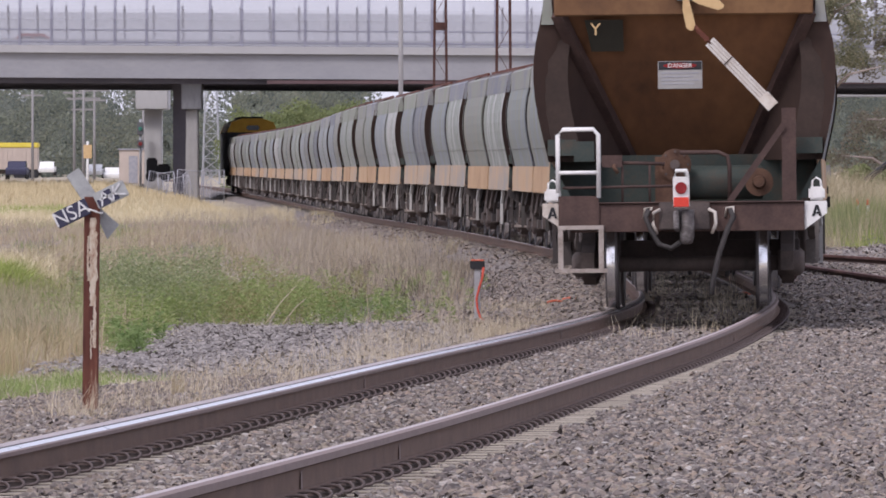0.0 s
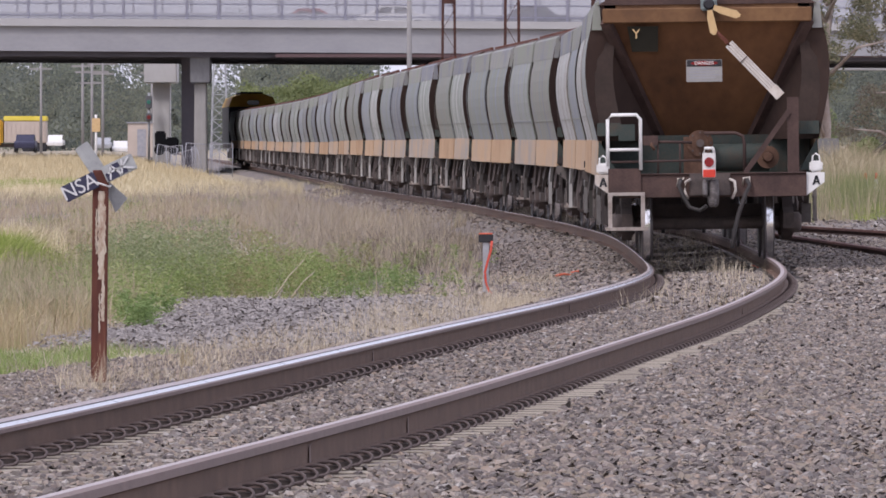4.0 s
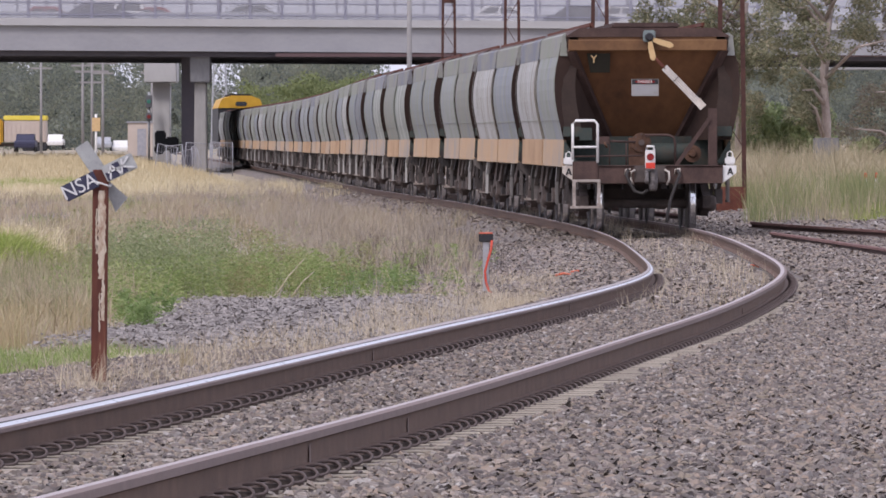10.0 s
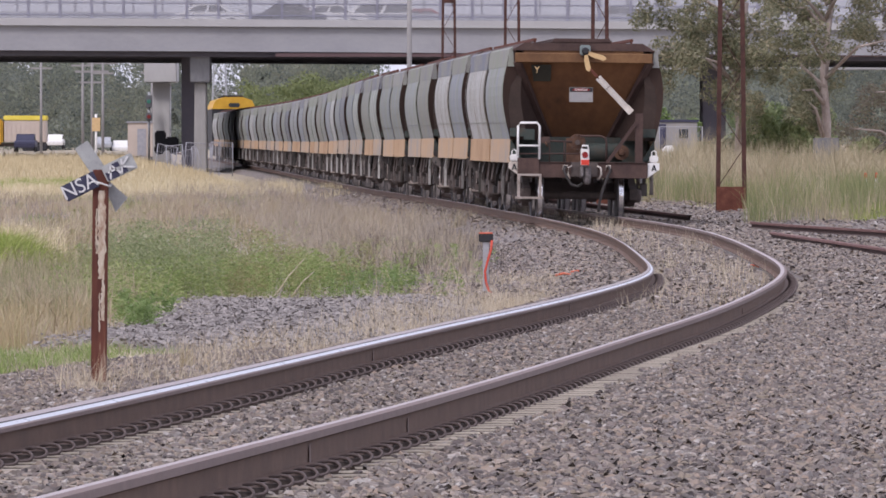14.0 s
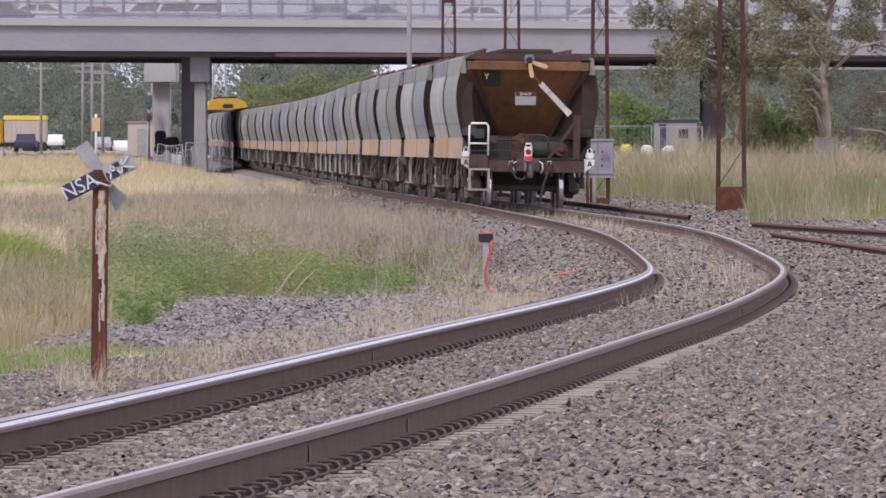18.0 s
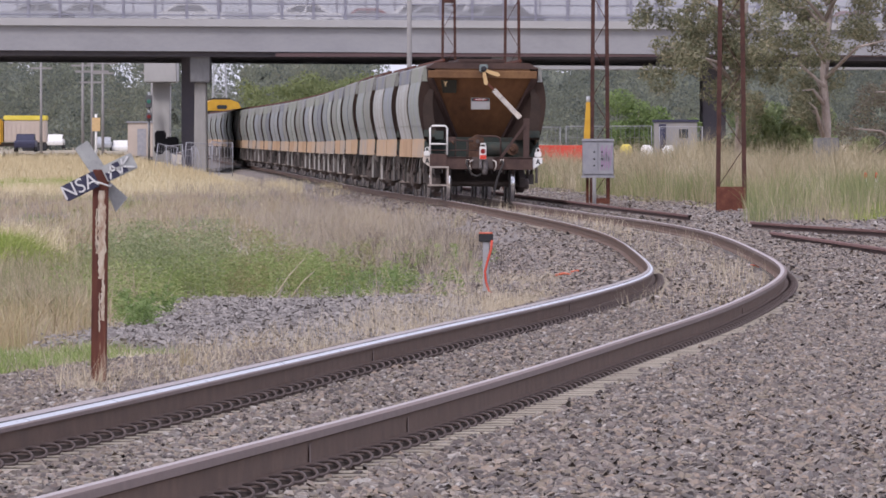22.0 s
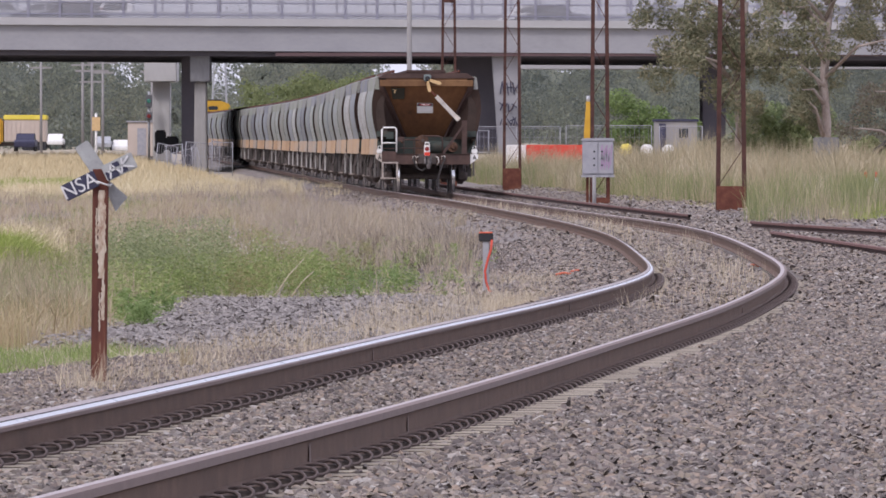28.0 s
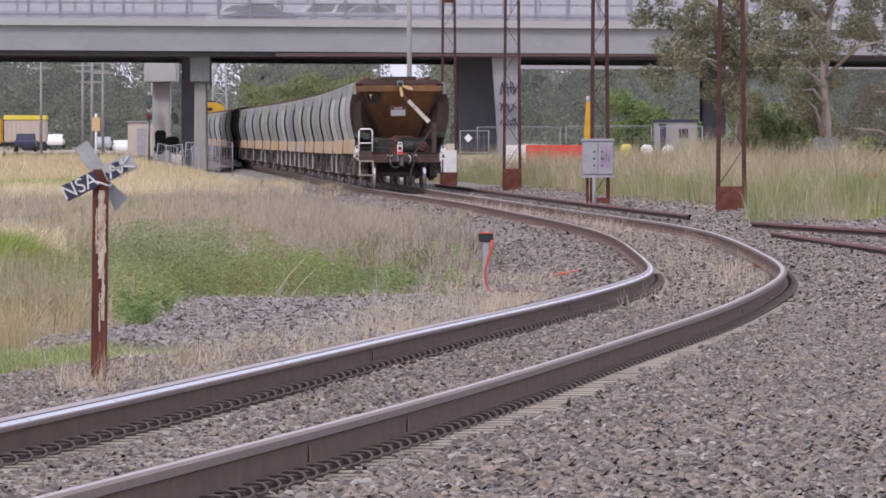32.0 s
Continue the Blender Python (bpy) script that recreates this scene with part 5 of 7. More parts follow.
# ------------------------------------------------------------------ works yard right of the bridge
def build_barrier(x, y, m, label):
    b = holder("road_barrier", label, "barrier", "plastic road barriers", pose(x, y, 0.28))
    bm = bmesh.new()
    extrude(bm, [(-0.28, -0.4), (0.28, -0.4), (0.28, 0.2), (0.12, 0.45), (0.1, 0.95), (-0.1, 0.95), (-0.12, 0.45), (-0.28, 0.2)], -0.72, 0.72, "yz")
    bmesh.ops.bevel(bm, geom=bm.edges[:], offset=0.03, segments=2, affect="EDGES")
    part("shell", bm, m, b)
    # flat darker slabs on the front, coloured like the shade in hollows
    for x in (-0.4, 0, 0.4):
        part("recess", bbox(x - 0.13, x + 0.13, -0.3, -0.27, -0.2, 0.18, 0.01), M_DARKRED if m is M_BARRIER_RED else M_GREYPAINT, b)


for k, (x, y, m) in enumerate(((3.3, 312, M_WHITE), (4.1, 311, M_BARRIER_RED), (4.9, 313, M_WHITE), (5.4, 309, M_BARRIER_RED), (3.8, 316, M_BARRIER_RED), (5.1, 316, M_BARRIER_RED))):
    build_barrier(x, y, m, "red plastic water barrier" if m is M_BARRIER_RED else "white plastic water barrier")


def build_arm():
    a = holder("excavator", "orange-yellow excavator boom raised beside the bridge", "excavator", m=pose(6.1, 322, 0.1))
    bm = bmesh.new()
    extrude(bm, [(-0.13, 0.4), (0.15, 0.4), (0.17, 2.0), (0.1, 2.95), (-0.06, 2.95), (-0.15, 1.6)], -0.2, 0.2, "xz")
    part("boom", bm, M_YELLOW, a)
    part("tracks", bbox(-0.5, 0.5, -1.2, 1.2, -0.2, 0.4, 0.1), M_DARK, a)
    bm = bmesh.new()
    tube(bm, [(0.02, 0, 2.9), (0.02, 0, 3.2)], 0.08, 8)
    part("boom_pin", bm, M_STEEL, a)


build_arm()


def build_shed():
    s = holder("site_shed", "grey portable site shed with a dark roof edge and door", "shed", m=pose(11.57, 380, 0.35))
    part("body", bbox(-1.05, 1.05, -1.2, 1.2, 0, 2.0, 0.02), M_POLE, s)
    part("roof", bbox(-1.12, 1.12, -1.28, 1.28, 2.0, 2.12, 0.02), M_NAVY, s)
    part("door", bbox(-0.85, -0.5, -1.23, -1.2, 0.1, 1.9, 0.01), M_NAVY, s)
    part("window", bbox(0.15, 0.6, -1.23, -1.2, 1.2, 1.65, 0.01), M_GLASS, s)


build_shed()


def build_fence_panel(x, y, w, h, a, m=None, step=0.24, wire=0.012):
    f = holder("fence_panel", "silver temporary fence panel of wire mesh", "fence", "temporary fence panels", pose(x, y, float(ground_z(x, y)), 0, 0, a))
    bm = bmesh.new()
    for s in (-1, 1):
        tube(bm, [(s * w / 2, 0, 0), (s * w / 2, 0, h)], 0.026, 6)
    tube(bm, [(-w / 2, 0, h), (w / 2, 0, h)], 0.022, 6)
    tube(bm, [(-w / 2, 0, 0.15), (w / 2, 0, 0.15)], 0.022, 6)
    part("frame", bm, M_GREYPAINT, f)
    bm = bmesh.new()
    k = -w / 2 + 0.12
    while k < w / 2:
        bar(bm, (k, 0, 0.15), (k, 0, h), wire, wire)
        k += step
    for z in np.arange(0.5, h, 0.5):
        bar(bm, (-w / 2, 0, z), (w / 2, 0, z), 0.012, 0.012)
    part("wire_mesh", bm, m or M_FENCE_BLUE, f)
    return f


for x, y, w, a in ((3.0, 425, 2.2, 6), (5.3, 420, 2.3, -4), (7.6, 400, 2.3, 3), (9.7, 395, 2.2, -6), (11.6, 372, 2.1, 5)):
    build_fence_panel(x, y, w, 1.6, a)
panel = build_fence_panel(1.75, 424, 1.6, 1.35, 4)
bm = bbox(-0.17, 0.17, -0.035, -0.028, -0.17, 0.17, 0.003, pose(-0.35, 0, 0.95, 0, 45, 0))
part("sign_plate", bm, M_WHITE, panel, "small white diamond sign")
for x, y, w, h, a, tilt in ((-13.0, 404, 1.5, 1.7, 20, 4), (-13.9, 398, 1.0, 1.5, -30, -6), (-12.0, 402, 1.1, 1.8, 70, 3), (-14.6, 400, 1.3, 1.4, 40, 9), (-12.9, 396, 0.9, 1.6, 80, -8), (-11.6, 399, 1.2, 1.75, -10, 0), (-13.5, 407, 1.4, 1.3, 5, -14)):
    build_fence_panel(x, y, w, h, a, M_GREYPAINT, 0.16, 0.012).matrix_basis @= pose(0, 0, 0, 0, tilt, 0)

bm = bbox(11.2, 11.95, 230, 230.8, 0.1, 1.5, 0.03)
thing("steel_box", bm, M_CONC_DARK, "plain grey steel box behind the grass", "box")
for x, m in ((8.4, M_LEMON), (9.35, M_WHITE), (10.35, M_WHITE)):
    bm = bmesh.new()
    revolve(bm, [(0, 0.2), (0.2, 0.3), (0.45, 0.28), (0.6, 0.14)], 12, "z", at=(x, 350, float(ground_z(x, 350)) + 0.25))
    box(bm, x - 0.3, x + 0.3, 349.7, 350.3, float(ground_z(x, 350)), float(ground_z(x, 350)) + 0.3)
    thing("bulk_bag", bm, m, "pale stuffed bulk bag in the works yard", "bag", "bulk bags")


# ------------------------------------------------------------------ left background: truck, cars, hut, signal
def build_truck():
    t = holder("tip_truck", "parked truck with a yellow-topped pale tipper body", "truck", m=pose(-37.2, 680, 0.38) @ Matrix.Diagonal((1.22, 1.22, 1.25, 1)))
    part("tipper_body", bbox(-1.5, 1.55, -1.2, 1.2, 0.75, 2.3, 0.05), M_CREAM, t, "pale corrugated tipper body")
    for k in range(9):
        part("rib", bbox(-1.4 + k * 0.34, -1.32 + k * 0.34, -1.26, -1.2, 0.8, 2.25, 0.01), M_CREAM, t)
    part("cover", bbox(-1.55, 1.6, -1.25, 1.25, 2.3, 2.65, 0.06), M_LEMON, t, "yellow cover")
    part("cab", bbox(-3.3, -1.6, -1.15, 1.15, 0.6, 2.4, 0.15), M_YELLOW, t, "yellow cab")
    part("window", bbox(-3.0, -2.0, -1.18, -1.14, 1.5, 2.1, 0.03), M_GLASS, t)
    part("chassis", bbox(-3.2, 1.5, -0.5, 0.5, 0.45, 0.7, 0.03), M_DARK, t)
    for x in (-2.5, 0.2, 1.1):
        for s in (-1, 1):
            bm = bmesh.new()
            revolve(bm, [(s * 0.8, 0.45), (s * 1.1, 0.45)], 18, "y", at=(x, 0, 0.45))
            part("wheel", bm, M_BLACK, t)


build_truck()


def build_car(paint, label, van=False):
    c = holder("car", label, "car", "cars on the road")
    bm = bmesh.new()
    prof = [(-2.15, 0.35), (-2.2, 0.75), (-1.9, 0.9), (-1.2, 0.95), (1.1, 0.95), (2.0, 0.85), (2.2, 0.65), (2.15, 0.35)]
    if van:
        prof = [(-2.3, 0.35), (-2.3, 1.1), (-1.2, 1.2), (2.3, 1.2), (2.35, 0.35)]
    extrude(bm, prof, -0.85, 0.85, "xz")
    bmesh.ops.bevel(bm, geom=bm.edges[:], offset=0.07, segments=2, affect="EDGES")
    part("body", bm, paint, c)
    bm = bmesh.new()
    roof = [(-1.35, 0.92), (-0.7, 1.42), (0.75, 1.45), (1.55, 0.92)] if not van else [(-1.7, 1.15), (-1.0, 1.85), (2.2, 1.85), (2.3, 1.15)]
    extrude(bm, roof, -0.74, 0.74, "xz")
    bmesh.ops.bevel(bm, geom=bm.edges[:], offset=0.05, segments=2, affect="EDGES")
    part("cabin", bm, paint, c)
    for s in (-1, 1):
        for f0, f1 in ((0.06, 0.48), (0.54, 0.94)):
            bm = bmesh.new()
            za, zb = roof[0][1] + 0.06, roof[1][1] - 0.1
            xa0, xa1 = roof[0][0] + 0.12, roof[3][0] - 0.12
            xb0, xb1 = roof[1][0] + 0.04, roof[2][0] - 0.04
            extrude(bm, [(xa0 + (xa1 - xa0) * f0, za), (xa0 + (xa1 - xa0) * f1, za), (xb0 + (xb1 - xb0) * f1, zb), (xb0 + (xb1 - xb0) * f0, zb)], s * 0.72, s * 0.748, "xz")
            part("window", bm, M_GLASS, c, "dark window glass")
    bm = bmesh.new()
    z = roof[1][1]
    box(bm, roof[1][0] + 0.05, roof[2][0] - 0.05, -0.72, 0.72, z - 0.02, z + 0.05)
    part("roof", bm, paint, c)
    for x in (-1.35, 1.35):
        for s in (-1, 1):
            bm = bmesh.new()
            revolve(bm, [(s * 0.72, 0.31), (s * 0.88, 0.31)], 18, "y", at=(x, 0, 0.31))
            part("wheel", bm, M_BLACK, c)
    return c


CAR_WHITE = build_car(M_WHITE, "white sedan on the overpass")
CAR_DARK = build_car(M_NAVY, "dark blue sedan on the overpass")
CAR_GREY = build_car(M_STEEL, "silver sedan on the overpass")
CAR_RED = build_car(M_DARKRED, "dark red sedan on the overpass")
CAR_VAN = build_car(M_WHITE, "white van on the overpass", True)
for src, x, y in ((CAR_DARK, -33.9, 620), (CAR_WHITE, -39.6, 780), (CAR_GREY, -34.9, 785), (CAR_WHITE, -33.2, 786)):
    k = copy_thing(src, pose(x, y, float(ground_z(x, y)) + 0.02, 0, 0, 90))
    tagged(k, "parked car seen from behind beyond the dry field", "car", "parked cars")

h = holder("trackside_hut", "small cream hut behind the fence", "hut", m=pose(-20.5, 520, 0.35))
part("wall", bbox(-0.95, 1.1, -1, 1, 0, 2.3, 0.02), M_CREAM, h)
part("roof", bbox(-1.05, 1.2, -1.1, 1.1, 2.3, 2.4, 0.02), M_GREYPAINT, h)
part("door", bbox(-0.3, 0.3, -1.03, -1.0, 0.05, 1.9, 0.01), M_GREYPAINT, h)
d = holder("loader", "black loader machine parked behind the fence", "machine", m=pose(-16.1, 445, 0.62) @ Matrix.Diagonal((0.72, 0.8, 0.8, 1)))
part("cab", bbox(-0.95, -0.1, -0.8, 0.8, 0.6, 1.75, 0.12), M_BLACK, d)
part("engine_cover", bbox(-0.1, 0.95, -0.8, 0.8, 0.55, 1.3, 0.12), M_BLACK, d)
part("chassis", bbox(-0.9, 0.9, -0.7, 0.7, 0.3, 0.6, 0.03), M_DARK, d)
for x in (-0.6, 0.6):
    for s in (-1, 1):
        bm = bmesh.new()
        revolve(bm, [(s * 0.75, 0.4), (s * 1.0, 0.4)], 16, "y", at=(x, 0, 0.4))
        part("wheel", bm, M_BLACK, d)

y_sign = holder("yellow_sign", "yellow square sign on a white post", "sign", m=pose(-19.1, 420, 0.2))
bm = bmesh.new()
tube(bm, [(0, 0, -0.3), (0, 0, 2.7)], 0.07, 8)
part("post", bm, M_WHITE, y_sign)
part("plate", bbox(-0.22, 0.24, -0.12, -0.09, 1.75, 2.5, 0.01), M_ORANGE_WOOD, y_sign)


def glow(name, col, strength):
    m = bpy.data.materials.new(name)
    m.use_nodes = True
    b = m.node_tree.nodes["Principled BSDF"]
    b.inputs["Base Color"].default_value = (*col, 1)
    b.inputs["Emission Color"].default_value = (*col, 1)
    b.inputs["Emission Strength"].default_value = strength
    return m


sg = holder("rail_signal", "rail signal with a green upper light and a red lower light", "signal", m=pose(-18.5, 480, 0.3))
bm = bmesh.new()
tube(bm, [(0, 0, -0.4), (0, 0, 4.2)], 0.08, 8)
part("mast", bm, M_STEEL, sg)
part("head", bbox(-0.2, 0.2, -0.2, 0.05, 3.2, 4.0, 0.04), M_CONC_DARK, sg)
part("head", bbox(-0.2, 0.2, -0.2, 0.05, 2.4, 2.9, 0.04), M_CONC_DARK, sg)
for z, nm, col in ((3.6, "green_lamp", (0.05, 0.2, 0.15)), (2.65, "red_lamp", (0.22, 0.03, 0.03))):
    bm = bmesh.new()
    revolve(bm, [(-0.24, 0.11), (-0.2, 0.13)], 14, "y", at=(0, 0, z))
    part("lens", bm, glow(nm, col, 0.12), sg)

for x, y, hh in ((-23.0, 500, 6.5), (-29.5, 560, 8), (-25.5, 540, 8), (-24.3, 545, 7.5), (-20.6, 540, 7.5)):
    p = holder("power_pole", "weathered grey power pole with crossarm", "pole", "far power poles", pose(x, y, 0.2))
    bm = bmesh.new()
    tube(bm, [(0, 0, -0.3), (0, 0, hh)], 0.11, 8, r2=0.08)
    part("shaft", bm, M_POLE, p)
    bm = bmesh.new()
    box(bm, -1.1, 1.1, -0.06, 0.06, hh - 0.8, hh - 0.66)
    box(bm, -0.8, 0.8, -0.06, 0.06, hh - 1.5, hh - 1.38)
    part("crossarm", bm, M_POLE, p)

tw = holder("lattice_tower", "pale steel lattice tower beyond the bridge", "tower", m=pose(-20.5, 700, 0))
for s in (-1, 1):
    for q in (-1, 1):
        bm = bmesh.new()
        bar(bm, (s * 0.8, q * 0.8, -0.5), (s * 0.5, q * 0.5, 9.5), 0.1, 0.1)
        part("leg", bm, M_STEEL, tw)
for k in range(8):
    bm = bmesh.new()
    za, zb = k * 1.15, (k + 1) * 1.15
    bar(bm, (-0.8 + 0.03 * za, -0.7, za), (0.8 - 0.03 * zb, -0.7, zb), 0.06, 0.06)
    bar(bm, (0.8 - 0.03 * za, -0.7, za), (-0.8 + 0.03 * zb, -0.7, zb), 0.06, 0.06)
    bar(bm, (-0.8 + 0.03 * zb, -0.7, zb), (0.8 - 0.03 * zb, -0.7, zb), 0.06, 0.06)
    part("bracing", bm, M_STEEL, tw)


# ------------------------------------------------------------------ plants
for m in (M_LEAF, M_LEAF_GREEN, M_WOODS):
    translucent(m, 0.42)
for m in (M_WEED, M_LUSH, M_REED):
    translucent(m, 0.3)
def blades(name, pts, hmin, hmax, wid, lean, m, label, category, seed, seg=2, per=6, spread=0.06, swell=0.0):
    """Tufts of tapering, bent blades rooted at pts (an n by 3 array)."""
    r = np.random.default_rng(seed)
    pts = np.repeat(np.asarray(pts, float), per, axis=0)
    n = len(pts)
    pts[:, :2] += r.normal(0, spread, (n, 2))
    hgt = r.uniform(hmin, hmax, n) * r.uniform(0.7, 1.1, n)
    if swell:
        root = np.array([noise.noise((a * swell, b * swell * 0.18, seed)) for a, b in pts[::per, :2]])
        hgt *= 0.55 + 0.75 * ss(-0.35, 0.45, np.repeat(root, per))
    az = r.uniform(0, math.tau, n)
    ln = np.abs(r.normal(0, lean, n)) * hgt
    d = np.stack([np.cos(az), np.sin(az), np.zeros(n)], 1)
    fz = r.uniform(-0.9, 0.9, n)
    side = np.stack([np.cos(fz), np.sin(fz), np.zeros(n)], 1) * (wid * r.uniform(0.6, 1.3, n))[:, None] / 2
    up = np.array([0, 0, 1.0])
    mid = pts + up * (hgt * 0.55)[:, None] + d * (ln * 0.3)[:, None]
    tip = pts + up * hgt[:, None] + d * ln[:, None]
    v = np.stack([pts - side, pts + side, mid - side * 0.75, mid + side * 0.75, tip], 1).reshape(-1, 3)
    b = np.arange(n)[:, None] * 5
    f = np.concatenate([b + np.array([[0, 1, 3]]), b + np.array([[0, 3, 2]]), b + np.array([[2, 3, 4]])], 0)
    ob = raw(name, v, f, m)
    return tagged(ob, label, category, kind="stuff")


def field(seed, n, x0, x1, y0, y1, keep=None, clump=0.0):
    """Random root points on the land; keep(x, y) gives the chance to stay."""
    r = np.random.default_rng(seed)
    y = np.sqrt(r.uniform(y0 * y0, y1 * y1, n))
    x = r.uniform(0, 1, n) * (x1 - x0) + x0
    x = x * y  # x limits are given per metre of distance
    k = np.ones(n, bool)
    if keep is not None:
        k = r.uniform(0, 1, n) < keep(x, y)
    if clump:
        g = np.array([noise.noise((a * clump, b * clump * 0.35, seed)) for a, b in zip(x, y)])
        k &= g > -0.08
    x, y = x[k], y[k]
    return np.stack([x, y, ground_z(x, y) - 0.02], 1)


def box_in(x, y, x0, x1, y0, y1, s=1.0, sy=4.0):
    return ss(x0 - s, x0 + s, x) * (1 - ss(x1 - s, x1 + s, x)) * ss(y0 - sy, y0 + sy, y) * (1 - ss(y1 - sy, y1 + sy, y))


HALF = 0.062
M_BROWNGRASS = mat("brown_grass", [(0.253, 0.204, 0.149), (0.363, 0.297, 0.215), (0.473, 0.396, 0.297), (0.374, 0.358, 0.198)], 0.4, 0.85, by="island", spread=0.6, bump=0)


def off_of(x, y):
    return x - line_x(y)


M_REED_TAN = mat("tan_reed", [(0.205, 0.194, 0.121), (0.307, 0.268, 0.173), (0.409, 0.345, 0.23), (0.512, 0.44, 0.303)], 0.25, 0.8, by="island", spread=0.55, bump=0)
M_REED_GREEN = mat("green_reed", [(0.134, 0.165, 0.0793), (0.201, 0.232, 0.104), (0.281, 0.299, 0.14), (0.415, 0.39, 0.207)], 0.3, 0.8, by="island", spread=0.55, bump=0)
translucent(M_REED_GREEN, 0.3)


def patchy(scale, lo, hi, seed):
    """Patches of chance over the land."""
    def k(x, y):
        g = np.array([noise.noise((a * scale, b * scale * 0.3, seed * 3.7)) for a, b in zip(np.ravel(x), np.ravel(y))])
        return ss(lo, hi, g)
    return k


def on_gravel(x, y):
    """Where the bare gravel patch lies."""
    return box_in(x, y, -3.3 + 0.035 * (y - 64), 0.3, 64.5, 86.5, 0.35, 1.5)


def zone(x0, x1, y0, y1, s=0.5, sy=3.0, off_max=-1.9, pat=None):
    def k(x, y):
        v = box_in(x, y, x0, x1, y0, y1, s, sy) * (off_of(x, y) < off_max) * (1 - 0.93 * on_gravel(x, y))
        return v * pat(x, y) if pat is not None else v
    return k


def clumps(seed, n, x0, x1, y0, y1, per, rad):
    """Roots gathered in clumps of a few stems."""
    r = np.random.default_rng(seed)
    cx, cy = r.uniform(x0, x1, n), r.uniform(y0, y1, n)
    k = np.repeat(np.arange(n), r.integers(max(1, per // 2), per + 1, n))
    x, y = cx[k] + r.normal(0, rad, len(k)), cy[k] + r.normal(0, rad * 2, len(k))
    return np.stack([x, y, ground_z(x, y) - 0.02], 1)


M_BLEACHED = mat("bleached_stem", [(0.34, 0.285, 0.22), (0.48, 0.41, 0.315), (0.6, 0.525, 0.4), (0.5, 0.39, 0.24)], 0.4, 0.85, by="island", spread=0.6, bump=0)
M_GREYSTEM = mat("grey_stem", [(0.13, 0.11, 0.11), (0.24, 0.205, 0.2), (0.33, 0.29, 0.28), (0.42, 0.38, 0.36)], 0.4, 0.9, by="island", spread=0.7, bump=0)
M_GOLDEN_BROWN = mat("golden_brown_grass", [(0.25, 0.2, 0.115), (0.36, 0.285, 0.17), (0.46, 0.375, 0.235), (0.3, 0.29, 0.14)], 0.4, 0.85, by="island", spread=0.6, bump=0)
M_OLIVE_GRASS = mat("olive_grass", [(0.14, 0.16, 0.075), (0.215, 0.23, 0.11), (0.3, 0.29, 0.16), (0.36, 0.31, 0.18)], 0.5, 0.8, by="island", spread=0.6, bump=0)
M_TWIG = mat("dark_twig", [(0.06, 0.045, 0.04), (0.11, 0.085, 0.075)], 3, 0.9, by="island", spread=0.5, bump=0)
M_HERB = mat("grey_green_herb", [(0.132, 0.171, 0.0825), (0.209, 0.253, 0.121), (0.297, 0.336, 0.176), (0.418, 0.418, 0.264)], 0.5, 0.75, by="island", spread=0.6, bump=0)
translucent(M_HERB, 0.3)
M_OLIVE = mat("olive_weed", [(0.16, 0.17, 0.07), (0.24, 0.235, 0.1), (0.33, 0.3, 0.16), (0.4, 0.33, 0.2)], 0.5, 0.8, by="island", spread=0.6, bump=0)
translucent(M_OLIVE, 0.3)
M_FRESH = mat("fresh_leaf", [(0.13, 0.2, 0.065), (0.2, 0.285, 0.1), (0.28, 0.37, 0.15)], 0.5, 0.7, by="island", spread=0.6, bump=0)
translucent(M_FRESH, 0.3)
# the open field: golden far off, a pale straw band, then thin grey dead grass
blades("golden_grass", field(1, 13000, -HALF, 0.01, 280, 455, lambda x, y: (off_of(x, y) < -4.5) * ss(285, 350, y)), 0.25, 0.6, 0.03, 0.3, M_GOLD, "golden dry grass at the back of the field", "grass", 11, per=4)
blades("straw_grass", field(21, 20000, -HALF, 0.0, 215, 350, lambda x, y: ss(-3.6, -5.0, off_of(x, y)) * ss(225, 262, y + 16 * np.sin(x * 0.9)) * (0.08 + 0.92 * patchy(0.35, -0.15, 0.2, 2)(x, y))), 0.15, 0.5, 0.016, 0.4, M_STRAW, "pale straw grass in the middle of the field", "grass", 22, per=5)
blades("tan_grass", field(39, 15000, -HALF, 0.02, 98, 250, lambda x, y: (off_of(x, y) < -3.0) * patchy(0.5, -0.15, 0.2, 53)(x, y)), 0.1, 0.45, 0.012, 0.45, M_BROWNGRASS, "tufts of brown grass in the field", "grass", 40, per=5, spread=0.12)
blades("dead_grass", field(23, 18000, -HALF, 0.04, 84, 260, lambda x, y: ss(-1.6, -3.2, off_of(x, y)) * (1 - on_gravel(x, y)) * (0.15 + 0.85 * patchy(0.7, -0.3, 0.15, 5)(x, y))), 0.08, 0.3, 0.008, 0.5, M_GREYSTEM, "thin grey-brown dead grass", "grass", 24, per=5, spread=0.1)
lx, ly = np.random.default_rng(161).uniform(-17, -13.2, 500), np.random.default_rng(162).normal(292, 4, 500)
blades("lime_streak", np.stack([lx, ly, ground_z(lx, ly) - 0.02], 1), 0.2, 0.5, 0.02, 0.5, M_LUSH, "lime green streak of grass in the dry field", "grass", 163, per=6, spread=0.15)
blades("field_green", field(25, 9000, -HALF, 0.0, 105, 240, lambda x, y: (off_of(x, y) < -3.5) * patchy(0.45, 0.08, 0.35, 7)(x, y)), 0.1, 0.3, 0.012, 0.4, M_WEED, "patches of green grass in the dry field", "grass", 26, per=6, spread=0.12)
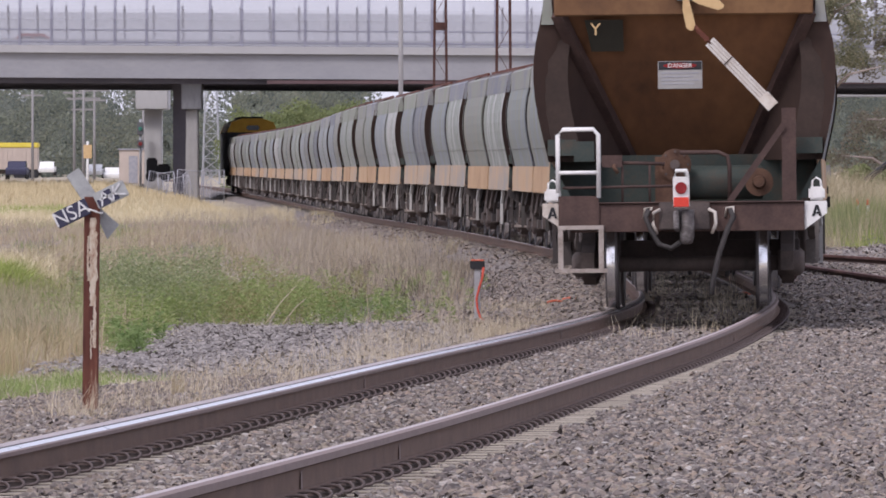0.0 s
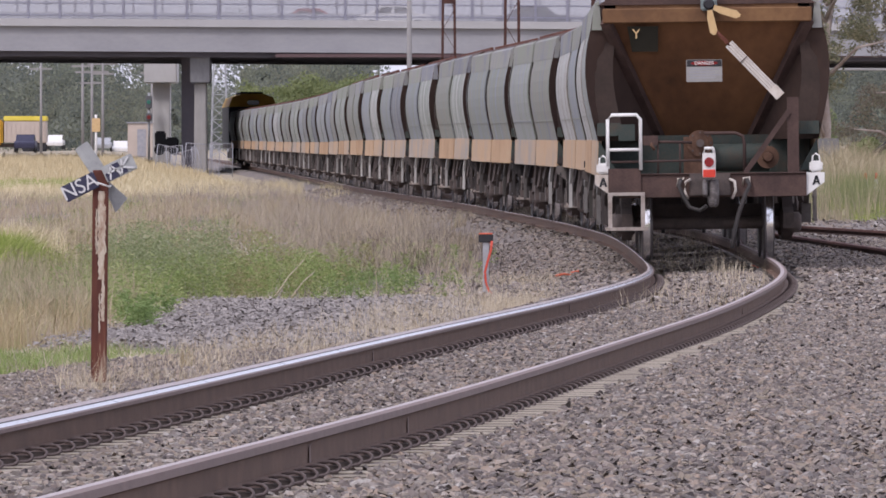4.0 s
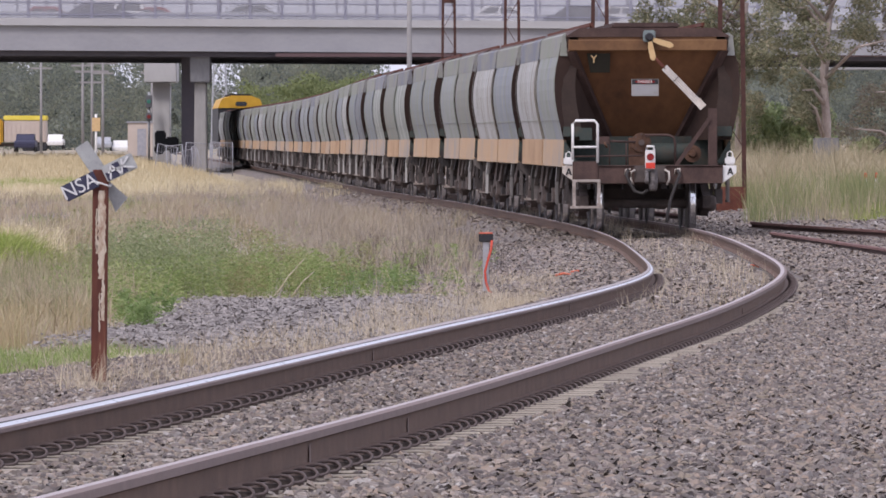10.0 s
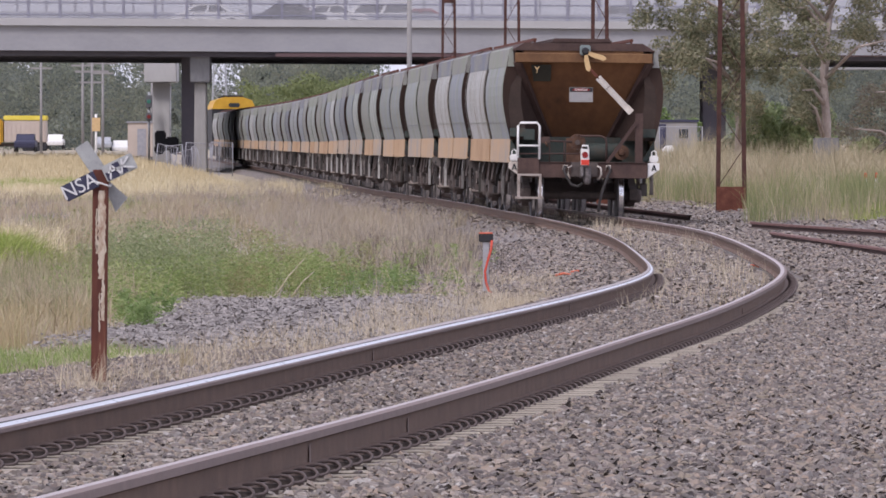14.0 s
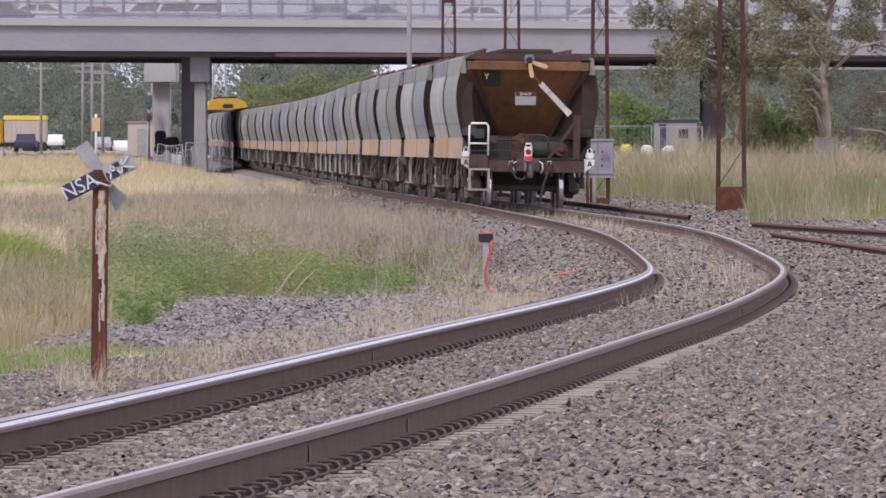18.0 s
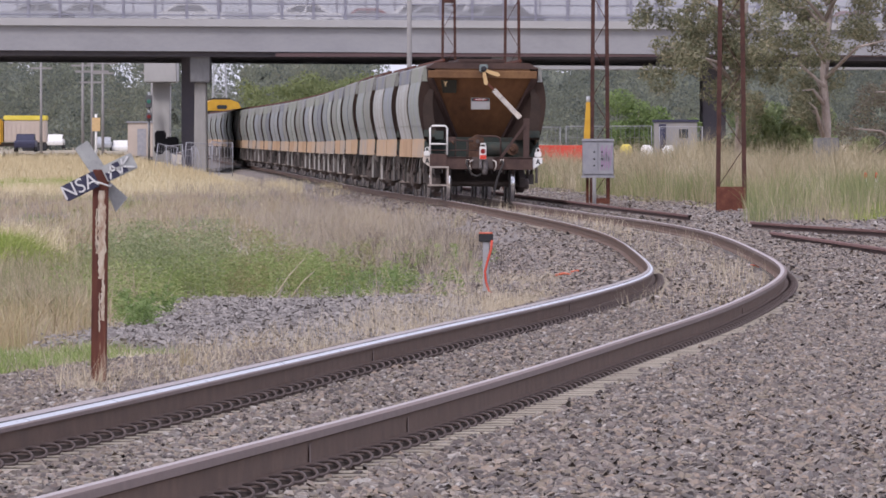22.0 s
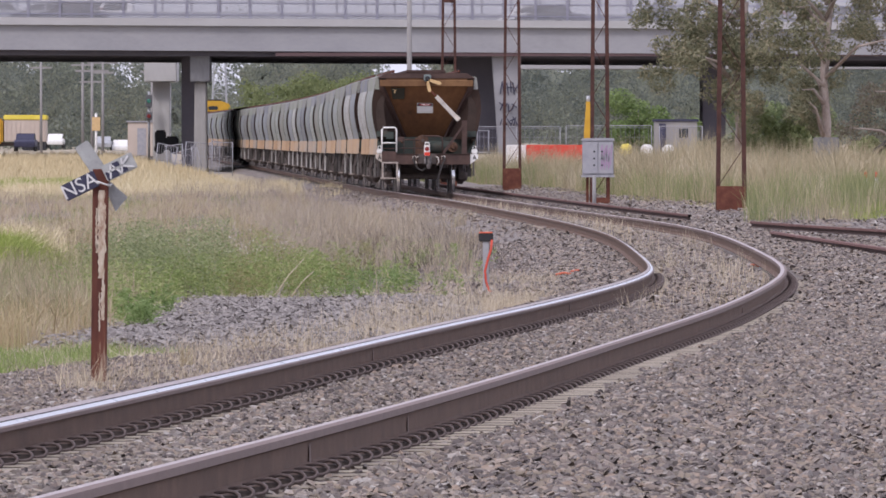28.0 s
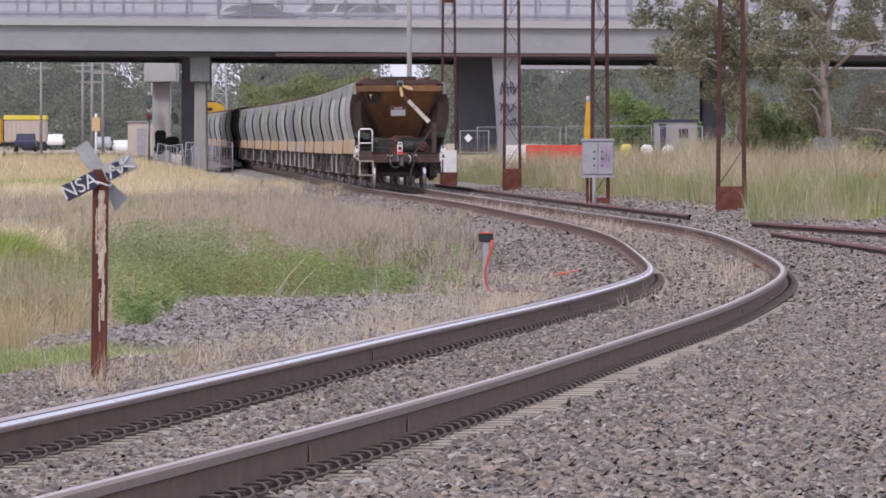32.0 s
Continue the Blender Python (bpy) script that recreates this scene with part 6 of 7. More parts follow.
blades("dead_weeds", field(2, 30000, -HALF, 0.062, 80, 330, lambda x, y: ss(-8, -4, off_of(x, y)) * ss(-2.2 + 0.7 * ss(120, 150, y), -5.2 + 1.8 * ss(120, 150, y), off_of(x, y)) * (0.1 + 0.9 * patchy(0.75, -0.2, 0.25, 9)(x, y)) * (1 - 0.8 * on_gravel(x, y)) * (1 - 0.9 * box_in(x, y, -4.6, -0.9, 84, 99, 0.3, 2))), 0.15, 0.55, 0.006, 0.8, M_GREYSTEM, "grey-brown dead weed stalks on the embankment", "weeds", 12, per=7, spread=0.12, swell=0.8)
blades("bank_straw", field(153, 5000, -HALF, 0.062, 84, 260, lambda x, y: ss(-7, -4, off_of(x, y)) * ss(-2.0, -4.2, off_of(x, y)) * patchy(0.9, 0.0, 0.3, 65)(x, y) * (1 - 0.8 * box_in(x, y, -4.6, -0.9, 84, 99, 0.3, 2))), 0.2, 0.6, 0.006, 0.7, M_BLEACHED, "tawny stems among the dead weeds", "weeds", 154, per=6, spread=0.1, swell=0.9)
# brown and green reeds left of the post
blades("brown_reeds", field(27, 12000, -HALF, 0, 66, 98, zone(-7.5, -3.6, 66, 92, pat=patchy(0.9, -0.3, 0.2, 43))), 0.2, 0.6, 0.008, 0.45, M_BROWNGRASS, "brown and green reeds at the edge of the field", "grass", 28, per=6, spread=0.1, swell=1.2)
blades("golden_tussocks", clumps(141, 38, -5.0, -3.35, 65, 74, 8, 0.1), 0.2, 0.5, 0.0055, 0.65, M_GOLDEN_BROWN, "golden-brown tussocks leaning in the wind", "grass", 142, per=14, spread=0.06)
blades("green_reeds_field", clumps(143, 90, -6.0, -3.5, 70, 94, 8, 0.12), 0.25, 0.65, 0.007, 0.5, M_OLIVE_GRASS, "tall green grass behind the golden tussocks", "grass", 144, per=10, spread=0.07)
blades("low_green_grass", field(4, 4200, -HALF, 0, 54, 72, zone(-6, -2.75, 56, 66, 0.35, 2.5, pat=patchy(1.3, -0.08, 0.3, 11))), 0.03, 0.13, 0.005, 0.8, M_OLIVE_GRASS, "low green grass beside the gravel", "grass", 14, per=6, spread=0.08)
blades("thin_green_grass", field(145, 5000, -HALF, 0, 58, 70, zone(-2.9, -1.9, 60, 67, 0.25, 2.0, pat=patchy(1.4, -0.1, 0.3, 61))), 0.04, 0.14, 0.006, 0.7, M_WEED, "thin green grass on the gravel", "grass", 146, per=4, spread=0.08)
blades("short_dry_grass", field(29, 9000, -HALF, 0, 50, 90, zone(-6, 1.2, 50, 88, off_max=-1.5, pat=patchy(1.2, 0.05, 0.4, 13))), 0.05, 0.22, 0.005, 0.8, M_DEADSTEM, "short dry grass beside the rail", "grass", 30, per=5, spread=0.08)
blades("rail_straw", field(147, 17000, -HALF, 0.02, 50, 84, lambda x, y: ss(-1.3, -1.7, off_of(x, y)) * ss(-3.6, -2.6, off_of(x, y)) * (0.08 + 0.92 * patchy(1.6, 0.0, 0.35, 63)(x, y))), 0.08, 0.36, 0.0045, 0.7, M_BLEACHED, "wispy straw stems standing on the gravel", "grass", 148, per=4, spread=0.07)
blades("tawny_tuft", clumps(157, 2, -1.98, -1.9, 57, 58, 7, 0.025), 0.22, 0.34, 0.004, 0.15, M_GOLDEN_BROWN, "upright tawny tuft beside the rail", "grass", 158, per=8, spread=0.015)
blades("green_sprigs", field(159, 5000, -HALF, 0, 54, 66, zone(-4, -2.75, 55, 64, 0.3, 2.0, pat=patchy(1.5, -0.2, 0.2, 67))), 0.05, 0.2, 0.007, 0.9, M_WEED, "pale green sprigs on the gravel", "grass", 160, per=5, spread=0.08)
blades("dark_twigs", clumps(149, 26, -2.6, 0.2, 56, 84, 3, 0.06), 0.12, 0.42, 0.0045, 0.4, M_TWIG, "thin dark dead twigs on the gravel", "weeds", 150, per=3, spread=0.04)
r_ = np.random.default_rng(15)
lx, ly = -5.72 + 0.33 * r_.normal(0, 1, 2200), 99.5 + 1.5 * r_.normal(0, 0.7, 2200)
hump = np.exp(-((lx + 5.75) / 0.4) ** 2)
blades("lush_grass", np.stack([lx, ly, ground_z(lx, ly) - 0.02 + 0.4 * hump * r_.uniform(0, 1, 2200)], 1), 0.14, 0.44, 0.011, 1.0, M_LUSH, "mound of lush bright green grass", "grass", 15, per=8, spread=0.08)
lx, ly = -5.85 + 0.28 * r_.normal(0, 1, 300), 103 + r_.normal(0, 0.8, 300)
blades("pale_crest", np.stack([lx, ly, ground_z(lx, ly) + 0.34], 1), 0.2, 0.52, 0.008, 0.9, M_STRAW, "pale seed heads over the lush mound", "grass", 151, per=6, spread=0.08)
blades("rail_dry_grass", field(5, 7000, -HALF, HALF, 56, 100, lambda x, y: ss(56, 70, y) * ss(-1.35, -1.8, off_of(x, y)) * (off_of(x, y) > -3.4) * (0.2 + 0.8 * patchy(1.0, -0.1, 0.35, 17)(x, y)) * (1 - 0.6 * on_gravel(x, y))), 0.08, 0.34, 0.0055, 0.6, M_BLEACHED, "sparse dead grass beside the rail", "grass", 16, per=6, spread=0.07)
p = field(6, 34000, -HALF, HALF, 70, 190, lambda x, y: (np.abs(off_of(x, y)) < 0.55) * (0.04 + 0.7 * patchy(2.2, 0.05, 0.35, 19)(x, y)))
p[:, 2] += 0.12
blades("track_weeds", p, 0.1, 0.4, 0.006, 0.4, M_BLEACHED, "dry weeds between the rails", "weeds", 17, per=4, spread=0.06)


REED_X = (-2.6, 1.1, 1.9, 3.5, 5.2, 7.0, 9.8)
REED_Y = (340, 308, 288, 253, 205, 171, 158)


def reed_start(x, y):
    return np.where(x / y > 0.0403, 151 + 2 * np.sin(x * 3), np.interp(x, REED_X, REED_Y))


def past_siding(x, y):
    """Beyond the edge of the ballast on the right; past the mast the reeds reach down to the siding."""
    return (y > reed_start(x, y)) * (x > line_x(y) + 1.9)


_gp = patchy(0.6, -0.22, 0.12, 23)


def green_at(x, y):
    """Green reeds fill clumps along the foot of the bank and thin out up it."""
    d = y - reed_start(x, y)
    return 0.8 * _gp(x, y) * ss(38, 6, d + 10 * np.sin(x * 2.1)) * np.where(x / y > 0.0403, 0.6, 1.0)



# reeds on the right
blades("green_reeds", field(7, 36000, -0.01, HALF, 148, 330, lambda x, y: past_siding(x, y) * (0.03 + 0.97 * green_at(x, y))), 0.4, 1.0, 0.01, 0.32, M_REED_GREEN, "tall green reeds beyond the siding", "grass", 18, per=6, spread=0.1, swell=0.7)
blades("tan_reeds", field(9, 17000, -0.01, HALF, 148, 330, lambda x, y: past_siding(x, y) * (1 - 0.9 * green_at(x, y))), 0.3, 0.85, 0.01, 0.4, M_REED_TAN, "tan reeds among the green ones", "grass", 20, per=5, spread=0.1, swell=0.7)
blades("seeding_grass", field(8, 9000, -0.01, HALF, 185, 340, lambda x, y: past_siding(x, y) * ss(3.0, 5.5, off_of(x, y)) * (0.2 + 0.8 * patchy(0.4, -0.2, 0.2, 25)(x, y))), 0.6, 1.25, 0.01, 0.5, M_REED_TAN, "tall pale seeding grass on the bank", "grass", 19, per=5, spread=0.12, swell=0.5)
r_ = np.random.default_rng(111)
for nm, cnt, d0, d1, h0, h1, ln, m_, lab, sd in (("green_reed_clumps", 60, 0, 12, 0.5, 1.05, 0.2, M_REED_GREEN, "dense clumps of green reeds at the foot of the bank", 112), ("seed_head_clumps", 55, 10, 60, 0.8, 1.5, 0.5, M_REED_TAN, "pale clumps of seeding grass on the bank", 113), ("rusty_grass_clumps", 30, 4, 50, 0.5, 1.0, 0.4, M_BLEACHED, "rusty tan clumps of dry grass on the bank", 114)):
    cx = r_.uniform(0.5, 11.5, cnt)
    cy = np.interp(cx, REED_X, REED_Y) + r_.uniform(d0, d1, cnt)
    kk = np.repeat(np.arange(cnt), 28)
    qx, qy = cx[kk] + r_.normal(0, 0.28, len(kk)), cy[kk] + r_.normal(0, 1.2, len(kk))
    kp = past_siding(qx, qy)
    qx, qy = qx[kp], qy[kp]
    blades(nm, np.stack([qx, qy, ground_z(qx, qy) - 0.02], 1), h0, h1, 0.011, ln * 1.3, m_, lab, "grass", sd, per=5, spread=0.08)
blades("short_lush_grass", field(10, 5000, 0.03, HALF, 148, 176, lambda x, y: (x > 8.2) * past_siding(x, y) * 1.0), 0.1, 0.3, 0.012, 0.4, M_LUSH, "short bright green grass at the foot of the bank", "grass", 44, per=6, spread=0.1)


def leaf_cloud(name, centres, radii, n, size, m, seed, parent=None, flat=0.75, droop=0.35, lay=0.0, wide=0.32):
    """Many small leaves spread over the shells of clumps."""
    r = np.random.default_rng(seed)
    centres, radii = np.asarray(centres, float), np.asarray(radii, float)
    w = radii ** 2
    k = r.choice(len(centres), n, p=w / w.sum())
    d = r.normal(0, 1, (n, 3))
    d /= np.linalg.norm(d, axis=1)[:, None]
    rad = radii[k] * r.uniform(0.35, 1.08, n) ** 0.6
    c = centres[k] + d * rad[:, None] * np.array([1, 1, flat])
    a = r.normal(0, 1, (n, 3))
    a[:, 2] -= droop
    a /= np.linalg.norm(a, axis=1)[:, None]
    b = np.cross(a, r.normal(0, 1, (n, 3)))
    b /= np.linalg.norm(b, axis=1)[:, None]
    if lay:
        nn = d * lay + r.normal(0, 0.45, (n, 3))
        a = np.cross(nn, a)
        a /= np.linalg.norm(a, axis=1)[:, None] + 1e-6
        b = np.cross(nn, a)
        b /= np.linalg.norm(b, axis=1)[:, None] + 1e-6
    s = (size * r.uniform(0.6, 1.4, n))[:, None]
    v = np.stack([c - a * s, c + b * s * wide, c + a * s, c - b * s * wide], 1).reshape(-1, 3)
    q = np.arange(n)[:, None] * 4
    f = np.concatenate([q + np.array([[0, 1, 2]]), q + np.array([[0, 2, 3]])], 0)
    return raw(name, v, f, m, parent)


def leafy(name, pts, hmin, hmax, leaf, m, label, seed, per=55, slim=0.2):
    """Upright weeds with many small leaves up their stems."""
    r = np.random.default_rng(seed)
    n0 = len(pts)
    hh = r.uniform(hmin, hmax, n0)
    k = np.repeat(np.arange(n0), per)
    n = len(k)
    t = r.uniform(0.02, 1, n) ** 0.8
    az = r.uniform(0, math.tau, n)
    rad = (0.16 * (1.05 - 0.75 * t)) * hh[k] / 0.5 * r.uniform(0.3, 1, n)
    lean = r.normal(0, 0.15, (n0, 2))
    c = np.asarray(pts)[k] + np.stack([np.cos(az) * rad + lean[k, 0] * t * hh[k], np.sin(az) * rad + lean[k, 1] * t * hh[k], t * hh[k]], 1)
    a = np.stack([np.cos(az), np.sin(az), r.normal(0.25, 0.5, n)], 1)
    a /= np.linalg.norm(a, axis=1)[:, None]
    b = np.cross(a, r.normal(0, 1, (n, 3)))
    b /= np.linalg.norm(b, axis=1)[:, None]
    s = (leaf * r.uniform(0.5, 1.4, n))[:, None]
    v = np.stack([c - a * s, c + b * s * slim, c + a * s, c - b * s * slim], 1).reshape(-1, 3)
    q = np.arange(n)[:, None] * 4
    f = np.concatenate([q + np.array([[0, 1, 2]]), q + np.array([[0, 2, 3]])], 0)
    return tagged(raw(name, v, f, m), label, "weeds", kind="stuff")


leafy("green_weeds", field(3, 3600, -HALF, 0.01, 82, 112, zone(-4.7, -1.7, 89, 102, 0.35, 3, -2.5, lambda x, y: 0.4 * patchy(1.1, -0.05, 0.25, 29)(x, y))), 0.12, 0.38, 0.026, M_WEED, "thick low green weeds", 13, 70)
leafy("tall_herbs", clumps(83, 46, -4.25, -2.6, 88.5, 98, 8, 0.09), 0.45, 0.95, 0.024, M_HERB, "tall grey-green herbs in leaf", 84, 90)
leafy("bright_herbs", clumps(155, 34, -3.4, -1.5, 88, 94, 8, 0.1), 0.25, 0.6, 0.022, M_WEED, "fresh green herbs along the gravel edge", 156, 80)
leafy("mid_herbs", clumps(85, 40, -4.1, -1.2, 88.5, 97, 8, 0.1), 0.25, 0.52, 0.026, M_WEED, "bushy green herbs at the edge of the gravel", 86, 85)
leafy("olive_weeds", clumps(87, 90, -6.2, -0.9, 88, 108, 7, 0.12), 0.25, 0.6, 0.022, M_OLIVE, "olive and brown seeding weeds", 88, 70)
leafy("fresh_plants", clumps(89, 9, -3.2, -2.78, 72.5, 78, 5, 0.06), 0.22, 0.42, 0.04, M_FRESH, "fresh green broad-leaved plants by the gravel", 90, 60, 0.16)
leafy("right_herbs", clumps(91, 22, -1.5, -0.45, 88, 96, 7, 0.1), 0.12, 0.34, 0.024, M_FRESH, "low bright green herbs", 92, 60)
def bank_points(seed, n, y0, y1, o0, o1, per, rad):
    """Clumps set out beside the track, by distance and offset."""
    r = np.random.default_rng(seed)
    cy = r.uniform(y0, y1, n)
    cx = line_x(cy) + r.uniform(o0, o1, n)
    k = np.repeat(np.arange(n), per)
    x, y = cx[k] + r.normal(0, rad, len(k)), cy[k] + r.normal(0, rad * 2, len(k))
    return np.stack([x, y, ground_z(x, y) - 0.02], 1)


blades("dead_bushes", bank_points(101, 80, 98, 170, -6.0, -2.9, 8, 0.14), 0.3, 0.75, 0.006, 0.5, M_DEADSTEM, "twiggy grey-brown dead bushes on the bank", "weeds", 102, per=10, spread=0.06)
blades("grey_brush", bank_points(171, 60, 95, 140, -5.6, -2.7, 8, 0.16), 0.2, 0.55, 0.005, 0.9, M_TWIG, "dark tangled brush on the bank", "weeds", 172, per=7, spread=0.08)
leafy("bank_greens", clumps(173, 26, -4.6, -2.2, 104, 136, 7, 0.16), 0.15, 0.45, 0.026, M_OLIVE, "green weeds straggling up the bank", 174, 50)
blades("dry_tussocks", clumps(103, 90, -7.5, 0.5, 105, 190, 7, 0.15), 0.25, 0.6, 0.009, 0.5, M_BROWNGRASS, "rounded brown grass tussocks in the field", "grass", 104, per=12, spread=0.08)
blades("pale_tussocks", clumps(105, 90, -13, -2.5, 235, 320, 7, 0.25), 0.25, 0.55, 0.011, 0.5, M_STRAW, "pale straw tussocks in the field", "grass", 106, per=10, spread=0.1)
leafy("field_herbs", clumps(107, 40, -9, -2.5, 110, 200, 5, 0.15), 0.12, 0.35, 0.035, M_OLIVE, "olive-green herbs in the field", 108, 45)
for a, b in (((-1.95, 88.2, -0.4), (-1.62, 88.6, 0.02)), ((-1.75, 88.2, -0.4), (-1.5, 88.5, -0.12))):
    bm = bmesh.new()
    mid = [(a[k] + b[k]) / 2 + (0.03 if k == 2 else 0) for k in range(3)]
    tube(bm, [a, mid, b], 0.009, 6, r2=0.005)
    thing("dead_stalk", bm, M_BLEACHED, "pale bent dead stalk among the green herbs", "stalk", "dead stalks")
p = clumps(93, 34, -3.9, -1.9, 90, 99, 5, 0.1)
p[:, 2] += 0.45 + 0.3 * np.random.default_rng(94).uniform(0, 1, len(p))
M_PETAL = mat("white_petal", [(0.6, 0.57, 0.52), (0.72, 0.7, 0.66)], 3, 0.8, bump=0)
flowers = leaf_cloud("white_flowers", p, np.full(len(p), 0.03), 380, 0.01, M_PETAL, 95)
tagged(flowers, "small white flowers on the herbs", "flowers", kind="stuff")
leafy("post_weeds", field(45, 1300, -HALF, 0, 76, 96, zone(-3.95, -2.95, 78, 92, 0.25, 3, -2.5)), 0.2, 0.6, 0.03, M_WEED, "upright green weeds at the edge of the gravel", 46, 60)
leafy("edge_weeds", field(47, 2600, -HALF, 0, 60, 100, zone(-6.2, -3.9, 64, 98, 0.5, 4, -2.5, patchy(0.8, 0.0, 0.25, 59))), 0.1, 0.35, 0.024, M_OLIVE, "low leafy weeds at the edge of the field", 48, 45)
leafy("spindly_weeds", field(37, 1500, -HALF, 0.01, 84, 112, zone(-4.8, -1.9, 86, 108, 0.4, 4, -2.5, lambda x, y: 0.35 * patchy(0.8, -0.1, 0.3, 47)(x, y))), 0.5, 0.85, 0.022, M_WEED, "tall spindly green weeds", 38, 40)
leafy("scattered_weeds", field(33, 2500, -HALF, 0.02, 84, 125, zone(-6.0, 0.3, 84, 122, 0.5, 4, -2.3, patchy(0.9, 0.0, 0.25, 31))), 0.15, 0.4, 0.03, M_WEED, "scattered small green weeds", 34)
leafy("dark_weeds", field(35, 900, -HALF, 0, 66, 92, zone(-4.0, -3.0, 74, 90, 0.3, 3, -2.5, patchy(1.4, 0.0, 0.3, 41))), 0.15, 0.42, 0.03, M_WEED, "green weeds beside the post", 36)
def limbs(name, segs, parent, m):
    bm = bmesh.new()
    for pts, r0, r1 in segs:
        tube(bm, pts, r0, 8, r2=r1)
    return part(name, bm, m, parent)


def build_gum(x, y, z0, seed, clumps, n, m, label, lean=0.3):
    """A gum tree: trunk, limbs out to given clump boxes (x0, x1, z0, z1, count), drooping leaves."""
    t = holder("gum_tree", label, "tree", "trees by the bridge", pose(x, y, z0))
    r = np.random.default_rng(seed)
    top = max(c[3] for c in clumps)
    tr = [(0, 0, -0.3), (0.08, 0, top * 0.22), (-0.04, 0.1, top * 0.45), (lean, 0, top * 0.8)]
    limbs("trunk", [(tr, 0.19, 0.08)], t, M_BARK)
    cs, rs = [], []
    for x0, x1, za, zb, cnt in clumps:
        for k in range(cnt):
            cx, cz = r.uniform(x0, x1), r.uniform(za, zb)
            cy = r.normal(0, 1.2)
            if k < 2 or k % 3 == 0:
                hz = max(0.8, cz - r.uniform(0.5, 1.6))
                hz = min(hz, top * 0.75)
                bm = bmesh.new()
                tube(bm, [(0.03, 0, hz), (cx * 0.5, cy * 0.5, hz + (cz - hz) * 0.65 + 0.2), (cx, cy, cz)], 0.075, 6, r2=0.02)
                part("limb", bm, M_BARK, t)
            for q in range(3):
                cs.append((cx + r.normal(0, 0.35), cy + r.normal(0, 0.35), cz + r.normal(0, 0.3)))
                rs.append(r.uniform(0.22, 0.55))
    leaf_cloud("crown", cs, rs, n, 0.085, m, seed + 1, t, 0.9, 0.9, 0.7)
    return t


M_LEAF_RED = mat("reddish_leaf", [(0.12, 0.105, 0.085), (0.18, 0.155, 0.12), (0.23, 0.2, 0.155), (0.2, 0.21, 0.12)], 0.6, 0.75, by="island", spread=0.6, bump=0)
translucent(M_LEAF_RED, 0.42)
build_gum(10.2, 264, 0.2, 31, ((-3.3, -0.6, 3.5, 6.8, 18), (-0.9, 1.2, 3.2, 7.5, 14), (-0.9, 0.2, 1.9, 2.9, 3)), 16000, M_LEAF, "gum tree with a dense olive crown before the bridge")
build_gum(13.1, 262, 0.2, 33, ((-2.4, 0.3, 3.0, 8.0, 26), (0.3, 2.2, 4.3, 8.0, 12), (-2.2, -0.4, 1.6, 3.2, 8)), 17000, M_LEAF, "tall gum tree with a pale trunk and drooping grey-green crown")
build_gum(16.6, 270, 0.2, 37, ((-1.6, 1.5, 4.6, 8.0, 12), (-2.4, 1.2, 1.2, 3.2, 14)), 8000, M_LEAF_RED, "gum tree with a reddish-grey crown at the bank", -0.2)


M_GROVE = mat("pale_grove_leaf", [(0.14, 0.175, 0.075), (0.2, 0.235, 0.1), (0.27, 0.29, 0.135)], 0.3, 0.8, by="island", spread=0.5, bump=0)
translucent(M_GROVE, 0.42)


M_THICKET = mat("thicket_leaf", [(0.13, 0.175, 0.085), (0.19, 0.24, 0.115), (0.25, 0.3, 0.145), (0.31, 0.32, 0.18)], 0.4, 0.8, by="island", spread=0.6, bump=0)
translucent(M_THICKET, 0.42)


def build_bush(x, y, z0, w, h, m, seed, label, n=5000, leaf=0.16):
    t = holder("bush", label, "bush", "bushes", pose(x, y, z0))
    r = np.random.default_rng(seed)
    cs = [(r.uniform(-w, w) * 0.8, r.uniform(-0.8, 0.8), h * r.uniform(0.2, 0.85) * (1 - 0.35 * abs(k % 5 - 2) / 2)) for k in range(16)]
    rs = [r.uniform(0.3, 0.55) * min(w, h) * 0.75 for k in cs]
    limbs("stem", [([(0, 0, -0.2), (c[0] * 0.5, c[1] * 0.5, c[2] * 0.5), c], 0.05, 0.015) for c in cs[:6]], t, M_BARK)
    leaf_cloud("foliage", cs, rs, n, leaf * 0.8, m, seed + 1, t, 0.9, 0.35, 0.9, 0.45)


build_bush(9.75, 396, 0.3, 2.2, 4.0, M_LEAF_GREEN, 41, "bright green leafy bush behind the works yard", 14000, 0.1)
build_bush(12.4, 285, 0.2, 2.1, 3.7, M_THICKET, 51, "dense mid-green shrub behind the gum trees", 12000, 0.1)
build_bush(12.6, 410, 0.3, 1.2, 2.4, M_LEAF_GREEN, 43, "green bush beside the shed", 3000)
build_bush(11.7, 266, 0.2, 1.2, 2.6, M_GROVE, 45, "mid-green bush at the foot of a gum tree", 4000, 0.12)
build_bush(14.6, 250, 0.2, 1.2, 1.7, M_GROVE, 47, "low green bush on the bank", 3500, 0.12)
build_bush(9.9, 268, 0.2, 1.2, 1.8, M_LEAF, 49, "olive-green bush below the gum trees", 4000, 0.12)

# fallen dark log leaning by the trees
bm = bmesh.new()
tube(bm, [(14.0, 248, 1.0), (15.2, 248, 1.9), (16.0, 248, 2.5)], 0.1, 8)
thing("leaning_log", bm, M_BLACK, "dark leaning log among the bushes", "log")

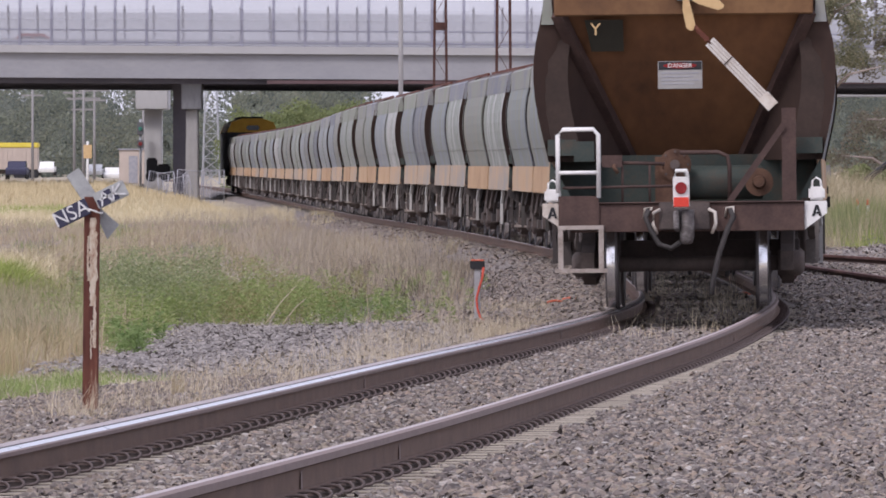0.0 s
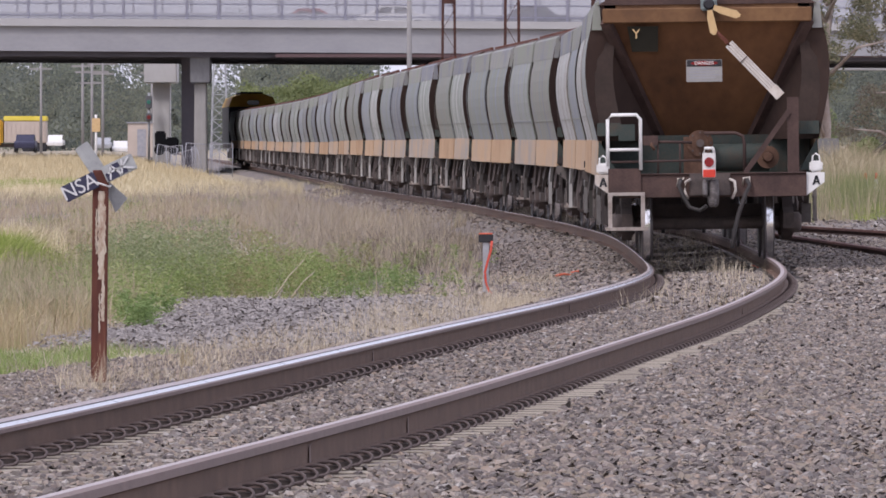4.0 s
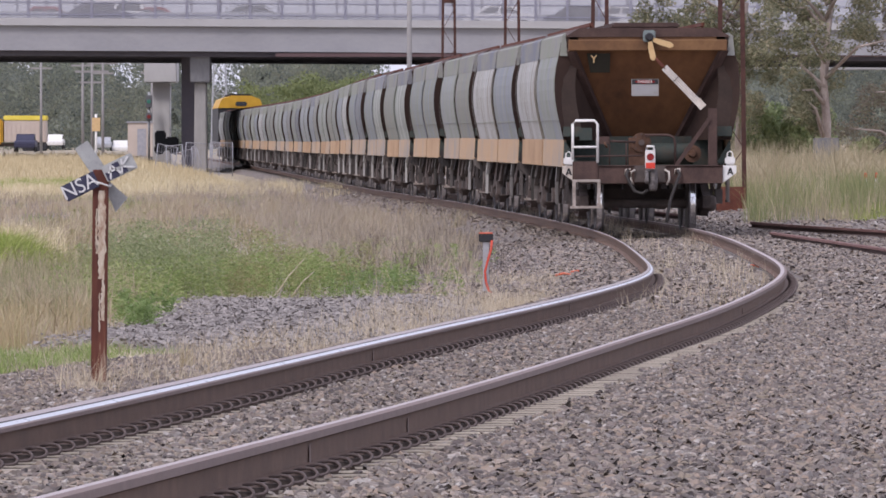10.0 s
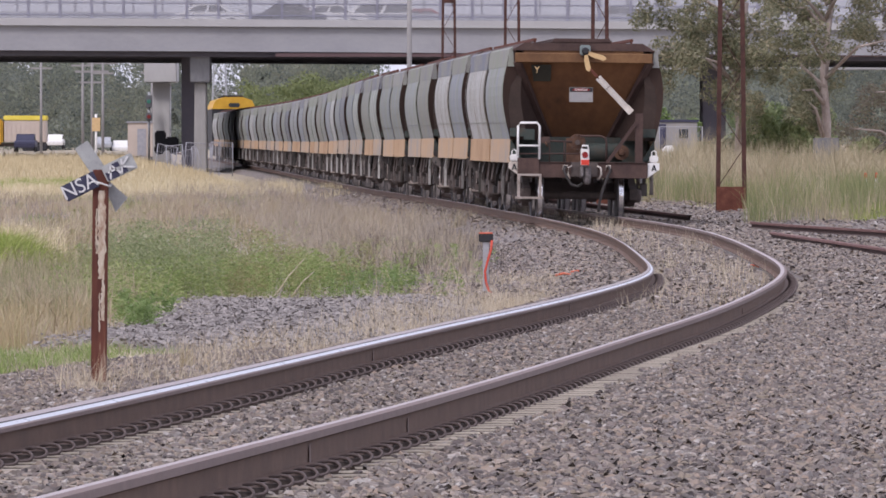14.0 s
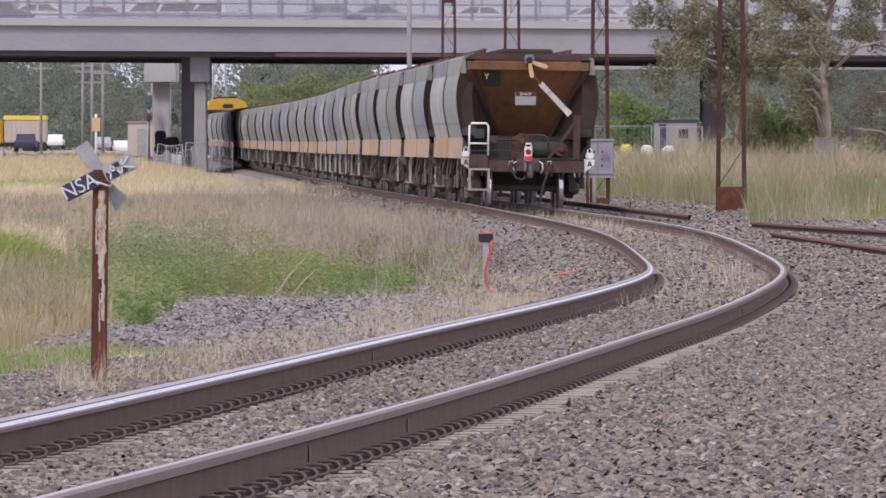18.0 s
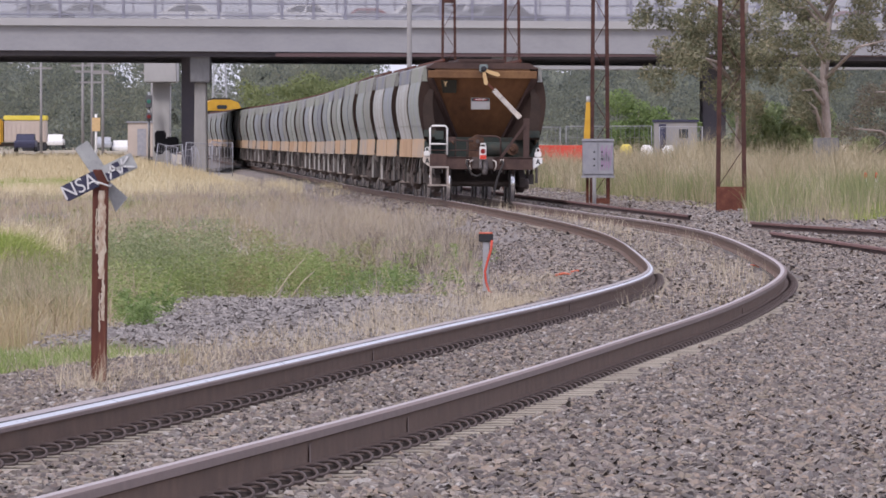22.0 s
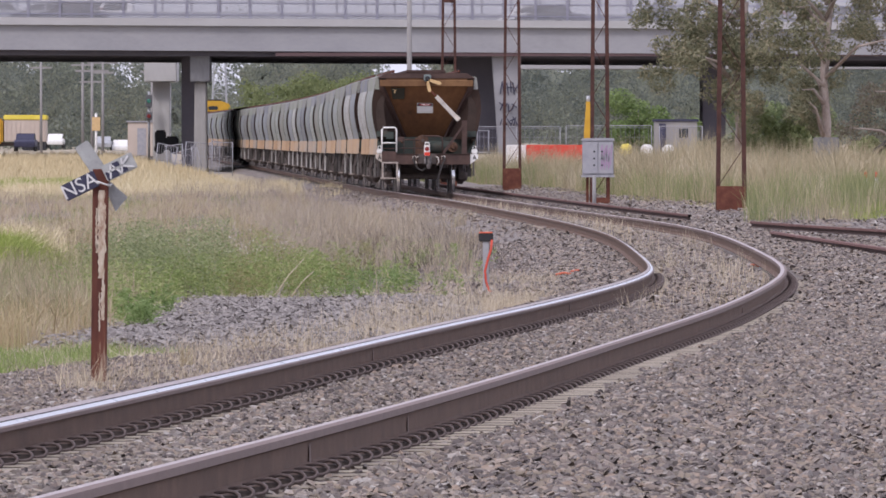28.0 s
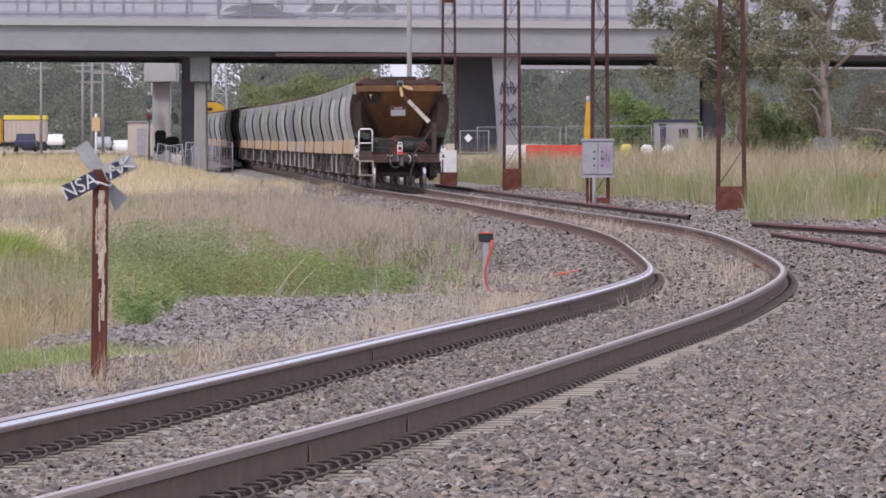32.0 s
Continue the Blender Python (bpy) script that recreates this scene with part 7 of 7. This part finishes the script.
# far woods behind the bridge
r = np.random.default_rng(61)
cs, rs = [], []
for k in range(700):
    y = r.uniform(790, 905)
    x = r.uniform(-0.085, 0.085) * y
    tall = 9.6 + 1.6 * math.sin(x * 0.21) + 0.9 * math.sin(x * 0.57 + 1)
    if -0.0432 < x / y < -0.0396 or -0.0303 < x / y < -0.0275:
        tall = 5.8
    if -0.0099 < x / y < -0.002:
        tall = 4.6
    z = r.uniform(0.0, 1.0) ** 0.7 * tall * (y / 700)
    cs.append((x, y, z))
    rs.append(r.uniform(1.2, 3.4))
woods = leaf_cloud("far_woods", cs, rs, 170000, 0.19, M_WOODS, 62, None, 0.8, 0.2, 1.5, 0.55)
tagged(woods, "hazy dark olive woods beyond the bridge", "woods", kind="stuff")
# wooded ridge far behind
vs, fs = [], []
nxr, nzr = 150, 8
for j in range(nzr):
    for i in range(nxr):
        a = -0.1 + 0.2 * i / (nxr - 1)
        h = 11.6 + 1.1 * math.sin(a * 260) + 0.8 * math.sin(a * 610 + 1) + 0.6 * noise.noise((a * 900, 0, 3))
        for lo, hi, cut in ((-0.0438, -0.0392, 8.3), (-0.0352, -0.0338, 8.5), (-0.0306, -0.027, 5.6), (-0.0099, -0.002, 7.6)):
            if lo < a < hi:
                h = cut + 0.4 * math.sin(a * 3000)
        t = j / (nzr - 1)
        vs.append((a * 930 + noise.noise((i * 0.9, j * 1.1, 5)) * 1.2, 930 + 25 * t + noise.noise((i * 0.7, j * 0.9, 9)) * 8, -1 + (h + 1) * t))
for j in range(nzr - 1):
    for i in range(nxr - 1):
        q = j * nxr + i
        fs.append((q, q + 1, q + nxr + 1, q + nxr))
# the ridge's distance haze is mixed into these pale grey-greens
M_RIDGE = mat("hazy_ridge_woods", [(0.09, 0.1, 0.085), (0.11, 0.122, 0.1), (0.135, 0.147, 0.11), (0.15, 0.155, 0.125)], 0.7, 0.9, bump=0.6, fine=5, contrast=2.2)
tagged(raw("backdrop", vs, fs, M_RIDGE), "far wooded ridge under a pale sky", "backdrop", kind="structure")
cs = [(r.uniform(-15, -4), r.uniform(540, 600), r.uniform(0, 5.6)) for k in range(120)]
grove = leaf_cloud("far_grove", cs, [r.uniform(0.7, 1.5) for k in cs], 32000, 0.13, M_GROVE, 64, None, 0.8, 0.3, 1.3, 0.5)
tagged(grove, "sunlit yellow-green trees beyond the bridge", "woods", kind="stuff")


# ------------------------------------------------------------------ ballast stones
def stones(name, seed, y0, y1, per_m2, lo, hi, smin, smax, label, patch=False, flat=False):
    r = np.random.default_rng(seed)
    area = 0.0
    yy = np.linspace(y0, y1, 60)
    wd = np.array([max(0.0, hi(v) - lo(v)) for v in yy])
    n = int(np.sum((wd[1:] + wd[:-1]) / 2 * np.diff(yy)) * per_m2)
    y = np.interp(r.uniform(0, 1, n), np.concatenate([[0], np.cumsum((wd[1:] + wd[:-1]) / 2)]) / np.sum((wd[1:] + wd[:-1]) / 2), yy)
    los, his = np.array([lo(v) for v in yy]), np.array([hi(v) for v in yy])
    o = np.interp(y, yy, los) + r.uniform(0, 1, n) * (np.interp(y, yy, his) - np.interp(y, yy, los))
    # keep the rails and the sleeper ends just outside them clear
    edge = 1.12 - 0.06 * ss(38, 62, y) + 0.04 * np.sin(y * 1.7) + 0.03 * np.sin(y * 4.3)
    clear = (np.abs(np.abs(o) - 0.7525) < 0.1) | ((o > 0.8) & (o < edge) & (r.uniform(0, 1, n) < 0.88)) | ((o > -0.7) & (o < -0.52))
    if patch:
        edge = edge + 9
        clear = (o > -1.6) | (r.uniform(0, 1, n) > on_gravel(line_x(y) + o, y) * 1.2)
    y, o = y[~clear], o[~clear]
    n = len(y)
    sl = (line_x(y + 0.2) - line_x(y - 0.2)) / 0.4
    k = 1 / np.sqrt(1 + sl * sl)
    x = line_x(y) + o * k
    yb = y - o * sl * k
    zt = line_z(y) + cant(y) * np.clip(o / 0.75, -1.5, 1.5) - np.where(o > -0.85, 0.215, 0.18)
    g = ground_z(x, yb) + 0.02
    kk = np.where(o < 0, ss(-1.3, -2.1, o), ss(2.2, 4.0, o))
    z = np.maximum(zt * (1 - kk) + (g + 0.04) * kk, g) + r.uniform(-0.022, 0.028, n) + np.where(np.abs(o) < 0.6, 0.018 + 0.024 * ss(36, 50, y), 0.014) + np.where(o > edge[~clear], 0.034, 0.0)
    s = r.uniform(smin, smax, n)
    # each stone: a jagged five-sided base under an off-centre peak, or near by under a tilted flat top
    c = 4 if flat else 5
    ang = (np.arange(c) / c * math.tau)[None] + r.uniform(-0.45, 0.45, (n, c))
    rad = r.uniform(0.4, 0.7, (n, c))
    k5 = 2 * c if flat else c + 1
    v = np.zeros((n, k5, 3))
    v[:, :c, 0], v[:, :c, 1], v[:, :c, 2] = np.cos(ang) * rad, np.sin(ang) * rad, r.uniform(-0.5, -0.1 if flat else 0.1, (n, c))
    ring = [(k, (k + 1) % c) for k in range(c)]
    if flat:
        sh = r.uniform(0.3, 0.75, (n, 1))
        v[:, c:, 0], v[:, c:, 1] = np.cos(ang) * rad * sh + r.uniform(-0.18, 0.18, (n, 1)), np.sin(ang) * rad * sh + r.uniform(-0.18, 0.18, (n, 1))
        v[:, c:, 2] = r.uniform(0.3, 0.6, (n, 1)) + r.uniform(-0.2, 0.2, (n, c))
        q = np.array([(k, m, c + k) for k, m in ring] + [(m, c + m, c + k) for k, m in ring] + [(c, c + 1, c + 2), (c, c + 2, c + 3)])
    else:
        v[:, c, :2], v[:, c, 2] = r.uniform(-0.28, 0.28, (n, 2)), r.uniform(0.25, 0.6, n)
        q = np.array([(k, m, c) for k, m in ring])
    v *= (s[:, None] * np.stack([r.uniform(1.0, 1.9, n), r.uniform(0.7, 1.2, n), r.uniform(0.27, 0.6, n)], 1))[:, None, :]
    a, b = r.uniform(0, math.tau, n), r.normal(0, 0.32, n)
    ca, sa, cb, sb = np.cos(a), np.sin(a), np.cos(b), np.sin(b)
    X = v[:, :, 0] * cb[:, None] + v[:, :, 2] * sb[:, None]
    Z = -v[:, :, 0] * sb[:, None] + v[:, :, 2] * cb[:, None]
    Y = v[:, :, 1]
    v = np.stack([X * ca[:, None] - Y * sa[:, None], X * sa[:, None] + Y * ca[:, None], Z], 2)
    v += np.stack([x, yb, z], 1)[:, None, :]
    f = (np.arange(n)[:, None, None] * k5 + q[None]).reshape(-1, 3)
    ob = raw(name, v.reshape(-1, 3), f, M_GRAVEL if patch else M_STONE)
    return tagged(ob, label, "ballast", kind="stuff")


def right_edge(y):
    return min(4.5, 0.0605 * y + 0.3 - float(line_x(y)))


def left_edge(y):
    return max(-1.8 - 2.0 * float(ss(68, 57, y)) - 2.3 * float(ss(82, 94, y) * ss(165, 130, y)), -0.0605 * y - 0.3 - float(line_x(y)))


stones("ballast_stones", 71, 28, 72, 780, left_edge, right_edge, 0.018, 0.043, "loose grey crushed ballast stones", flat=True)
stones("gravel_stones", 73, 62, 92, 230, lambda y: -3.7 - float(line_x(y)), lambda y: 0.4 - float(line_x(y)), 0.026, 0.056, "loose grey gravel among the weeds", patch=True)
stones("ballast_stones_far", 72, 72, 128, 250, left_edge, lambda y: min(0.0605 * y + 0.4 - float(line_x(y)), bed_right(y)), 0.026, 0.062, "loose grey ballast stones further along the line")
stones("ballast_stones_distant", 74, 128, 280, 30, lambda y: -1.9 - 2.0 * float(ss(175, 130, y)), lambda y: min(0.0605 * y + 0.4 - float(line_x(y)), bed_right(y)), 0.034, 0.075, "loose grey ballast stones by the siding")

# gravel spill left of the track
gp = [(-3.2, 72), (-2.9, 77), (-2.6, 84), (-1.4, 87.5), (0.0, 87), (0.9, 84), (1.0, 78), (0.4, 72), (-0.6, 68), (-1.6, 65), (-2.6, 63), (-3.4, 65)]
c = Vector((-1.2, 73.5))
vs, fs = [(c.x, c.y, float(ground_z(c.x, c.y)) + 0.02)], []
for ring in (0.4, 0.75, 1.0):
    for x, y in gp:
        px, py = c.x + (x - c.x) * ring, c.y + (y - c.y) * ring
        vs.append((px, py, float(ground_z(px, py)) + (0.02 if ring < 0.9 else -0.03)))
m_ = len(gp)
for i in range(m_):
    fs.append((0, 1 + i, 1 + (i + 1) % m_))
    for k in range(2):
        a = 1 + k * m_
        fs.append((a + i, a + m_ + i, a + m_ + (i + 1) % m_))
        fs.append((a + i, a + m_ + (i + 1) % m_, a + (i + 1) % m_))
tagged(raw("gravel_patch", vs, fs, M_BALLAST_BED), "patch of bare grey gravel among the weeds", "gravel", kind="structure")


# ------------------------------------------------------------------ sleepers, laid last
build_sleepers()


# ------------------------------------------------------------------ what moves
def rear_y(t):
    """Distance of the rear end sheet of the train."""
    s = t / 32
    return 76.22 - 0.7 * max(0.0, 1 - t) ** 2 + s * (116.17 + s * (247.68 + s * (-630.47 + s * (662.38 - s * 241.94))))


# the lie of the track under a vehicle: sideways and upward shift and roll to the left, by distance
LIE_Y = (76, 78, 84, 89, 103, 113, 123, 137, 150, 160, 170, 185, 209, 230, 270)
LIE_X = (0.015, 0.03, -0.02, -0.025, 0.072, 0.05, 0.027, 0.042, 0.064, 0.05, 0.02, -0.009, 0.0, -0.03, 0)
LIE_Z = (0.05, 0.04, 0.02, 0.01, 0.006, -0.004, -0.015, -0.034, -0.03, -0.009, -0.008, -0.024, 0.015, 0.038, 0)
LIE_R = (0.6, 0.6, 0.74, 0.73, 0.54, 0.48, 0.16, -0.42, -0.8, -0.81, -0.65, -0.42, -0.07, 0.2, 0)


def vehicle_pose(u_mid, half):
    a, b = on_line(u_mid - half), on_line(u_mid + half)
    d = (b - a).normalized()
    r = d.cross(Vector((0, 0, 1))).normalized()
    up = r.cross(d)
    m = Matrix((r, d, up)).transposed().to_4x4()
    y = a.y - 1.7
    m.translation = (a + b) / 2 + Vector((float(np.interp(y, LIE_Y, LIE_X)), 0, float(np.interp(y, LIE_Y, LIE_Z))))
    return m @ pose(0, 0, 0, 0, -float(np.interp(y, LIE_Y, LIE_R)), 0)


def motions():
    times = [t for t in range(0, 33)]
    for i, w in enumerate(WAGONS):
        walk(w, [(t, vehicle_pose(arc_of(rear_y(t)) + 7.05 + WAGON * i, 5.35)) for t in times])
    walk(LOCO, [(t, vehicle_pose(arc_of(rear_y(t)) + 7.05 + WAGON * (N_WAGONS - 1) + 8.0 + 10.2, 6.3)) for t in times])
    # wheels of the last wagon roll
    u0 = arc_of(rear_y(0))
    rows = []
    for k in range(0, 321):
        t = k * 0.1
        rows.append((t, -math.degrees((arc_of(rear_y(t)) - u0) / 0.43)))
    for ws in first_sets:
        y = ws.location.y
        walk(ws, [(t, pose(0, y, 0.43, a)) for t, a in rows])
    # traffic on the overpass
    for src, lane, x0, v, hd in TRAFFIC:
        walk(src, [(t, pose(x0 + v * t, lane, slope_z(x0 + v * t) + 7.82, 0, 0, hd)) for t in (0, 16, 32)])


TRAFFIC = []
lanes = ((CAR_WHITE, 440.0, 14.0, -4.2), (CAR_DARK, 440.0, 22.0, -4.2), (CAR_GREY, 440.0, 31.0, -4.2), (CAR_RED, 455.0, -24.0, 4.0), (CAR_VAN, 455.0, -60.0, 4.0))
for src, lane, x0, v in lanes:
    TRAFFIC.append((src, lane, x0, v, 0 if v > 0 else 180))
    for k in (-2, -1, 1, 2, 3):
        q = copy_thing(src, pose(0, 0, 0))
        TRAFFIC.append((q, lane, x0 - math.copysign(k * 34 + 7 * math.sin(k * 2.1 + x0), v), v, 0 if v > 0 else 180))

motions()
